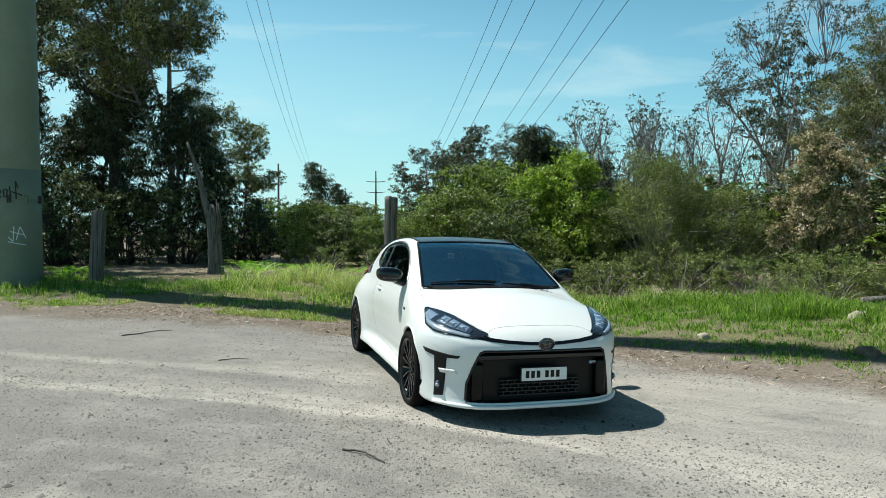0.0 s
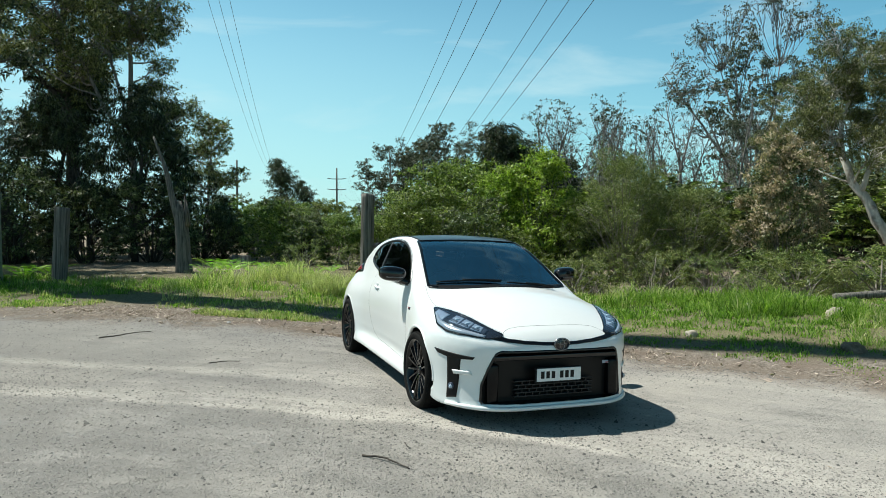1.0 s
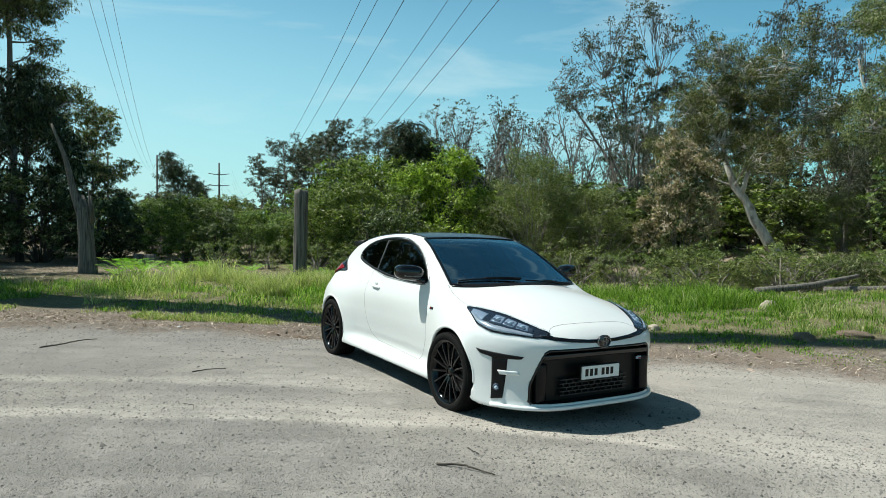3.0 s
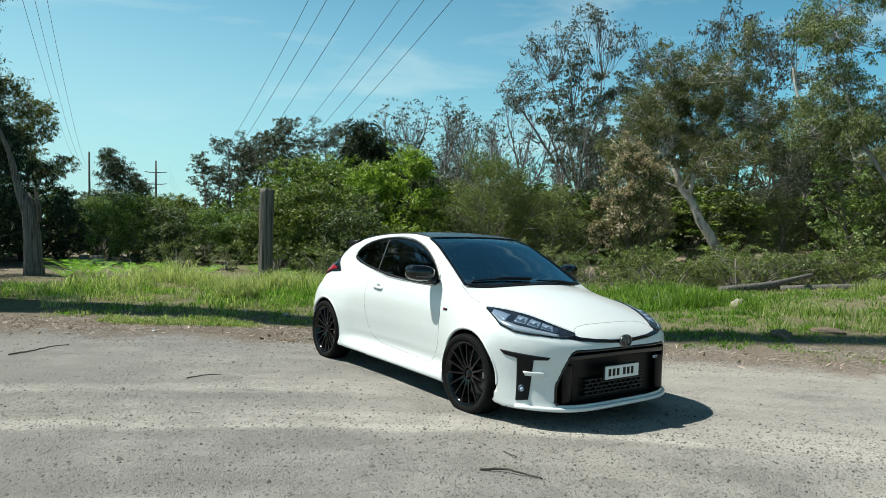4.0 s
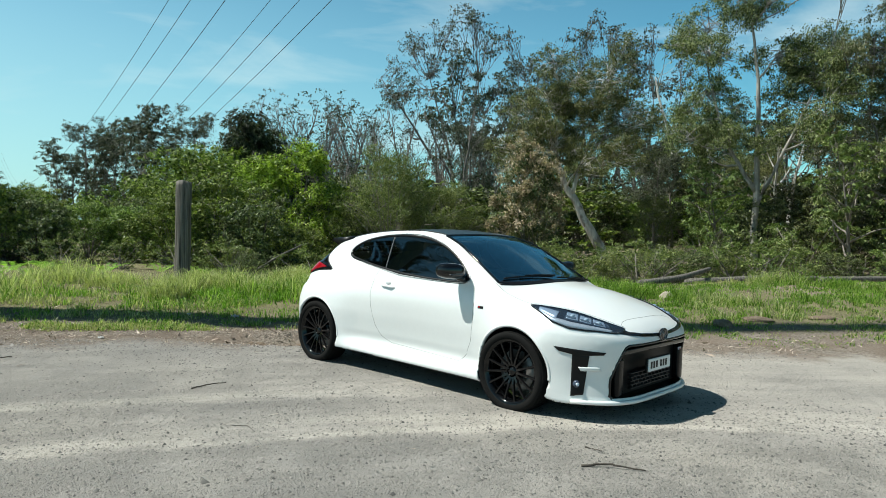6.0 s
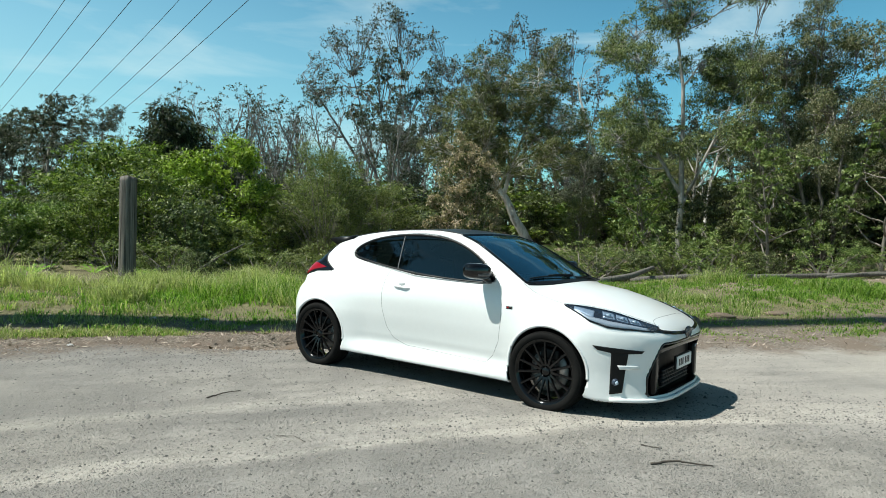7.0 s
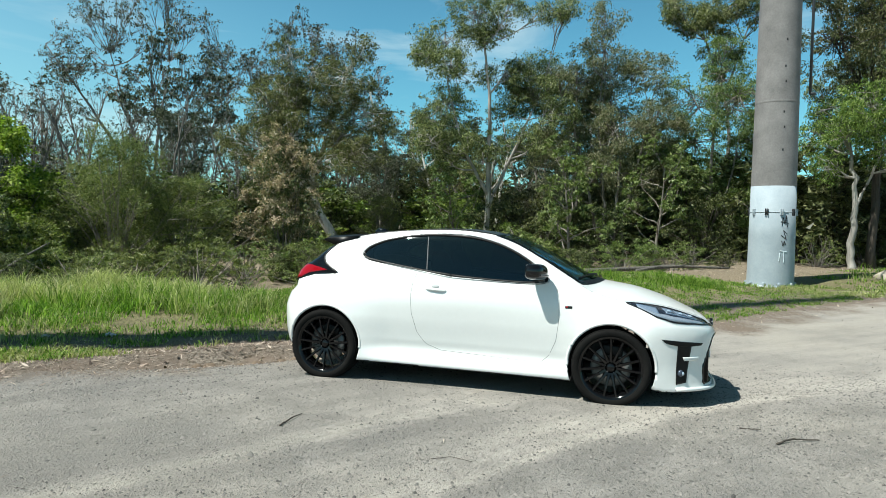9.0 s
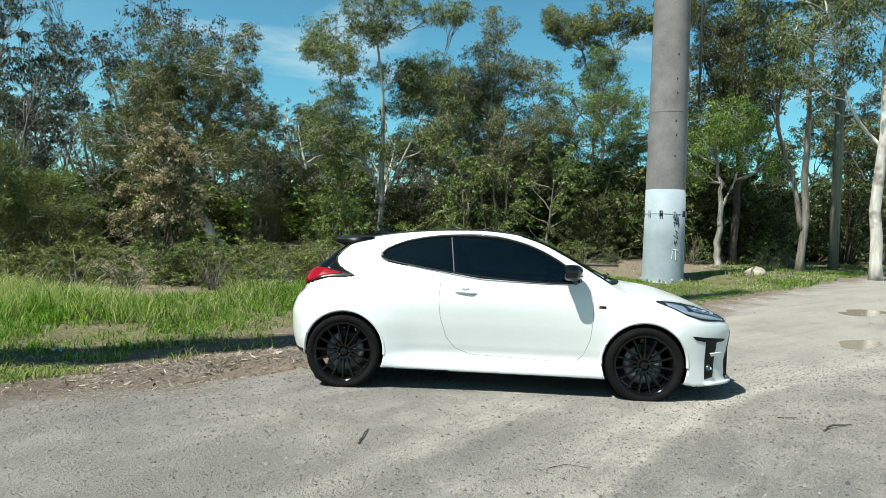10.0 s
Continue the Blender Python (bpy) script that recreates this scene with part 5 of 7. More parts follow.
def lobed_tree(name, label, seed, trunks, lobes, bark_m, leaf_m, leaves=22000, leaf=0.12, tuft=0.44, narrow=0.42, droop=0.9, depth=1.5, limb_r=0.05, flat=0.8, sides=5, extra=2, plump=1.30):
    """A gum whose crown is a set of separate leafy lobes (across, height, radius) on bent limbs, each lobe a cloud of tufts."""
    rng = np.random.RandomState(seed)
    root = thing(name, pose(0, 0, 0), label, "tree")
    paths, spine = [], []
    for pts, r0, r1 in trunks:
        p = resample(rounded(pts, 2), 16)
        p[1:-1] += rng.normal(0, r0 * 0.22, (14, 3))
        rad = np.linspace(r0, r1, 16)
        rad[0] *= 1.35
        paths.append((p, rad))
        spine += [(q, r) for q, r in zip(p[3:], rad[3:])]
    S = np.array([q for q, r in spine])
    C, R, full = [], [], []
    for u, z, r in lobes:
        c = np.array([u, rng.uniform(-1, 1) * depth, z])
        r *= plump
        full.append((c, r))
        for k in range(extra):
            w = rng.normal(size=3)
            w[2] -= 0.3
            full.append((c + w / np.linalg.norm(w) * r * rng.uniform(0.9, 1.3), r * rng.uniform(0.45, 0.75)))
    for c, r in full:
        z = c[2]
        gap = np.linalg.norm(S - c, axis=1)
        k = int(np.argmin(gap + 3.0 * np.maximum(0, S[:, 2] - (z - 0.30 * gap))))
        d = gap[k]
        mid = S[k] * 0.5 + c * 0.5 + np.array([0, 0, -0.10 * d]) + rng.normal(0, 0.06 * d, 3)
        p = resample(rounded([S[k], mid, c + np.array([0, 0, r * 0.3])], 2), 9)
        r1 = min(limb_r * (0.6 + 0.5 * r), spine[k][1] * 0.75)
        paths.append((p, np.linspace(r1, 0.012, 9)))
        n = int(2.6 * (r / tuft) ** 2) + 3
        w = rng.normal(size=(n, 3))
        w /= np.linalg.norm(w, axis=1)[:, None]
        tips = c + w * r * np.array([1, 1, 0.78]) * rng.uniform(0.25, 1.0, (n, 1)) ** 0.5
        for i, q in enumerate(tips):
            a = p[rng.randint(4, 9)]
            m = a * 0.45 + q * 0.55 + rng.normal(0, 0.08 * r, 3)
            paths.append((np.stack([a, m, q]), np.array([0.018, 0.011, 0.004]) * (1 + leaf * 2)))
            C.append(q)
            R.append(tuft * rng.uniform(0.6, 1.25))
    link("trunk", tube_mesh("trunk", paths, sides), bark_m, root)
    w = np.array(R) ** 2
    V, F = leaf_arrays(rng, C, R, np.maximum(4, leaves * w / w.sum()).astype(int), leaf, narrow, droop, flat, 0.1, 0.5, 10)
    link("crown", mesh_np("crown", V, F, False), leaf_m, root)
    return root


def fan(seed, n, reach, half, near=0.62):
    """Lobes along the upper edge of a spreading fan of limbs, thinner inside."""
    rng = np.random.RandomState(seed)
    out = []
    for k in range(n):
        a = math.radians(half * (2 * (k + rng.uniform(0.2, 0.8)) / n - 1))
        d = reach * (1 - 0.20 * abs(a) / math.radians(half)) * (rng.uniform(near, 0.85) if k % 3 == 0 else rng.uniform(0.84, 1.03))
        out.append((d * math.sin(a), d * math.cos(a), reach * rng.uniform(0.032, 0.058)))
    return out


def make_bush(name, label, seed, H, W, leaf_m, bark_m, leaves=4200, leaf=0.15, narrow=0.4, droop=0.3, lumps=26, fine=0, tip_m=None, tips=0):
    """A shrub: stems from the ground and lumps of leaves from the ground up, broken outline."""
    rng = np.random.RandomState(seed)
    root = thing(name, pose(0, 0, 0), label, "shrub")
    paths, C, R = [], [], []
    for k in range(lumps):
        f = (k + 0.5) / lumps
        a = 2.4 * k + rng.uniform(-0.4, 0.4)
        z = H * (0.10 + 0.82 * f) * rng.uniform(0.9, 1.1)
        rr = W * 0.5 * math.sqrt(max(0.04, 1 - (max(0, f - 0.25) / 0.80) ** 2)) * rng.uniform(0.45, 1.05)
        c = np.array([math.cos(a) * rr, math.sin(a) * rr, z])
        C.append(c)
        R.append(rng.uniform(0.085, 0.165) * (H + W) * 0.5)
        if k % 2 == 0:
            mid = c * np.array([0.4, 0.4, 0.5])
            pts = resample([np.array([0.1 * math.cos(a), 0.1 * math.sin(a), -0.1]), mid + rng.normal(0, 0.08, 3), c], 6)
            paths.append((pts, np.linspace(0.035, 0.007, 6)))
    for k in range(fine):
        a, e = rng.uniform(0, 6.283), rng.uniform(0.5, 1.4)
        q, qr = limb(rng, (0.1 * math.cos(a), 0.1 * math.sin(a), 0), (math.cos(a) * math.cos(e), math.sin(a) * math.cos(e), math.sin(e)), H * rng.uniform(0.7, 1.05), 0.020, 0.004, 7, 0.28)
        paths.append((q, qr))
    link("trunk", tube_mesh("trunk", paths, 4), bark_m, root)
    n = np.full(len(C), leaves // len(C))
    V, F = leaf_arrays(rng, C, R, n, leaf, narrow, droop, 0.8, 0.25, 0.8)
    V[:, 2] = np.maximum(V[:, 2], 0.01)
    link("crown", mesh_np("crown", V, F, False), leaf_m, root)
    if tip_m:
        up = [k for k in range(len(C)) if C[k][2] > H * 0.3 and k % 4]
        V, F = leaf_arrays(rng, [C[k] * np.array([1.06, 1.06, 1.03]) for k in up], [R[k] for k in up], [tips // len(up)] * len(up), leaf, narrow, 0.1, 0.8, 0.75, 0.8)
        link("tip_foliage", mesh_np("tip_foliage", V, F, False), tip_m, root, "pinkish dry leaf tips")
    return root


PLANTED = {}


def plant(key, x, y, h, turn=0.0, wide=1.0):
    """Set a plant of a kind at a place and height; the first is moved, the rest are copies."""
    src, base_h = KINDS[key]
    gz = float(ground_z(x, y))
    s = (h - min(0.0, gz)) / base_h
    m = pose(x, y, gz - 0.03, 0, 0, turn) @ Matrix.Diagonal((s * wide, s * wide, s, 1))
    if key not in PLANTED:
        PLANTED[key] = 1
        src.matrix_basis = m
        return src
    PLANTED[key] += 1
    keep = src.matrix_basis.copy()
    src.matrix_basis = Matrix.Identity(4)
    out = copy_thing(src, m)
    src.matrix_basis = keep
    return out


GUM = "tall gum tree with pale limbs and open olive crown"
KINDS = {
    "gum_b": (make_tree("gum_tree", GUM, "tree", 23, 12, 3.0, BARK_GREY, EUC_LEAF, 12, 0.28, 20000, 0.165, 0.78, stems=2, narrow=0.32, sides=5), 12.0),
    "gum_c": (make_tree("gum_tree", GUM, "tree", 37, 12, 2.6, BARK_GREY, EUC_GREY, 13, 0.25, 18500, 0.16, 0.74, narrow=0.32, sides=5), 12.0),
    # gum_dark: the stand's shade is put into its near-black leaf tones
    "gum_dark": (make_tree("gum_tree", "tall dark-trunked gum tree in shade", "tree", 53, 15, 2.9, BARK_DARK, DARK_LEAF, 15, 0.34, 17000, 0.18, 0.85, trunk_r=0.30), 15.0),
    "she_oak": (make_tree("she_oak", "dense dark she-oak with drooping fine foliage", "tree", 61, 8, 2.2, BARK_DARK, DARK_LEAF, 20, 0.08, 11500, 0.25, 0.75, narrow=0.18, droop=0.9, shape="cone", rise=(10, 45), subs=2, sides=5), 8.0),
    "bare": (make_tree("bare_tree", "thin grey half-dead tree with sparse foliage", "tree", 71, 18, 2.5, BARK_ASH, EUC_GREY, 17, 0.30, 300, 0.26, 0.6, subs=5, rise=(48, 80), bare=0.8, sides=4, trunk_r=0.23, wander=0.10), 18.0),
    "bare_b": (make_tree("bare_tree", "thin grey half-dead tree with sparse foliage", "tree", 72, 18, 2.9, BARK_ASH, EUC_GREY, 16, 0.34, 600, 0.26, 0.6, subs=5, rise=(40, 76), bare=0.7, sides=4, trunk_r=0.22, stems=2, wander=0.10), 18.0),
    "dead": (make_tree("dead_tree", "dead white tree with bare branches", "tree", 83, 15, 3.2, BARK_WHITE, EUC_GREY, 13, 0.35, 900, 0.2, 0.6, trunk_r=0.42, stems=2, bare=0.6), 15.0),
    "far_gum": (make_tree("gum_tree", "grey-green gum tree in the forest behind", "tree", 107, 12, 2.5, BARK_GREY, EUC_GREY, 12, 0.28, 5200, 0.27, 0.9, subs=2, sides=4), 12.0),
    "sapling": (make_tree("sapling", "slender sapling with mid-green leaves", "tree", 101, 5, 1.5, BARK_GREY, YOUNG_LEAF, 12, 0.25, 4200, 0.13, 0.42, subs=2, sides=5, narrow=0.5), 5.0),
    "bright": (make_bush("shrub", "dense bright green leafy shrub", 7, 4.6, 4.2, BRIGHT_LEAF, BARK_GREY, 22000, 0.125, 0.55, 0.3, 62), 4.6),
    "shrub": (make_bush("shrub", "dense mid-green leafy shrub", 17, 3.6, 4.0, SHRUB_LEAF, BARK_GREY, 17000, 0.115, 0.5, 0.3, 62), 3.6),
    "shrub_dark": (make_bush("shrub", "dark green thick shrub in the understorey", 19, 3.4, 3.8, UNDER_LEAF, BARK_DARK, 8500, 0.125, 0.42, lumps=54), 3.4),
    "far_dark": (make_bush("shrub", "dark green thick shrub in the forest behind", 67, 3.4, 3.8, UNDER_LEAF, BARK_DARK, 4600, 0.17, 0.42, lumps=32), 3.4),
    "far_shrub": (make_bush("shrub", "mid-green shrub far down the clearing", 59, 3.6, 4.0, SHRUB_LEAF, BARK_GREY, 4000, 0.20, 0.5), 3.6),
    "wattle": (make_bush("shrub", "feathery olive wattle with thin upright stems", 29, 4.4, 3.6, WATTLE_LEAF, BARK_GREY, 32000, 0.10, 0.17, -0.2, 56, 26), 4.4),
    "pink": (make_bush("shrub", "dark shrub with pinkish dry leaf tips", 31, 4.7, 3.2, OLIVE_LEAF, BARK_GREY, 14000, 0.11, 0.45, 0.2, 44, 6, PINK_LEAF, 15000), 4.7),
    "low": (make_bush("shrub", "low scrubby olive bush at the edge of the grass", 43, 1.3, 2.2, WATTLE_LEAF, BARK_GREY, 3600, 0.075, 0.3, 0.1, 20, 6), 1.3),
    "twiggy": (make_bush("shrub", "tangle of grey dead twigs and thin leaves", 47, 1.8, 2.6, WATTLE_LEAF, BARK_GREY, 2600, 0.08, 0.24, 0.1, 20, 18), 1.8),
}


def plant_all():
    rng = np.random.RandomState(5)
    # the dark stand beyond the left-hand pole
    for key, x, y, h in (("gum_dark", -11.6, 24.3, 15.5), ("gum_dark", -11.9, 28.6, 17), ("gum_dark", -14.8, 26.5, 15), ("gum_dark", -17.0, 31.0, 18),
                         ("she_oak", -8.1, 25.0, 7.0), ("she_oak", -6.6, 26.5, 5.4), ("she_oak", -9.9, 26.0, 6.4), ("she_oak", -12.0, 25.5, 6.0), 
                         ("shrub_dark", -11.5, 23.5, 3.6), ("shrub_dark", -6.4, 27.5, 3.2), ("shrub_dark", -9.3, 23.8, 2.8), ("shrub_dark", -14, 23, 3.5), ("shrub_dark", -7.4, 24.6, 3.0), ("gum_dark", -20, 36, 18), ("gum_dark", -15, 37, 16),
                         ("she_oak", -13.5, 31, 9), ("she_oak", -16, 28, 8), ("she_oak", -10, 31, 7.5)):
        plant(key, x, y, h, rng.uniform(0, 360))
    # down the cleared line
    for key, x, y, h in (("far_shrub", -8.5, 45.2, 3.2), ("she_oak", -4.6, 45.8, 6.4), ("she_oak", -3.4, 50.0, 5.2), ("shrub_dark", -4.9, 44.6, 3.6), ("shrub", -1.9, 38.0, 3.0), ("far_shrub", -3.4, 40.5, 2.8), ("far_shrub", -7.7, 59.5, 3.2), ("far_shrub", 2.0, 88, 4.0), ("far_shrub", -4, 75, 3.4), ("shrub_dark", -5.5, 47, 3.4),
                         ("shrub_dark", -5.7, 28.2, 2.3), ("shrub", -4.6, 30.0, 2.4), ("shrub", -3.0, 25.2, 2.4), ("shrub_dark", -2.2, 24.4, 2.1), ("shrub", -0.9, 25.0, 1.9), ("shrub", 0.4, 25.6, 1.9), ("shrub", 1.4, 24.0, 2.3), ("shrub", 2.8, 24.4, 3.1), ("shrub_dark", 0.8, 28.5, 2.3), ("shrub_dark", 3.6, 22.6, 2.2), ("shrub_dark", 4.3, 26.0, 2.9), ("shrub", 4.9, 23.0, 1.5), ("shrub_dark", -2.3, 29.5, 2.4), ("low", -1.9, 21.4, 0.9), ("low", -0.5, 21.2, 0.8), ("low", 0.9, 20.9, 0.9), ("low", 2.2, 20.6, 0.9), ("shrub_dark", 1.7, 17.2, 0.75), ("far_gum", 1.4, 77, 9.4), ("far_gum", 5.8, 75, 9.8), ("far_gum", 9.8, 79, 10.4), ("far_gum", 3.0, 79, 8.4), ("wattle", -6.4, 43, 3.0), ("far_gum", -9.5, 70, 4.4), ("far_gum", -5, 95, 5.2), ("far_shrub", 5, 70, 3.6), ("far_gum", 1, 120, 6), ("far_gum", -12, 110, 6.5), ("far_shrub", -0.5, 55, 3.4), ("far_shrub", 1.6, 43, 3.4), ("shrub_dark", -9.5, 50, 4),
                         ("shrub", 2.6, 33.5, 2.6), ("far_gum", -20, 80, 7), ("far_gum", 9, 120, 8)):
        plant(key, x, y, h, rng.uniform(0, 360))
    # the shrubs along the far side of the grass
    for key, x, y, h, w in (("shrub", 4.6, 34.5, 5.0, 1.0), ("shrub", 2.4, 31.0, 3.2, 1.0), ("bright", 8.6, 31.3, 5.3, 0.88), ("bright", 6.6, 32.0, 4.1, 0.8), ("shrub", 6.0, 37.0, 5.4, 1), ("wattle", 11.4, 27.8, 5.3, 0.85), ("wattle", 13.8, 27.0, 3.6, 1.1), ("wattle", 12.9, 30.0, 4.4, 1.0),
                            ("pink", 16.0, 23.4, 4.9, 0.78), ("shrub", 27.6, 21.6, 3.1, 1.0), ("shrub_dark", 30.0, 31.5, 3.6, 1.1), ("wattle", 27.4, 26.0, 3.4, 1.0), ("low", 25.6, 21.4, 1.6, 0.9), ("shrub_dark", 9.8, 30.5, 3.0, 1), ("shrub_dark", 14.8, 29.5, 3.4, 1),
                            ("low", 22.0, 14.6, 1.9, 1), ("shrub_dark", 23.4, 17.2, 2.8, 1), ("shrub_dark", 23.6, 14.2, 3.0, 1), ("sapling", 21.0, 12.6, 4.6, 1), ("sapling", 23.0, 9.6, 4.8, 1), ("sapling", 22.6, 18.6, 4.2, 1), ("shrub_dark", 30.1, 10.1, 4.8, 1), 
                            ("shrub_dark", 26.2, 1.0, 3.4, 1), ("shrub_dark", 28.0, 5.0, 4.0, 1), ("shrub_dark", 25.0, 8.0, 3.0, 1), ("shrub_dark", 27.0, 13.0, 3.6, 1), ("shrub_dark", 26.0, 17.0, 3.6, 1), ("shrub_dark", 24.0, 12.0, 2.6, 1),
                            ("shrub_dark", 30.0, 0.0, 4.4, 1), ("shrub_dark", 31.0, -4.0, 4.4, 1), ("shrub_dark", 30.0, -8.0, 4.4, 1)):
        plant(key, x, y, h, rng.uniform(0, 360), w)
    # single trees, backing the ones built one by one
    for key, x, y, h, w in (("gum_c", 33.5, 30.5, 6.6, 1.2), ("gum_b", 35.0, 25.0, 7.4, 1.1), ("far_gum", 37.5, 20.5, 8.0, 1.1), ("gum_c", 34.0, 18.5, 6.4, 1.2), ("far_gum", 36.0, 14.6, 7.6, 1.1), ("gum_c", 33.0, 11.6, 6.2, 1.1), ("far_gum", 42.0, 13.2, 7.6, 1.0),
                            ("gum_c", 29.5, 27.6, 5.6, 1.2), ("gum_b", 28.6, 22.0, 6.0, 1.1), ("gum_c", 28.4, 14.8, 5.2, 1.2), ("gum_c", 30.4, 6.0, 6.6, 1.1), ("dead", 44.0, 35.3, 15.5, 1.0), ("dead", 47.0, 38.5, 13.0, 0.9), ("dead", 37.0, 27.0, 9.6, 0.9), ("dead", 38.5, 21.0, 10.0, 0.9), ("dead", 35.5, 15.8, 9.4, 0.9), ("dead", 31.0, 20.6, 8.0, 0.8),
                            ("gum_b", 36.5, 33.0, 8.8, 1.1), ("gum_c", 38.0, 28.5, 9.6, 1.1), ("gum_b", 39.5, 23.0, 9.4, 1.0), ("gum_c", 39.0, 17.0, 9.2, 1.1), ("gum_b", 37.0, 12.4, 8.4, 1.0), ("gum_c", 41.0, 32.0, 9.0, 1.2), ("gum_b", 40.0, 38.0, 9.6, 1.2), ("gum_c", 36.0, 42.0, 9.6, 1.1), ("gum_b", 32.0, 38.0, 8.0, 1.1), ("gum_c", 28.0, 44.0, 9.2, 1.1), ("far_gum", 44.0, 42.0, 11.0, 1.1), ("far_gum", 40.0, 47.0, 11.0, 1.1), ("far_gum", 34.0, 52.0, 11.0, 1.1), ("far_gum", 47.0, 29.0, 11.0, 1.1), ("far_gum", 47.0, 22.0, 10.6, 1.1),
                            ("gum_b", 36.0, 0.6, 14.0, 0.8), ("gum_c", 35.0, -5.0, 9.0, 1), ("gum_dark", 27.5, 4.0, 8.0, 0.8), ("gum_c", 16.0, 84.0, 14.0, 1.0), ("gum_c", 4.2, 76.0, 10.8, 1.0), ("gum_c", 7.6, 78.0, 10.4, 1.0),
                            ("she_oak", 9.2, 38.6, 7.8, 1.3), ("she_oak", 10.4, 40.6, 8.2, 1.35), ("she_oak", 11.6, 41.0, 6.4, 1.2), ("she_oak", 8.0, 40.5, 7.2, 1.2),
                            ("bare", 11.4, 40.1, 10.2, 1.2), ("bare_b", 12.1, 39.4, 10.2, 1.2), ("bare", 12.9, 40.2, 10.0, 1.1), ("bare_b", 13.7, 38.9, 10.0, 1.2), ("bare", 14.7, 39.2, 9.6, 1.1), ("bare_b", 11.9, 42.0, 9.4, 1.2), ("bare", 15.8, 38.2, 10.0, 1.1),
                            ("far_dark", 13.6, 42.5, 5.4, 0.9), ("far_dark", 15.6, 41.2, 5.0, 0.8), ("gum_c", 12.0, 80.0, 11, 1)):
        plant(key, x, y, h, rng.uniform(0, 360), w)
    # the grey forest behind
    for k in range(58):
        a = rng.uniform(45, 71)
        d = rng.uniform(50, 84)
        x, y = -3 + d * math.cos(math.radians(a)), 1 + d * math.sin(math.radians(a))
        plant("bare" if k % 2 else "bare_b", x, y, d * rng.uniform(0.165, 0.225) + 1.4, rng.uniform(0, 360), 0.9)
    for k in range(30):
        a = rng.uniform(12, 84)
        d = rng.uniform(54, 95)
        x, y = -3 + d * math.cos(math.radians(a)), 3 + d * math.sin(math.radians(a))
        plant("bare_b" if k % 3 == 0 or 40 < a < 72 else "far_gum", x, y, d * rng.uniform(0.12, 0.175) + 1.4, rng.uniform(0, 360))
    for k in range(84):
        a = -28 + 104 * (k + rng.uniform(0, 1)) / 84
        d = rng.uniform(43, 60)
        x, y = -3 + d * math.cos(math.radians(a)), 3 + d * math.sin(math.radians(a))
        key = ("far_dark", "far_gum", "far_shrub", "far_dark", "far_dark")[k % 5]
        plant("bare" if key == "far_gum" and 44 < a < 72 else key, x, y, rng.uniform(0.075, 0.115) * d + (2 if k % 5 == 1 else 0), rng.uniform(0, 360), 1.5 if k % 5 != 1 else 1.0)
    for k in range(16):
        a = rng.uniform(-34, -6)
        d = rng.uniform(36, 58)
        x, y = -3 + d * math.cos(math.radians(a)), 3 + d * math.sin(math.radians(a))
        plant("gum_b" if k % 2 else "far_gum", x, y, rng.uniform(6.5, 10.5), rng.uniform(0, 360))
    # low growth where the grass ends
    for k in range(16):
        x = rng.uniform(1, 24)
        y = np.interp(x, [1, 8, 14, 18, 21, 24], [20, 20, 19.5, 18.5, 16, 9]) + rng.uniform(-1.0, 3.0)
        plant("low" if k % 3 else "twiggy", x, y, rng.uniform(0.3, 0.9), rng.uniform(0, 360))
    for k in range(22):
        x = rng.uniform(6, 22)
        plant(("low", "shrub_dark")[k % 2], x, np.interp(x, [6, 14, 18, 22], [22.5, 21.5, 20.5, 17.5]) + rng.uniform(-0.5, 2.6), rng.uniform(0.2, 0.75), rng.uniform(0, 360), 1.1)
    for k in range(16):
        plant("far_dark", rng.uniform(26, 34), rng.uniform(-13, 13), rng.uniform(3.5, 6), rng.uniform(0, 360), 1.1)
    for k in range(10):
        plant("low" if k % 3 else "twiggy", rng.uniform(22, 25.5), rng.uniform(-1, 15), rng.uniform(0.7, 1.3), rng.uniform(0, 360))
    # scrub and dead twigs along the foot of the gums, past the meadow
    for k in range(18):
        u = k / 17
        x = np.interp(u, [0, 0.5, 1], [9.8, 15.6, 20.2]) + rng.uniform(-0.3, 0.3)
        y = np.interp(u, [0, 0.5, 1], [14.9, 12.6, 6.6]) + rng.uniform(-0.4, 0.9)
        plant(("twiggy", "low", "wattle", "low", "twiggy", "shrub_dark")[k % 6], x, y, rng.uniform(0.45, 1.15), rng.uniform(0, 360), 1.3)


plant_all()

LIMBED = "gum tree with pale limbs and drooping olive leaf clumps"


def stand(tree, x, y, turn):
    tree.matrix_basis = pose(x, y, float(ground_z(x, y)) - 0.05, 0, 0, turn)


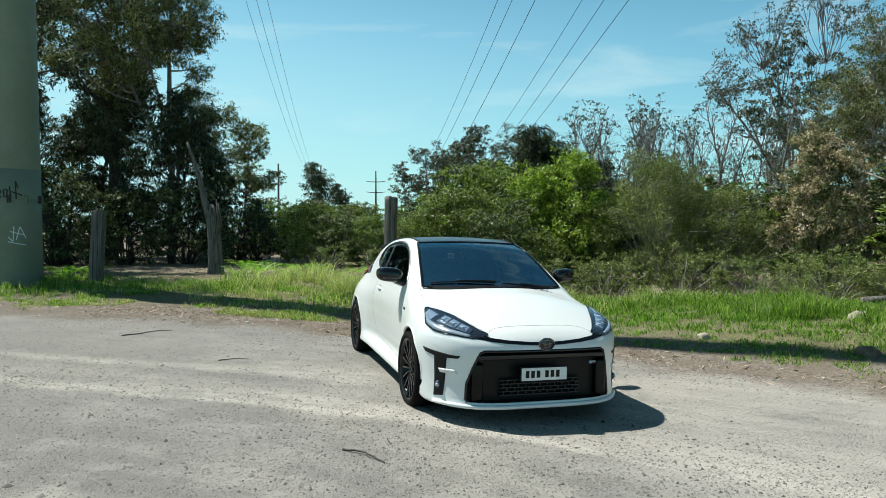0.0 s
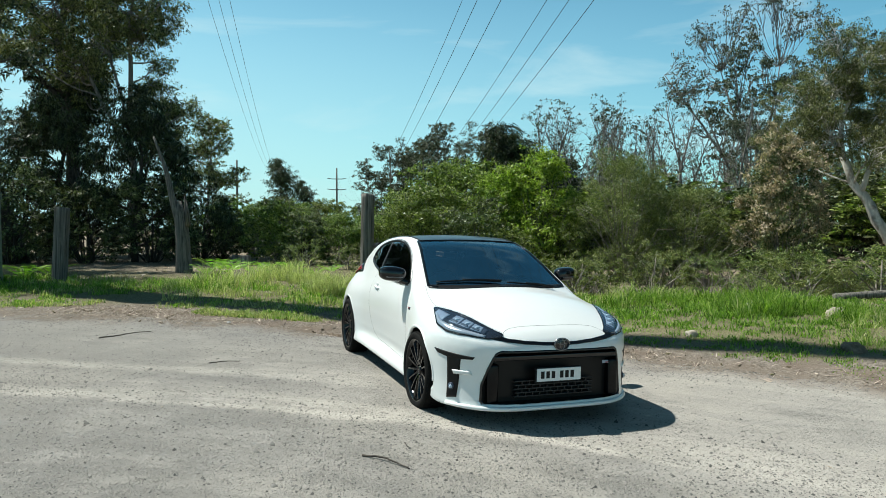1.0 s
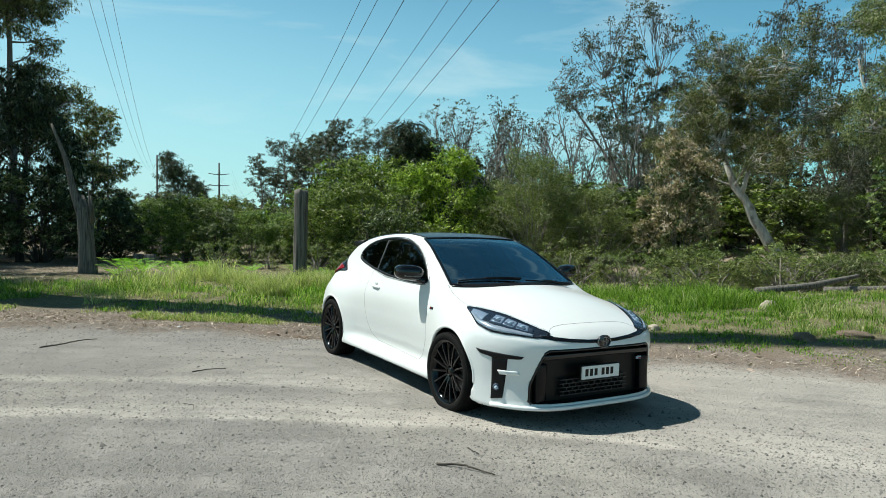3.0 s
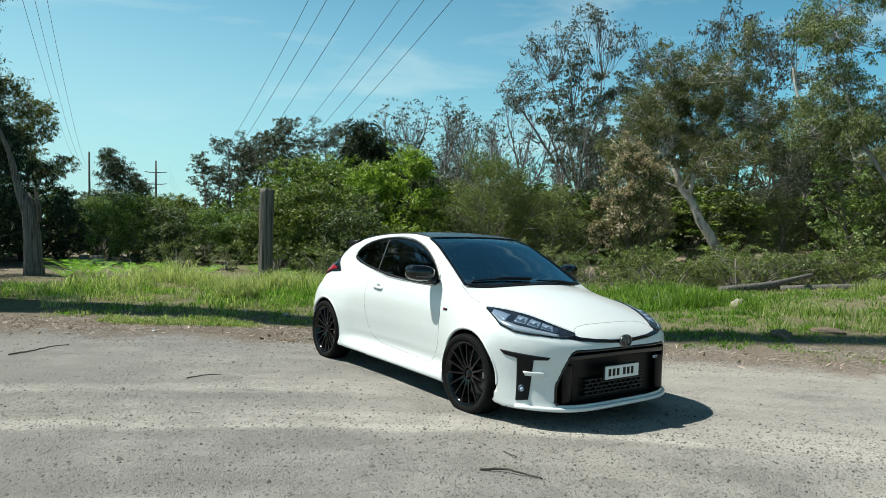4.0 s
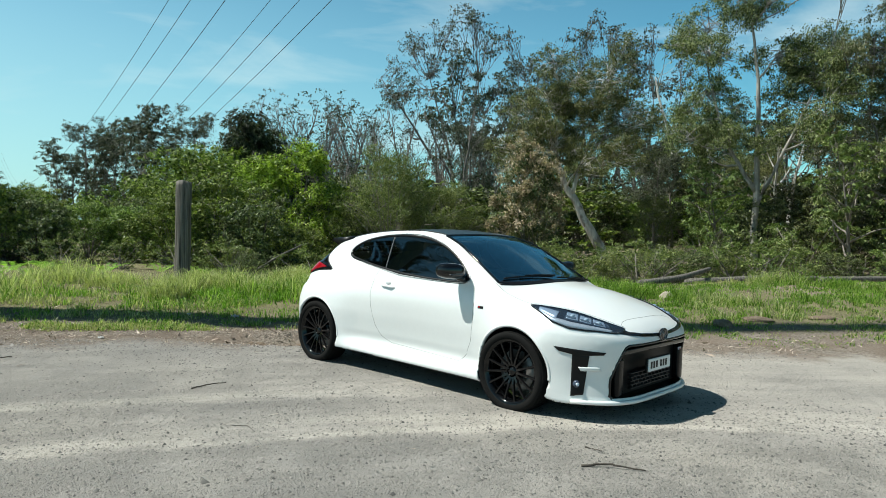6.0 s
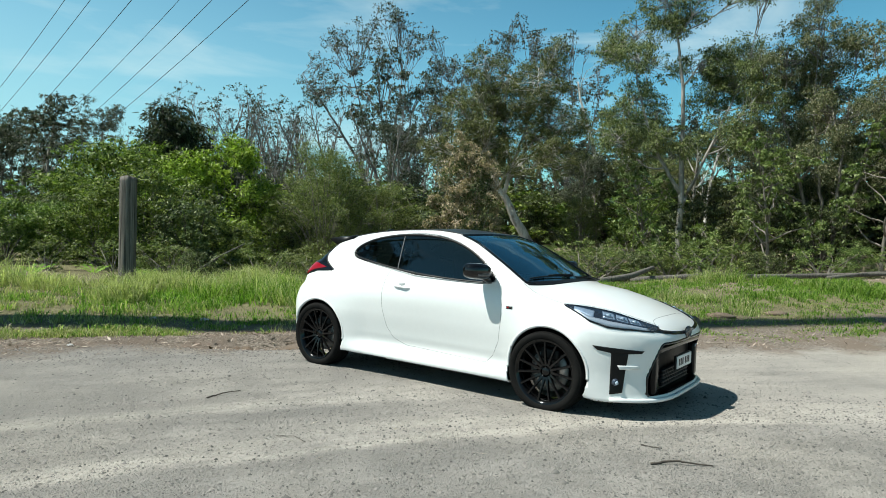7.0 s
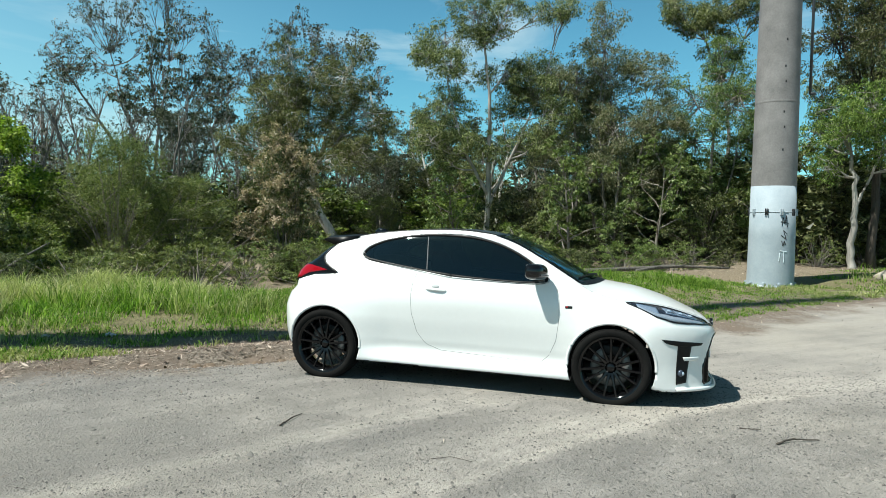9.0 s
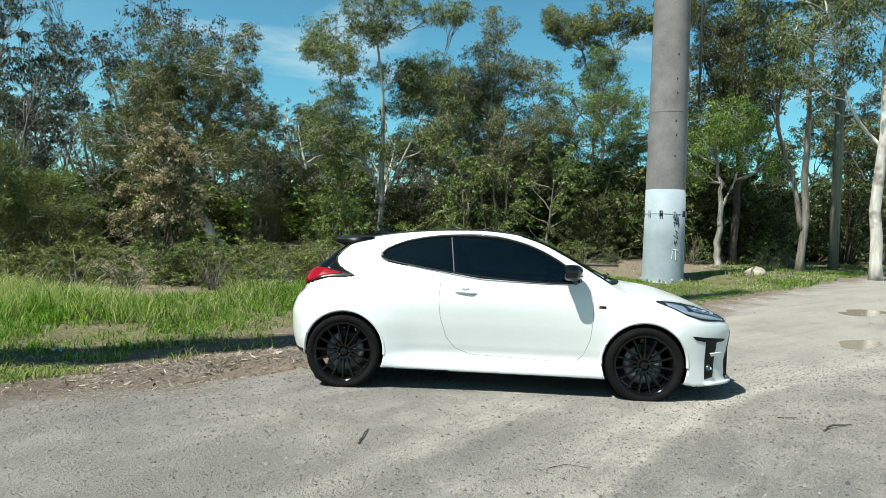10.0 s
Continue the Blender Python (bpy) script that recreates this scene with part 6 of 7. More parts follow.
def build_gums():
    """The gums that stand clear of the forest, each with its own trunk and crown."""
    stand(lobed_tree("gum_tree", "leaning white-trunked gum tree with dense olive crown", 97,
                     [([(0.1, 0, -0.4), (-1.55, 0.2, 2.9), (-2.9, 0.5, 5.0), (-3.2, 0.7, 7.0), (-2.6, 0.9, 9.0)], 0.34, 0.06), ([(-2.2, 0.35, 4.0), (-1.4, 0.6, 6.4), (-0.6, 0.4, 9.2)], 0.13, 0.03)],
                     [(-5.0, 6.6, 1.25), (-4.6, 8.2, 1.1), (-3.7, 8.9, 1.3), (-2.0, 10.3, 1.3), (-0.4, 9.9, 1.25), (0.7, 8.0, 1.4), (-3.2, 6.2, 1.1), (0.7, 6.0, 1.2), (-1.4, 7.8, 1.1), (-3.0, 10.0, 0.9)],
                     BARK_WHITE, EUC_LEAF, 125000, 0.088), 24.4, 26.3, -46.5)
    stand(lobed_tree("gum_tree", "tall " + LIMBED, 98, [([(0, 0, -0.2), (0.08, 0, 4.5), (0.0, 0, 8.0), (-0.4, 0.2, 11.3)], 0.17, 0.04), ([(0.03, 0, 3.0), (1.2, 0.3, 5.6), (2.4, 0.2, 8.6)], 0.09, 0.025), ([(0, 0, 3.6), (-1.3, -0.3, 5.8), (-2.1, 0, 9.6)], 0.09, 0.025)],
                     [(-2.3, 11.0, 1.0), (-0.8, 11.7, 1.0), (0.9, 11.6, 0.8), (2.8, 9.2, 1.05), (1.9, 8.2, 1.05), (0.7, 9.0, 0.9), (-1.5, 9.2, 1.05), (-2.1, 7.6, 1.1), (-0.8, 6.0, 0.9), (1.5, 6.1, 1.0), (-2.7, 5.9, 0.85), (2.9, 7.0, 0.85), (2.6, 12.0, 0.7)],
                     BARK_PALE, EUC_LEAF, 118000, 0.085), 22.8, 17.2, -68)
    stand(lobed_tree("gum_tree", "rounded " + LIMBED, 99, [([(k * 0.14, 0, -0.2), (k * 0.45, 0.2 * k, 3.0), (k * 0.9, 0.3 * k, 6.5)], 0.10, 0.03) for k in (-2, -0.7, 0.6, 1.8)],
                     [(-0.4, 9.3, 1.1), (1.2, 8.7, 1.05), (-1.7, 8.2, 1.1), (1.7, 6.9, 1.0), (-0.4, 7.2, 1.3), (-2.0, 6.3, 1.1), (0.1, 5.6, 1.2), (1.7, 5.3, 1.0), (-2.5, 4.6, 1.0), (-0.7, 4.1, 1.0), (0.9, 3.8, 0.9), (-3.0, 7.4, 0.8)],
                     BARK_GREY, EUC_WARM, 118000, 0.085), 24.9, 12.0, -78)
    stand(lobed_tree("gum_tree", "slender gum tree with a small flat-topped crown", 100, [([(0, 0, -0.2), (0.5, 0, 5.0), (0.25, 0, 8.4), (-0.9, 0, 11.6)], 0.16, 0.05), ([(0.2, 0, 8.6), (0.7, 0, 10.6), (1.2, 0, 12.2)], 0.07, 0.03)],
                     [(-1.4, 12.8, 0.9), (0.6, 13.2, 1.0), (1.7, 12.4, 0.8), (-2.5, 13.2, 0.7), (-0.4, 10.6, 0.8), (-0.4, 12.3, 0.7)], BARK_GREY, EUC_LEAF, 36000, 0.11), 33.0, 8.3, -86)
    stand(lobed_tree("gum_tree", "dense mid-green young gum tree", 101, [([(0, 0, -0.2), (0.2, 0, 3.0), (0.4, 0, 7.6)], 0.13, 0.03), ([(0.05, 0, 1.0), (-0.8, 0.2, 3.4), (-0.9, 0.3, 6.0)], 0.08, 0.02), ([(0.05, 0, 0.8), (1.0, 0.2, 3.0), (1.4, 0, 5.6)], 0.08, 0.02)],
                     [(0.6, 8.4, 1.1), (-0.7, 7.2, 1.2), (1.3, 6.9, 1.2), (-0.4, 5.3, 1.4), (1.3, 4.7, 1.3), (-1.0, 3.6, 1.2), (0.7, 2.6, 1.3), (-1.3, 1.7, 1.0), (1.5, 1.3, 1.0)], BARK_GREY, YOUNG_LEAF, 90000, 0.088, narrow=0.42), 27.2, 8.3, -85)
    stand(lobed_tree("gum_tree", "small pale-trunked tree with yellow-green flat crown", 102, [([(0, 0, -0.2), (0.1, 0, 2.4), (-0.1, 0, 4.2)], 0.15, 0.06), ([(0.05, 0, 2.2), (0.7, 0, 3.8), (1.0, 0, 5.0)], 0.06, 0.02)],
                     [(-0.7, 5.7, 0.85), (0.5, 5.8, 0.85), (1.2, 5.2, 0.65), (-0.2, 4.8, 0.8), (-1.4, 5.0, 0.75), (1.0, 4.2, 0.6)], BARK_PALE, SHRUB_LEAF, 30000, 0.085), 22.9, 2.7, -96)
    stand(lobed_tree("gum_tree", "tall dark gum tree with hanging leaf clumps", 103, [([(0, 0, -0.2), (0.1, 0, 5.0), (0.0, 0, 9.0), (0.2, 0, 12.5)], 0.17, 0.06), ([(0.1, 0, 5.4), (-1.2, 0.3, 8.0), (-1.6, 0.2, 10.6)], 0.09, 0.03)],
                     [(-1.5, 10.8, 1.1), (-0.5, 9.4, 1.2), (-1.4, 8.1, 1.1), (1.0, 11.0, 1.1), (2.0, 11.4, 1.0), (0.6, 12.6, 1.2), (-1.6, 12.3, 1.2), (-0.6, 7.0, 1.0), (1.1, 8.0, 0.8)], BARK_DARK, OLIVE_LEAF, 80000, 0.09), 23.65, 2.0, -97)
    stand(lobed_tree("gum_tree", "crooked brown-trunked gum tree with thin crown", 104, [([(0, 0, -0.2), (0.1, 0, 3.0), (0.05, 0, 6.5), (0.2, 0, 11.0)], 0.15, 0.05), ([(0.0, 0, 1.6), (-0.3, 0.3, 3.6), (-1.0, 0.3, 5.2), (-0.7, 0.2, 7.5), (-1.4, 0.2, 9.4)], 0.10, 0.03)],
                     [(-1.6, 9.2, 0.7), (-0.9, 8.0, 0.55), (0.5, 9.0, 0.7), (1.1, 7.6, 0.6), (0.1, 10.6, 0.8), (-1.5, 6.8, 0.5), (-0.4, 11.3, 0.8), (0.9, 10.4, 0.7)], BARK_GREY, EUC_LEAF, 20000, 0.095), 20.8, 0.14, -102)
    stand(lobed_tree("gum_tree", "white-trunked gum tree beside the gravel road", 105, [([(0, 0, -0.2), (-0.08, 0, 3.0), (0.06, 0, 6.0), (-0.1, 0, 12.0)], 0.19, 0.08), ([(0.0, 0, 4.2), (-0.9, 0, 5.4), (-1.2, 0, 7.0)], 0.06, 0.02)],
                     [(-1.4, 7.4, 0.8), (-1.7, 8.6, 0.8), (0.9, 8.8, 0.9), (-0.4, 10.4, 1.0), (1.2, 10.6, 1.0), (-2.0, 6.4, 0.6), (1.6, 6.8, 0.8)], BARK_WHITE, EUC_LEAF, 24000, 0.095), 18.31, -1.53, -107)
    # the shaded stand beyond the green pole
    stand(lobed_tree("gum_tree", "tall backlit gum tree with airy dark crown", 106, [([(0, 0, -0.2), (0.1, 0, 4.5), (0.0, 0, 8.0), (0.2, 0, 12.0)], 0.16, 0.05), ([(0.05, 0, 4.0), (-1.4, 0.3, 7.2), (-2.8, 0.2, 10.4)], 0.10, 0.03), ([(0.05, 0, 5.0), (-0.7, -0.3, 8.2), (-1.3, 0, 10.8)], 0.08, 0.02)],
                     [(0.5, 10.9, 0.95), (0.0, 9.3, 1.0), (-1.3, 10.6, 1.0), (-0.8, 8.2, 1.0), (0.8, 9.5, 0.8), (-2.6, 9.6, 0.95), (-3.0, 11.1, 0.9), (-2.0, 7.5, 1.0), (0.2, 12.1, 1.0), (-3.8, 8.5, 0.9), (1.3, 7.6, 0.55), (1.2, 6.8, 0.5), (1.6, 6.0, 0.55)],
                     BARK_GREY, EUC_LEAF, 78000, 0.09), -9.3, 28.5, 18)
    stand(lobed_tree("gum_tree", "light airy gum tree at the edge of the dark stand", 108, [([(0, 0, -0.2), (-0.1, 0, 3.0), (0.3, 0, 6.8)], 0.12, 0.03)],
                     [(0.0, 7.1, 0.75), (0.7, 6.2, 0.7), (-0.9, 7.5, 0.6), (0.2, 5.0, 0.75), (1.0, 4.0, 0.7), (-1.2, 5.8, 0.7), (-0.8, 4.2, 0.8)], BARK_GREY, EUC_LEAF, 22000, 0.11, tuft=0.36), -8.88, 41.05, 12)
    # the far open-crowned giants, and lower ones between them
    for k, (x, y, reach, half, n, turn) in enumerate(((46.0, 71.0, 27.5, 30, 46, -34.6), (57.0, 58.0, 27.0, 17, 24, -47.0), (51.0, 60.7, 20.0, 22, 22, -41.7), (33.4, 51.2, 16.5, 22, 24, -40.6), (58.0, 52.0, 22.0, 18, 20, -50.0))):
        stems = [([(0, 0, -0.5), (0.10 * reach * s, 0.4 * s, 0.36 * reach), (0.30 * half / 30 * reach * s, 0.8 * s, 0.72 * reach)], 0.011 * reach, 0.05) for s in (-1.25, -0.5, 0.25, 1.0)]
        stand(lobed_tree("gum_tree", "very tall slender gum tree with airy tufted crown", 120 + k, stems, fan(130 + k, n, reach, half), BARK_ASH, EUC_GREY, 330 * n, 0.25, 0.6, depth=reach * 0.12, limb_r=0.09, flat=0.6, extra=2, plump=1.0), x, y, turn)


build_gums()

# ---- poles, posts and lines ----
POLE_GREY = surface("weathering_steel_grey", (0.135, 0.128, 0.127), (0.245, 0.233, 0.23), 0.85, 0.0, 1.3, 22.0, 0.1, 0.01)
POLE_PAINT = surface("pale_blue_paint", (0.27, 0.32, 0.362), (0.36, 0.41, 0.448), 0.8, 0.0, 2.0, 30.0, 0.08, 0.005)
POLE_OLD = surface("faded_green_paint", (0.15, 0.178, 0.118), (0.205, 0.235, 0.165), 0.65, 0.0, 1.0, 20.0, 0.08, 0.005)
DARK_MARK = plain("dark_paint_mark", (0.012, 0.012, 0.014), 0.6)
PALE_MARK = plain("pale_paint_mark", (0.62, 0.70, 0.74), 0.6)
WIRE = plain("grey_cable", (0.05, 0.055, 0.06), 0.5, 0.4)
FAR_WOOD = plain("far_pole_timber", (0.06, 0.055, 0.05), 0.8)


def turned(profile, seg=48):
    """Turn (radius, z) points about the z axis."""
    V, F = lathe(profile, seg, False)
    V = np.stack([V[:, 0], -V[:, 2], V[:, 1]], -1)
    return V, F


def on_pole(r, ang, z, out=0.004):
    return np.array([(r + out) * math.cos(ang), (r + out) * math.sin(ang), z])


def build_steel_pole(name, x, y, r, height, mats, label, lean=(0.0, 0.0), face=0.0, steps=6):
    root = thing(name, pose(x, y, float(ground_z(x, y)) - 0.05, lean[0], lean[1], 0), label, "power pole")
    rr = lambda z: r - 0.0095 * z
    V, F = turned([(rr(2.75), 2.75)] + [(rr(z), z) for z in np.linspace(2.76, height, 14)] + [(0.0, height)])
    link("shaft", mesh_np("shaft", V, F), mats[0], root)
    V, F = turned([(rr(0) + 0.002, 0.0), (rr(1.4) + 0.002, 1.4), (rr(2.75) + 0.002, 2.75), (0.0, 2.752)])
    base = link("painted_base", mesh_np("painted_base", V, F), mats[1], root)
    V, F = turned([(rr(0) + 0.06, -0.3), (rr(0) + 0.06, 0.06), (rr(0), 0.09)])
    link("footing", mesh_np("footing", V, F), mats[1], root)
    # bracket bolts in a ring at head height, step lugs further up
    for k in range(10):
        a = face + k * 2 * math.pi / 10
        bm = bmesh.new()
        box_bm(bm, (-0.02, -0.040, -0.09), (0.04, -0.012, 0.09), 0.008)
        box_bm(bm, (-0.02, 0.012, -0.09), (0.04, 0.040, 0.09), 0.008)
        box_bm(bm, (-0.02, -0.040, -0.015), (0.03, 0.040, 0.015), 0.005)
        ob = part("bracket_lug", bm, mats[1] if k % 2 else DARK_MARK, root)
        ob.matrix_basis = Matrix.Translation(on_pole(rr(2.05), a, 2.05)) @ pose(0, 0, 0, 0, 0, math.degrees(a))
        bm = bmesh.new()
        box_bm(bm, (-0.02, -0.035, -0.05), (0.05, 0.035, 0.05), 0.01)
        ob = part("bracket_lug", bm, mats[1], root)
        ob.matrix_basis = Matrix.Translation(on_pole(rr(0.12), a, 0.12)) @ pose(0, 0, 0, 0, 0, math.degrees(a))
    for k in range(steps):
        a = face + (0.62 if k % 2 else 0.58)
        bm = bmesh.new()
        box_bm(bm, (-0.02, -0.016, -0.03), (0.008, 0.016, 0.03), 0.006)
        ob = part("step_socket", bm, DARK_MARK, root)
        z = 3.4 + (0.3, 0.9, 1.3, 2.1, 2.5, 3.2)[k]
        ob.matrix_basis = Matrix.Translation(on_pole(rr(z), a, z, 0.0)) @ pose(0, 0, 0, 0, 0, math.degrees(a))
    V, F = turned([(rr(2.05) + 0.001, 2.03), (rr(2.05) + 0.010, 2.035), (rr(2.05) + 0.010, 2.06), (rr(2.05) + 0.001, 2.065)])
    link("strap", mesh_np("strap", V, F), mats[1], root)
    V, F = turned([(rr(5.0) + 0.004, 4.97), (rr(5.0) + 0.006, 4.98), (rr(5.0) + 0.006, 5.02), (rr(5.0) + 0.004, 5.03)])
    link("weld_band", mesh_np("weld_band", V, F), mats[0], root)
    return root, rr


def scrawl(root, rr, strokes, a0, z0, size, width, material, name="paint_scrawl"):
    paths = []
    for st in strokes:
        pts = resample(st, 24)
        paths.append(([on_pole(rr(z0 + q[1] * size), a0 - q[0] * size / rr(z0), z0 + q[1] * size, 0.003) for q in pts], np.full(24, width)))
    return link(name, tube_mesh(name, paths, 5), material, root)


right_pole, rr_right = build_steel_pole("steel_power_pole", 14.95, 5.0, 0.59, 34, (POLE_GREY, POLE_PAINT), "thick grey steel power pole with pale blue painted base", face=math.radians(168))
for sgn, dz in ((-1, 26.0), (1, 26.0), (-1, 29.0), (1, 29.0), (-1, 32.0), (1, 32.0)):
    bm = bmesh.new()
    box_bm(bm, (min(0, sgn * 3.0), -0.08, dz - 0.1), (max(0, sgn * 3.0), 0.08, dz + 0.1), 0.02)
    part("cross_arm", bm, POLE_GREY, right_pole)
# a thin conduit hangs beside the shaft from a bracket high up
link("conduit", tube_mesh("conduit", [([(-0.63, -0.78, 5.1), (-0.63, -0.78, 8.0), (-0.63, -0.78, 12.0)], [0.035, 0.035, 0.035]), ([(-0.40, -0.50, 12.0), (-0.66, -0.82, 12.0)], [0.05, 0.05]),
     ([(-0.63, -0.78, 5.1), (-0.55, -0.90, 5.1)], [0.045, 0.045])], 8), WIRE, right_pole, "thin dark hanging conduit")
F1 = math.radians(221)
scrawl(right_pole, rr_right, [[(0, 0), (0.1, 0.9), (0.2, 0.2), (0.35, 0.8), (0.4, 0.1)], [(0.0, -0.5), (0.3, -0.2), (0.05, -0.9), (0.45, -0.6)], [(0.1, -1.3), (0.2, -1.0), (0.3, -1.4), (0.4, -1.0)], [(-0.1, 0.3), (0.5, 0.4)]], F1, 1.65, 0.36, 0.010, DARK_MARK)
scrawl(right_pole, rr_right, [[(0, 0), (0.5, 0.05)], [(0.25, 0), (0.2, -0.8)], [(0.5, -0.1), (0.55, -0.7)]], F1, 1.0, 0.36, 0.012, PALE_MARK)

left_pole, rr_left = build_steel_pole("steel_power_pole", -9.05, 16.6, 0.60, 40, (POLE_OLD, POLE_OLD), "thick faded green steel power pole with painted scrawls", face=math.radians(-70), steps=0)
F2 = math.radians(-52)
scrawl(left_pole, rr_left, [[(0.0, 0.6), (0.12, 1.0), (0.1, 0.0)], [(-0.2, 0.2), (0.3, 0.4)], [(0.35, 0.1), (0.4, 0.7)], [(0.55, 0.1), (0.5, 0.5), (0.7, 0.5), (0.68, 0.1), (0.55, 0.1)], [(0.95, 0.5), (0.8, 0.4), (0.95, 0.2), (0.8, 0.05)], [(1.1, 0.8), (1.12, 0.05)], [(1.0, 0.5), (1.3, 0.55)]], F2, 2.05, 0.42, 0.014, DARK_MARK)
scrawl(left_pole, rr_left, [[(0, 0.2), (0.3, 0.9), (0.5, 0.1)], [(0.1, 0.4), (0.8, 0.6)], [(0.6, 0.9), (0.65, 0.0), (0.9, 0.3)], [(0.0, -0.2), (0.9, 0.0)]], math.radians(-38), 1.05, 0.40, 0.012, PALE_MARK)


def build_post(x, y, h, r, lean, seed, label):
    rng = np.random.RandomState(seed)
    seg, rings = 28, 26
    V = []
    for i in range(rings):
        z = h * i / (rings - 1)
        for j in range(seg):
            a = 2 * math.pi * j / seg
            groove = 0.05 * math.sin(a * 7 + 2.0 * math.sin(z * 2.2 + seed)) + 0.04 * math.sin(a * 13 + z * 3)
            split = -0.16 * math.exp(-((a - 4.4 - 0.15 * math.sin(z * 3)) / 0.10) ** 2)
            V.append((r * (1 + groove * 0.6 + split) * math.cos(a), r * (1 + groove * 0.6 + split) * math.sin(a), z + (0.02 * math.sin(a * 2) if i == rings - 1 else 0)))
    F = [(i * seg + j, i * seg + (j + 1) % seg, (i + 1) * seg + (j + 1) % seg, (i + 1) * seg + j) for i in range(rings - 1) for j in range(seg)]
    V.append((0, 0, h - 0.02))
    F += [(len(V) - 1, (rings - 1) * seg + j, (rings - 1) * seg + (j + 1) % seg) for j in range(seg)]
    me = bpy.data.meshes.new("timber_post")
    me.from_pydata(V, [], F)
    me.polygons.foreach_set("use_smooth", np.full(len(F), True))
    ob = link("timber_post", me, POST_WOOD)
    ob.matrix_basis = pose(x, y, float(ground_z(x, y)) - 0.1, lean[0], lean[1], 20 * seed)
    return tagged(ob, label, "post", "timber posts")


build_post(-0.065, 16.0, 2.25, 0.155, (0.0, 1.2), 1, "grey weathered round timber post with deep cracks")
build_post(-7.15, 16.55, 1.82, 0.16, (0.0, 3.0), 2, "short weathered round timber post leaning slightly in grass")


def build_stump():
    """A broken dead trunk: thick torn butt and a long curved spike."""
    root = thing("broken_trunk", pose(-5.1, 19.6, float(ground_z(-5.1, 19.6)) - 0.1), "grey broken dead trunk with a long splintered spike", "dead tree")
    rng = np.random.RandomState(3)
    paths = [(resample([(0, 0, 0), (-0.03, 0, 1.0), (-0.10, 0, 1.9), (-0.14, 0, 2.1)], 10), np.interp(np.arange(10), [0, 2, 7, 9], [0.25, 0.21, 0.17, 0.06])),
             (resample([(-0.08, 0, 1.4), (-0.28, 0, 2.1), (-0.46, 0, 3.0), (-0.78, 0, 3.9)], 10), np.linspace(0.12, 0.025, 10))]
    link("trunk", tube_mesh("trunk", paths[:1], 11), POST_WOOD, root)
    link("spike", tube_mesh("spike", paths[1:], 9), POST_WOOD, root)
    for k in range(9):
        a = rng.uniform(0, 6.28)
        c = np.array([0.13 * math.cos(a), 0.13 * math.sin(a), 1.4])
        link("splinter", tube_mesh("splinter", [([c, c + (-0.02, 0, 0.4), c + (-0.05, 0, rng.uniform(0.5, 0.9))], [0.06, 0.04, 0.006])], 6), POST_WOOD, root)


build_stump()


def wire(points, name="power_line", r=0.022):
    me = tube_mesh(name, [(np.array(points), np.full(len(points), r))], 5)
    return tagged(link(name, me, WIRE), "long sagging overhead power cable", "cable", "overhead lines")


def sag(p0, mid_y, mid_z, p1, n=60):
    ys = np.linspace(p0[1], p1[1], n)
    co = np.polyfit([p0[1], mid_y, p1[1]], [p0[2], mid_z, p1[2]], 2)
    return [(p0[0] + (p1[0] - p0[0]) * (y - p0[1]) / (p1[1] - p0[1]), y, float(np.polyval(co, y))) for y in ys]


for side, heights in ((3.0, ((26, 16.0, 22.5), (29, 18.4, 25.5), (32, 21.0, 28.5))), (-3.0, ((26, 16.3, 22.5), (29, 19.7, 25.5), (32, 22.4, 28.5)))):
    for z0, zm, z1 in heights:
        wire(sag((14.7 + side, 5.0, z0 - 0.1), 44, zm, (-5.2 + side * 0.9, 325, z1)))
for dx, z0 in ((-1.1, 31.0), (-0.1, 31.5), (0.9, 32.0)):
    wire(sag((-9.3 + dx, 16.7, z0), 68, 24.8, (-34 + dx * 1.5, 323, 27.0)))


def build_far_pole(x, y, h, arms):
    root = thing("transmission_pole", pose(x, y, 0), "distant dark timber transmission pole" + (" with cross-arms" if arms else ""), "power pole", "distant poles")
    link("shaft", tube_mesh("shaft", [([(0, 0, -0.5), (0, 0, h * 0.5), (0, 0, h)], [0.55, 0.45, 0.34])], 10), FAR_WOOD, root)
    for z in arms:
        link("cross_arm", tube_mesh("cross_arm", [([(-4.6, 0, z + 0.35), (-2.2, 0, z), (0, 0, z), (2.2, 0, z), (4.6, 0, z + 0.35)], [0.16, 0.2, 0.24, 0.2, 0.16])], 6), FAR_WOOD, root)


build_far_pole(-7.9, 325, 30.5, (25.2, 20.0))
build_far_pole(-34.2, 323, 33.0, ())
build_far_pole(-50.0, 297, 31.0, ())
build_far_pole(8.0, 560, 24.0, (22.0, 18.0))

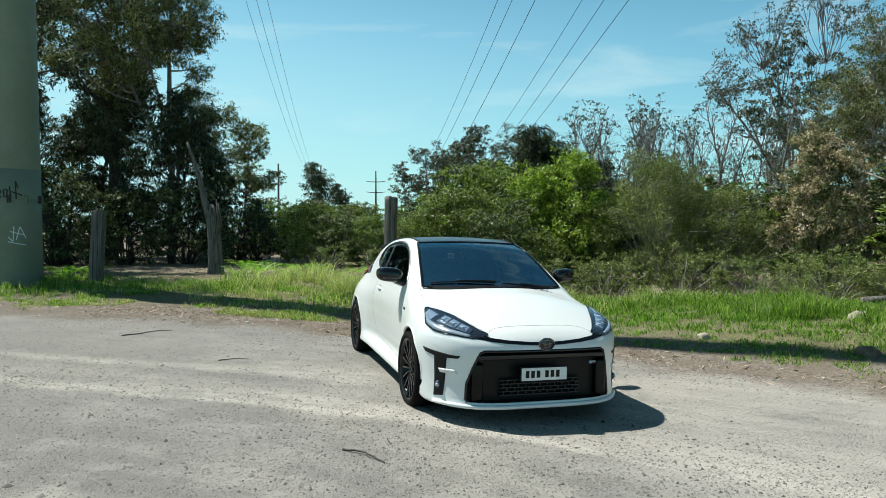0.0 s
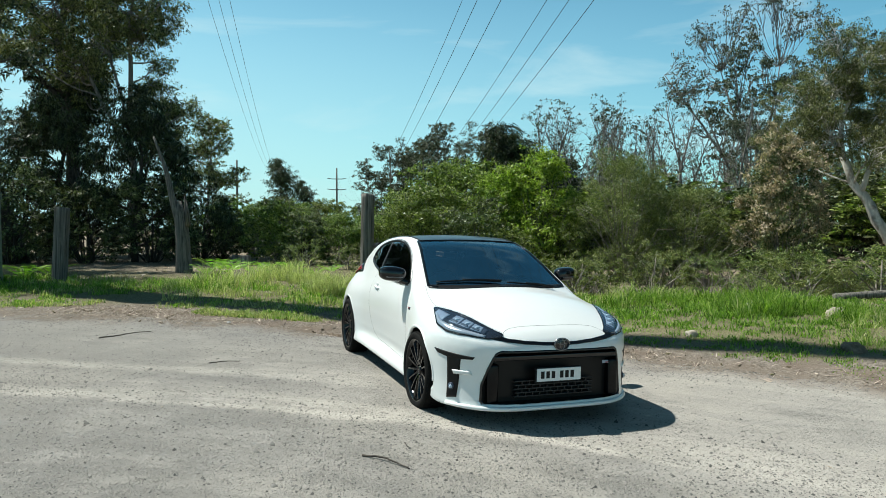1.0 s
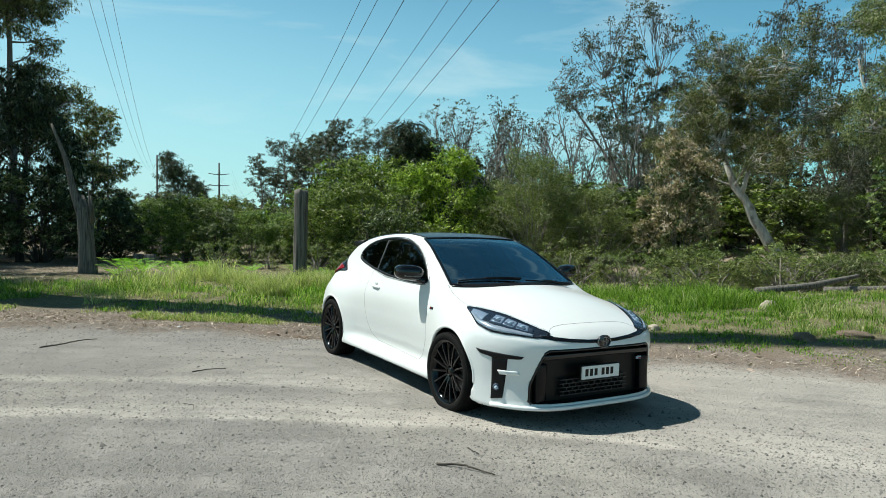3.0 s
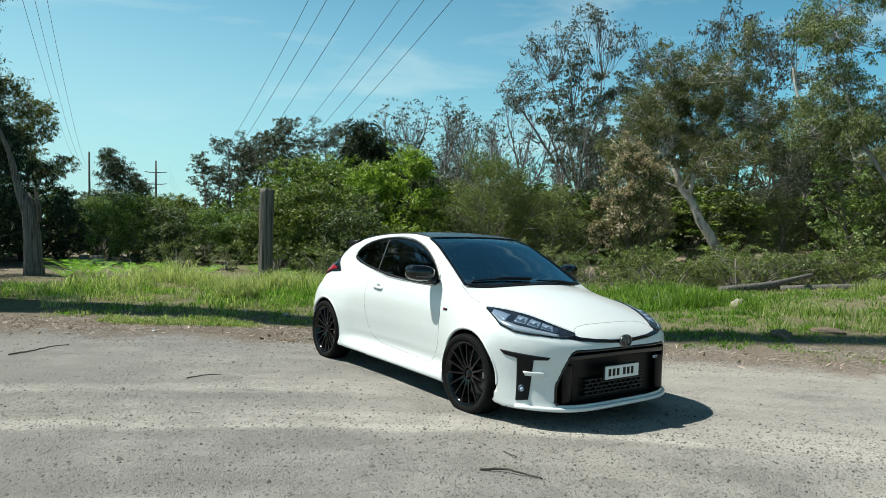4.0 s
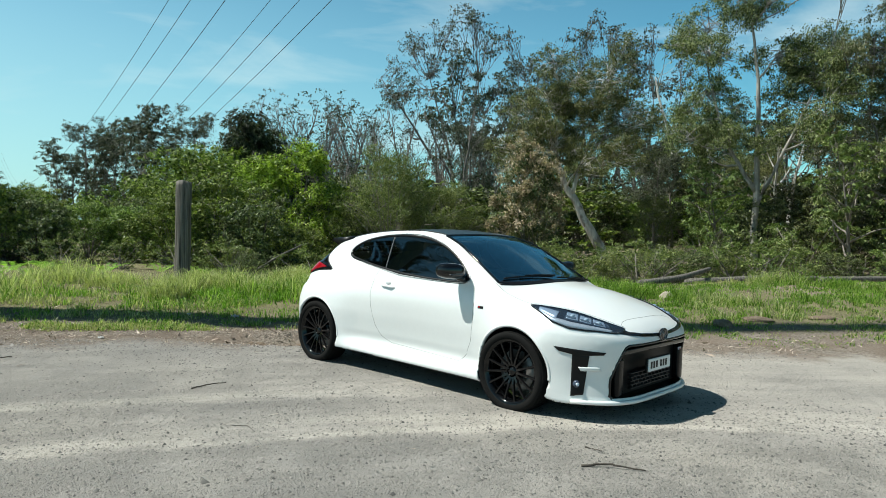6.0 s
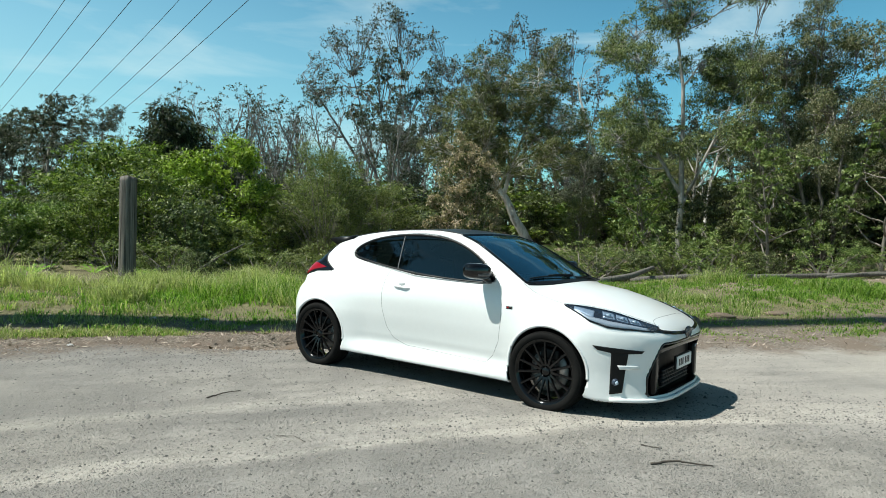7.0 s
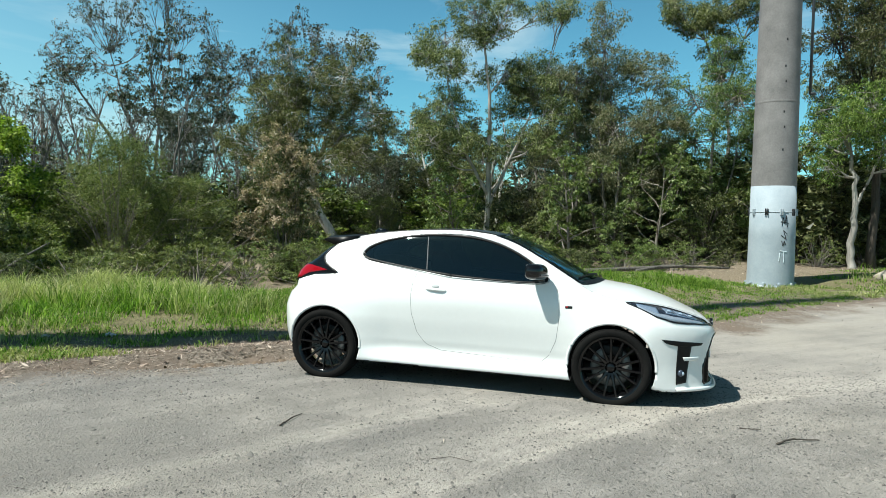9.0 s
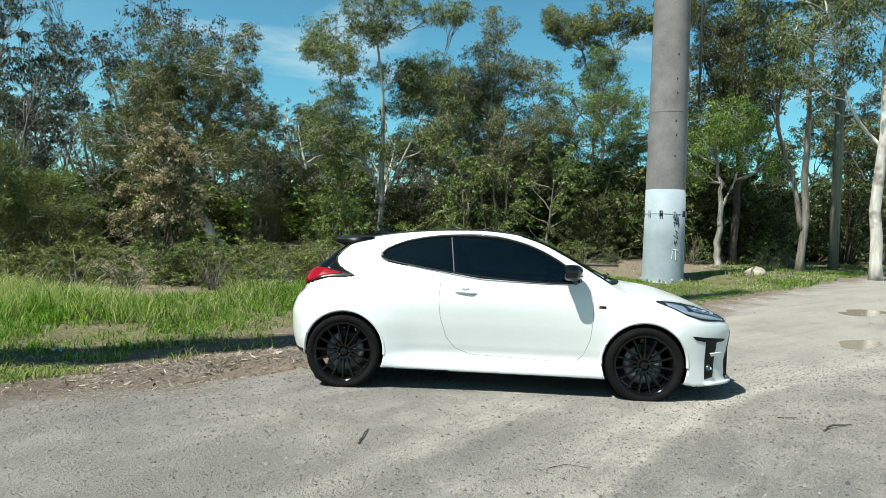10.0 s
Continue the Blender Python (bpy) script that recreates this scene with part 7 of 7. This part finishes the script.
# ---- grass, litter, stones, sticks ----
def blades(rng, x, y, h, w, bend, material, name, label, category):
    n = len(x)
    z = ground_z(x, y) - 0.01
    a = rng.uniform(0, 2 * np.pi, n)
    sx, sy = np.cos(a) * w * 0.5, np.sin(a) * w * 0.5
    b = rng.uniform(0, 2 * np.pi, n)
    lx, ly = np.cos(b) * bend * h, np.sin(b) * bend * h
    base = np.stack([x, y, z], -1)
    side = np.stack([sx, sy, 0 * sx], -1)
    mid = base + np.stack([lx * 0.35, ly * 0.35, h * 0.62], -1)
    tip = base + np.stack([lx, ly, h * (1 - 0.35 * bend)], -1)
    V = np.stack([base - side, base + side, mid + side * 0.8, mid - side * 0.8, tip], 1).reshape(-1, 3)
    i = np.arange(n)[:, None] * 5
    F = np.concatenate([i + np.array([[0, 1, 2]]), i + np.array([[0, 2, 3]]), i + np.array([[3, 2, 4]])], 1).reshape(-1, 3)
    return tagged(link(name, mesh_np(name, V, F, False), material), label, category, kind="stuff")


def build_grass():
    rng = np.random.RandomState(9)
    def field(n, x0, x1, s0, s1, power=1.0):
        x = rng.uniform(x0, x1, n)
        s = s0 + (s1 - s0) * rng.uniform(0, 1, n) ** power
        return x, np.interp(x, EDGE_X, EDGE_Y) + s / 0.87
    def tufts(cx, cy, k, spread, lo, hi, w0, w1, dry_share, label):
        n = len(cx)
        tall = np.repeat(rng.uniform(lo, hi, n), k)
        dx, dy = rng.normal(0, spread, n * k), rng.normal(0, spread, n * k)
        x, y = np.repeat(cx, k) + dx, np.repeat(cy, k) + dy
        share = np.clip(dry_share + 0.36 * smoothstep(3.0, -1.0, x) * smoothstep(-9, -5, x) - 0.14 * smoothstep(2.0, 3.5, x) * smoothstep(12, 8, x) + 0.45 * waves(x, y, 0.9, 25) + 0.25 * waves(x, y, 2.7, 26), 0.02, 0.92)
        dry = np.repeat(rng.uniform(size=n), k) * 0.6 + rng.uniform(size=n * k) * 0.4 < share
        tall = tall * np.clip(1.0 + 0.55 * waves(x, y, 1.7, 27), 0.45, 1.6) * (0.75 + 0.65 * smoothstep(1.4, 3.2, verge(x, y))) * (1 - 0.38 * smoothstep(1.8, 3.6, x))
        h, w, b = tall * rng.uniform(0.35, 1.15, n * k), rng.uniform(w0, w1, n * k), rng.uniform(0.2, 1.3, n * k)
        blades(rng, x[~dry], y[~dry], h[~dry], w[~dry], b[~dry], GRASS_LEAF, "grass", label[0], "grass")
        blades(rng, x[dry], y[dry], h[dry], w[dry], b[dry], DRY_LEAF, "grass", label[1], "grass")
    # short bright verge grass in tussocks, thin at the litter
    x, y = field(7000, -13, 15, 0.4, 7.0, 1.2)
    xp, yp = field(260, -2.9, -0.9, 0.7, 1.15)
    s = verge(x, y)
    patch = waves(x, y, 1.5, 21) + 0.6 * waves(x, y, 3.6, 22)
    keep = (patch > -0.30 - 0.25 * smoothstep(0.8, 2.2, s) + 0.40 * smoothstep(1.4, 0.4, s) * smoothstep(6.5, 4.0, x) + 0.30 * smoothstep(2.0, 0.0, x) * smoothstep(-7.5, -4.5, x)) & ~((x < -1.5) & (s > 4.4))
    keep &= s > np.interp(x, [-8, -4.2, -2.6, 1.5, 3, 6], [0.45, 0.6, 1.5, 1.5, 0.6, 0.15]) - 0.5 * (rng.uniform(size=len(x)) < 0.12) + 0.25 * waves(x, y, 2.2, 31)
    keep &= (np.hypot((x - 6.6) / 1.6, (y - 7.2) / 0.8) > 1) | (rng.uniform(size=len(x)) < 0.6)
    x, y = np.concatenate([x[keep], xp]), np.concatenate([y[keep], yp])
    tufts(x, y, 24, 0.065, 0.05, 0.17, 0.007, 0.016, 0.22, ("short bright green verge grass with bare patches", "dry straw-coloured blades among the verge grass"))
    # coarser meadow out to the hollow
    x, y = field(3000, -5, 26, 3.0, 13)
    keep = (waves(x, y, 1.1, 23) + 0.4 * waves(x, y, 2.9, 24) > -0.22) & (verge(x, y) < np.interp(x, [-6, -1, 2, 7, 10, 19, 26], [3.4, 4.6, 13, 10, 5.6, 4.4, 4.0]))
    tufts(x[keep], y[keep], 17, 0.14, 0.06, 0.18, 0.012, 0.024, 0.20, ("meadow of green grass running to the shrubs", "pale dry grass in the meadow"))
    # grass along the road beyond the pole
    x, y = field(1500, 12.5, 30, 0.25, 4.6, 1.3)
    keep = (waves(x, y, 1.2, 28) > -0.25) & ((verge(x, y) < 2.0) | (rng.uniform(size=len(x)) < 0.25))
    tufts(x[keep], y[keep], 18, 0.09, 0.08, 0.30, 0.012, 0.026, 0.30, ("ragged green roadside grass", "dry blades in the roadside grass"))
    # tall arching tufts
    cx, cy = field(1700, -7, 12, 2.0, 7.0)
    far = smoothstep(2.0, 5.0, verge(cx, cy))
    keep = waves(cx, cy, 0.8, 33) + 0.5 * waves(cx, cy, 2.4, 34) > 0.42 - 0.42 * far
    keep &= ~((cx < -3.2) & (rng.uniform(size=len(cx)) < 0.75))
    tufts(cx[keep], cy[keep], 44, 0.085, 0.20, 0.40, 0.007, 0.014, 0.50, ("tall arching tufts of green grass", "tall tufts of pale dry grass"))
    # pale hummocks of dead grass leaning over near the post and behind the car
    mounds = ((-0.15, 14.5, 0.5), (0.45, 14.8, 0.6), (1.7, 14.5, 0.55), (2.2, 14.9, 0.5), (2.7, 13.4, 0.45), (-1.3, 15.9, 0.5), (3.4, 14.6, 0.5), (-0.9, 13.2, 0.3))
    px = np.concatenate([rng.normal(mx, r * 0.5, 26) for mx, my, r in mounds])
    py = np.concatenate([rng.normal(my, r * 0.5, 26) for mx, my, r in mounds])
    tufts(px, py, 40, 0.07, 0.22, 0.40, 0.006, 0.012, 0.95, ("green blades in hummocks of dead grass", "pale hummocks of dead grass beside the post"))


build_grass()


def build_litter():
    rng = np.random.RandomState(14)
    n = 14000
    x = rng.uniform(-12, 12, n)
    s = np.where(rng.uniform(size=n) < 0.95, np.maximum(-0.35, rng.normal(0.55, 0.42, n)), rng.uniform(-4, 3, n))
    y = np.interp(x, EDGE_X, EDGE_Y) + s / 0.87
    k = 14000
    x = np.concatenate([x, rng.uniform(-5.5, 3.5, k)])
    y = np.concatenate([y, np.interp(x[n:], EDGE_X, EDGE_Y) + np.clip(rng.normal(0.75, 0.4, k), -0.2, 2.2) / 0.87])
    n += k
    # dry leaves and needles under the dark trees
    m = 16000
    x = np.concatenate([x, rng.uniform(-13, -0.5, m)])
    y = np.concatenate([y, np.interp(x[n:], EDGE_X, EDGE_Y) + rng.uniform(4.0, 13, m)])
    # sticks, bark and straw where the grass ends before the gums
    m = 9000
    k = len(x)
    x = np.concatenate([x, rng.uniform(7.5, 24, m)])
    y = np.concatenate([y, np.interp(x[k:], EDGE_X, EDGE_Y) + rng.uniform(4.6, 9.5, m)])
    n = len(x)
    a, el = rng.uniform(0, 6.283, n), rng.normal(0, 0.35, n)
    along = np.stack([np.cos(a) * np.cos(el), np.sin(a) * np.cos(el), np.sin(el)], -1)
    side = np.cross(along, np.stack([rng.normal(0, 0.3, n), rng.normal(0, 0.3, n), np.ones(n)], -1))
    L = (0.025 + 0.12 * rng.uniform(0, 1, n) ** 2.2)[:, None] * np.where(np.arange(n) > 28000, 1.5, 1.0)[:, None]
    W = L * np.where(rng.uniform(size=n) < 0.86, rng.uniform(0.025, 0.06, n), rng.uniform(0.10, 0.24, n))[:, None]
    P = np.stack([x, y, ground_z(x, y) + 0.008], -1)
    V = np.stack([P - along * L / 2, P + side * W / 2, P + along * L / 2, P - side * W / 2], 1).reshape(-1, 3)
    tagged(link("leaf_litter", mesh_np("leaf_litter", V, np.arange(4 * n).reshape(-1, 4), False), LITTER), "scattered dry leaves, bark strips and twigs on the ground", "leaf litter", kind="stuff")


build_litter()
STONE = leafy("gravel_stone", [(0.07, 0.068, 0.064), (0.16, 0.155, 0.142), (0.22, 0.206, 0.19), (0.31, 0.29, 0.265)], rough=0.9, through=0.0)


def build_gravel():
    rng = np.random.RandomState(15)
    n = 190000
    x = rng.uniform(-8, 9, n)
    y = 1.2 + (np.interp(x, EDGE_X, EDGE_Y) - 1.0) * rng.uniform(0, 1, n)
    u, w = x * 0.89 - y * 0.45, x * 0.45 + y * 0.89
    ok = waves(u * 0.25, w * 1.6, 1.0, 41) + 0.7 * waves(x, y, 2.0, 42) + rng.normal(0, 0.5, n) > -0.05 + 1.3 * smoothstep(2.0, 7.0, x)
    x, y = x[ok], y[ok]
    n = len(x)
    r = 0.0035 + 0.0036 * rng.exponential(0.8, n)
    r = np.minimum(r, 0.014) * (1 + 1.3 * (rng.uniform(size=n) < 0.005))
    oc = np.array([(1, 0, -0.3), (0.2, 1, -0.3), (-1, 0.1, -0.3), (0, -1, -0.3), (0.1, 0.1, 0.9)], float)
    V = oc[None] * rng.uniform(0.6, 1.3, (n, 5, 1)) * r[:, None, None] * np.array([1, 1, 0.7])
    a = rng.uniform(0, 6.283, n)
    c, s = np.cos(a)[:, None], np.sin(a)[:, None]
    V = np.stack([V[..., 0] * c - V[..., 1] * s, V[..., 0] * s + V[..., 1] * c, V[..., 2]], -1)
    V = V + np.stack([x, y, ground_z(x, y) + r * 0.25], -1)[:, None]
    f = np.array([(0, 1, 4), (1, 2, 4), (2, 3, 4), (3, 0, 4)])
    F = (np.arange(n)[:, None, None] * 5 + f[None]).reshape(-1, 3)
    tagged(link("gravel", mesh_np("gravel", V.reshape(-1, 3), F), STONE), "loose pale gravel stones on the clearing", "gravel", kind="stuff")


build_gravel()


def build_stick(points, r, label, group="fallen sticks"):
    pts = resample([(x, y, float(ground_z(x, y)) + r * 0.8 + dz) for x, y, dz in points], 14)
    r *= 0.8
    rng = np.random.RandomState(int(abs(points[0][0]) * 100) + 1)
    pts[1:-1] += rng.normal(0, r * 0.5, (12, 3)) * np.array([1, 1, 0.3])
    me = tube_mesh("stick", [(pts, np.linspace(r, r * 0.5, 14))], 6)
    return tagged(link("stick", me, BARK_DARK), label, "stick", group)


for pts, r in ((((-0.33, 4.37, 0), (-0.19, 4.29, 0.012), (-0.05, 4.12, 0)), 0.010), (((-1.885, 7.305, 0), (-1.73, 7.335, 0.01), (-1.58, 7.372, 0)), 0.008), (((-3.62, 9.12, 0), (-3.36, 9.27, 0.015), (-3.24, 9.42, 0.02), (-3.11, 9.57, 0)), 0.012),
               (((-0.04, 4.62, 0), (-0.02, 4.48, 0.01)), 0.006), (((-1.885, 6.14, 0), (-1.803, 6.05, 0.006), (-1.80, 5.91, 0.002)), 0.003)):
    build_stick(pts, r, "thin dark fallen stick lying on gravel")


def build_log(points, r, label):
    pts = resample([(x, y, float(ground_z(x, y)) + r * 0.7 + dz) for x, y, dz in points], 12)
    me = tube_mesh("log", [(pts, np.interp(np.arange(12), [0, 5, 11], [r, r * 0.9, r * 0.6]))], 9)
    return tagged(link("log", me, POST_WOOD), label, "log", "fallen logs")


for pts, r in ((((8.4, 11.2, 0), (9.6, 11.0, 0.1), (11.4, 11.5, 0.35)), 0.075), (((10.6, 11.6, 0), (12.6, 10.6, 0.05), (14.5, 10.3, 0.1)), 0.09), (((13.0, 9.6, 0), (15.4, 9.2, 0.05), (18.0, 7.6, 0.1)), 0.08),
               (((15.0, 8.6, 0), (17.4, 8.2, 0.15), (19.0, 6.4, 0.0)), 0.06), (((12.0, 11.6, 0), (13.4, 11.9, 0.25)), 0.05)):
    build_log(pts, r, "grey fallen branch lying in the grass")
for x, y, r, h in ((-4.1, 23.9, 0.19, 0.34), (-4.6, 25.0, 0.16, 0.3)):
    me = tube_mesh("log", [([(x, y, float(ground_z(x, y)) - 0.05), (x, y, float(ground_z(x, y)) + h)], [r, r * 0.95])], 12)
    tagged(link("log", me, BARK_GREY), "short sawn log standing on leaf litter", "log", "fallen logs")


def build_rock(x, y, sx, sy, sz, seed, material, label):
    bm = bmesh.new()
    bmesh.ops.create_icosphere(bm, subdivisions=3, radius=1.0)
    for v in bm.verts:
        k = 1 + 0.28 * noise.noise(v.co * 1.7 + Vector((seed, 0, 0))) + 0.12 * noise.noise(v.co * 4.5 + Vector((0, seed, 0)))
        v.co = Vector((v.co.x * sx * k, v.co.y * sy * k, max(-0.25, v.co.z * k) * sz))
    ob = part("rock", bm, material)
    ob.matrix_basis = pose(x, y, float(ground_z(x, y)), 0, 0, 40 * seed)
    return tagged(ob, label, "rock", "rocks and mounds")


ROCK = surface("sandstone", (0.26, 0.22, 0.17), (0.48, 0.42, 0.34), 0.9, 0.0, 3.0, 30.0, 0.6, 0.03)
PAPER = surface("crumpled_paper", (0.34, 0.34, 0.33), (0.56, 0.56, 0.55), 0.7, 0.0, 8.0, 60.0, 0.5, 0.01)
CLAY = surface("dry_clay", (0.12, 0.085, 0.058), (0.24, 0.18, 0.13), 0.95, 0.0, 5.0, 40.0, 0.8, 0.03)
build_rock(17.6, 2.05, 0.36, 0.28, 0.24, 1, ROCK, "pale sandstone boulder on the verge")
build_rock(5.55, 7.3, 0.17, 0.13, 0.11, 2, CLAY, "brown clod of earth in the grass")
build_rock(6.3, 7.2, 0.26, 0.15, 0.055, 3, CLAY, "brown clod of earth in the grass")
build_rock(7.4, 6.8, 0.24, 0.15, 0.05, 4, CLAY, "brown clod of earth in the grass")
build_rock(7.0, 9.4, 0.16, 0.13, 0.13, 5, ROCK, "small grey stone in the grass")
build_rock(4.2, 8.6, 0.10, 0.09, 0.07, 6, ROCK, "small grey stone in the grass")

WATER = plain("muddy_water", (0.34, 0.30, 0.235), 0.12)


def build_puddle(x, y, a, b):
    """A flat water sheet in a pot-hole; its shore is where it meets the gravel."""
    level = float(ground_z(x, y)) + 0.032
    bm = bmesh.new()
    turn = pose(0, 0, 0, 0, 0, -28)
    bm.faces.new([bm.verts.new(turn @ Vector((1.1 * a * math.cos(k * math.pi / 20), 1.1 * b * math.sin(k * math.pi / 20), 0))) for k in range(40)])
    ob = part("puddle", bm, WATER)
    ob.matrix_basis = pose(x, y, level)
    return tagged(ob, "shallow muddy puddle in a gravel pot-hole", "puddle", "puddles")


for px, py, pa, pb in PUDDLES:
    build_puddle(px, py, pa, pb)


def build_fern(x, y, size, seed):
    rng = np.random.RandomState(seed)
    root = thing("fern", pose(x, y, float(ground_z(x, y))), "bright green bracken fern with arching fronds", "fern", "bracken ferns")
    for k in range(7):
        a = 6.283 * k / 7 + rng.uniform(-0.3, 0.3)
        L = size * rng.uniform(0.7, 1.1)
        t = np.linspace(0, 1, 14)
        stem = np.stack([np.cos(a) * L * t * 0.8, np.sin(a) * L * t * 0.8, L * (0.9 * t - 0.55 * t * t)], -1)
        side = np.array([-math.sin(a), math.cos(a), 0])
        V, F = [], []
        for i in range(2, 14):
            w = L * 0.32 * math.sin(math.pi * min(1, 0.15 + 0.85 * (1 - t[i]) ** 0.8)) * (1 - t[i] * 0.4)
            for sg in (-1, 1):
                b = len(V)
                d = side * sg * w + np.array([math.cos(a), math.sin(a), 0]) * w * 0.35 + np.array([0, 0, rng.uniform(-0.12, 0.05) * w])
                up = (stem[i] - stem[i - 1]) * 0.42
                V += [stem[i] - up, stem[i] + d * 0.5 + up * 0.7, stem[i] + d, stem[i] + d * 0.5 - up * 0.9]
                F.append((b, b + 1, b + 2, b + 3))
        link("frond", mesh_np("frond", V, F, False), FERN_LEAF, root)


for k, (x, y, sz) in enumerate(((-3.8, 18.9, 0.9), (-4.3, 18.6, 0.7), (-3.2, 19.3, 0.7), (-8.3, 17.4, 0.8), (-7.9, 17.9, 0.9), (-8.6, 18.2, 0.8), (-2.6, 18.6, 0.6), (-9.9, 15.6, 0.6), (-10.4, 15.2, 0.6), (-2.2, 20.5, 0.6), (-1.4, 18.4, 0.6), (1.2, 17.0, 0.6), (-4.4, 20.6, 1.0), (-3.8, 20.1, 0.9), (-3.0, 20.7, 0.8), (-2.2, 20.3, 0.8), (-1.0, 19.8, 0.6), (0.2, 19.6, 0.6), (0.9, 18.4, 0.6))):
    build_fern(x, y, sz, 60 + k)


def build_timber_pole(x, y, h, r, material, label):
    me = tube_mesh("timber_pole", [([(0, 0, -0.2), (0, 0, h * 0.5), (0, 0, h)], [r, r * 0.92, r * 0.85])], 14)
    ob = link("timber_pole", me, material)
    ob.matrix_basis = pose(x, y, float(ground_z(x, y)))
    return tagged(ob, label, "pole")


POLE_GREEN = bark("mossy_pole", (0.10, 0.115, 0.085), (0.20, 0.215, 0.17), streak=(20, 20, 0.7), bumpy=0.4)
build_timber_pole(23.5, -1.6, 7.2, 0.19, POLE_GREEN, "weathered greenish timber pole at the edge of the trees")


for k in range(9):
    rng = random.Random(k)
    build_rock(-0.75 + 0.2 * k + rng.uniform(-0.08, 0.08), 9.42 - 0.09 * k + rng.uniform(-0.07, 0.07), rng.uniform(0.04, 0.09), rng.uniform(0.04, 0.08), rng.uniform(0.03, 0.06), 11 + k, CLAY, "small dark clod of earth at the broken edge")


SCRAPS = [(-0.86, 13.05, 0.1), (-0.93, 11.57, 0.07), (-0.36, 11.28, 0.09), (-2.22, 10.3, 0.05), (6.49, 10.82, 0.14)]


def build_scrap(x, y, size, seed):
    """A crumpled scrap of paper lying in the grass."""
    bm = bmesh.new()
    bmesh.ops.create_grid(bm, x_segments=7, y_segments=6, size=size)
    for v in bm.verts:
        k = v.co * (2.2 / size) + Vector((seed * 3.1, 0, 0))
        v.co.z = size * (0.55 + 0.6 * noise.noise(k) + 0.25 * noise.noise(k * 2.3)) - (v.co.length ** 2) / size * 0.25
        v.co.x += size * 0.3 * noise.noise(k + Vector((0, 7, 0)))
    bmesh.ops.solidify(bm, geom=bm.faces[:], thickness=0.002)
    ob = part("paper_scrap", bm, PAPER, smooth=False)
    ob.matrix_basis = pose(x, y, float(ground_z(x, y)) + 0.01, 0, 0, 70 * seed)
    return tagged(ob, "crumpled white paper scrap lying in the grass", "litter", "paper scraps")


for k, (x, y, sz) in enumerate(SCRAPS):
    build_scrap(x, y, sz * 0.55, k + 1)
build_log(((2.5, 19.4, 0.2), (3.4, 19.8, 0.9), (4.3, 20.3, 1.5)), 0.03, "thin grey dead branch leaning on the shrubs")
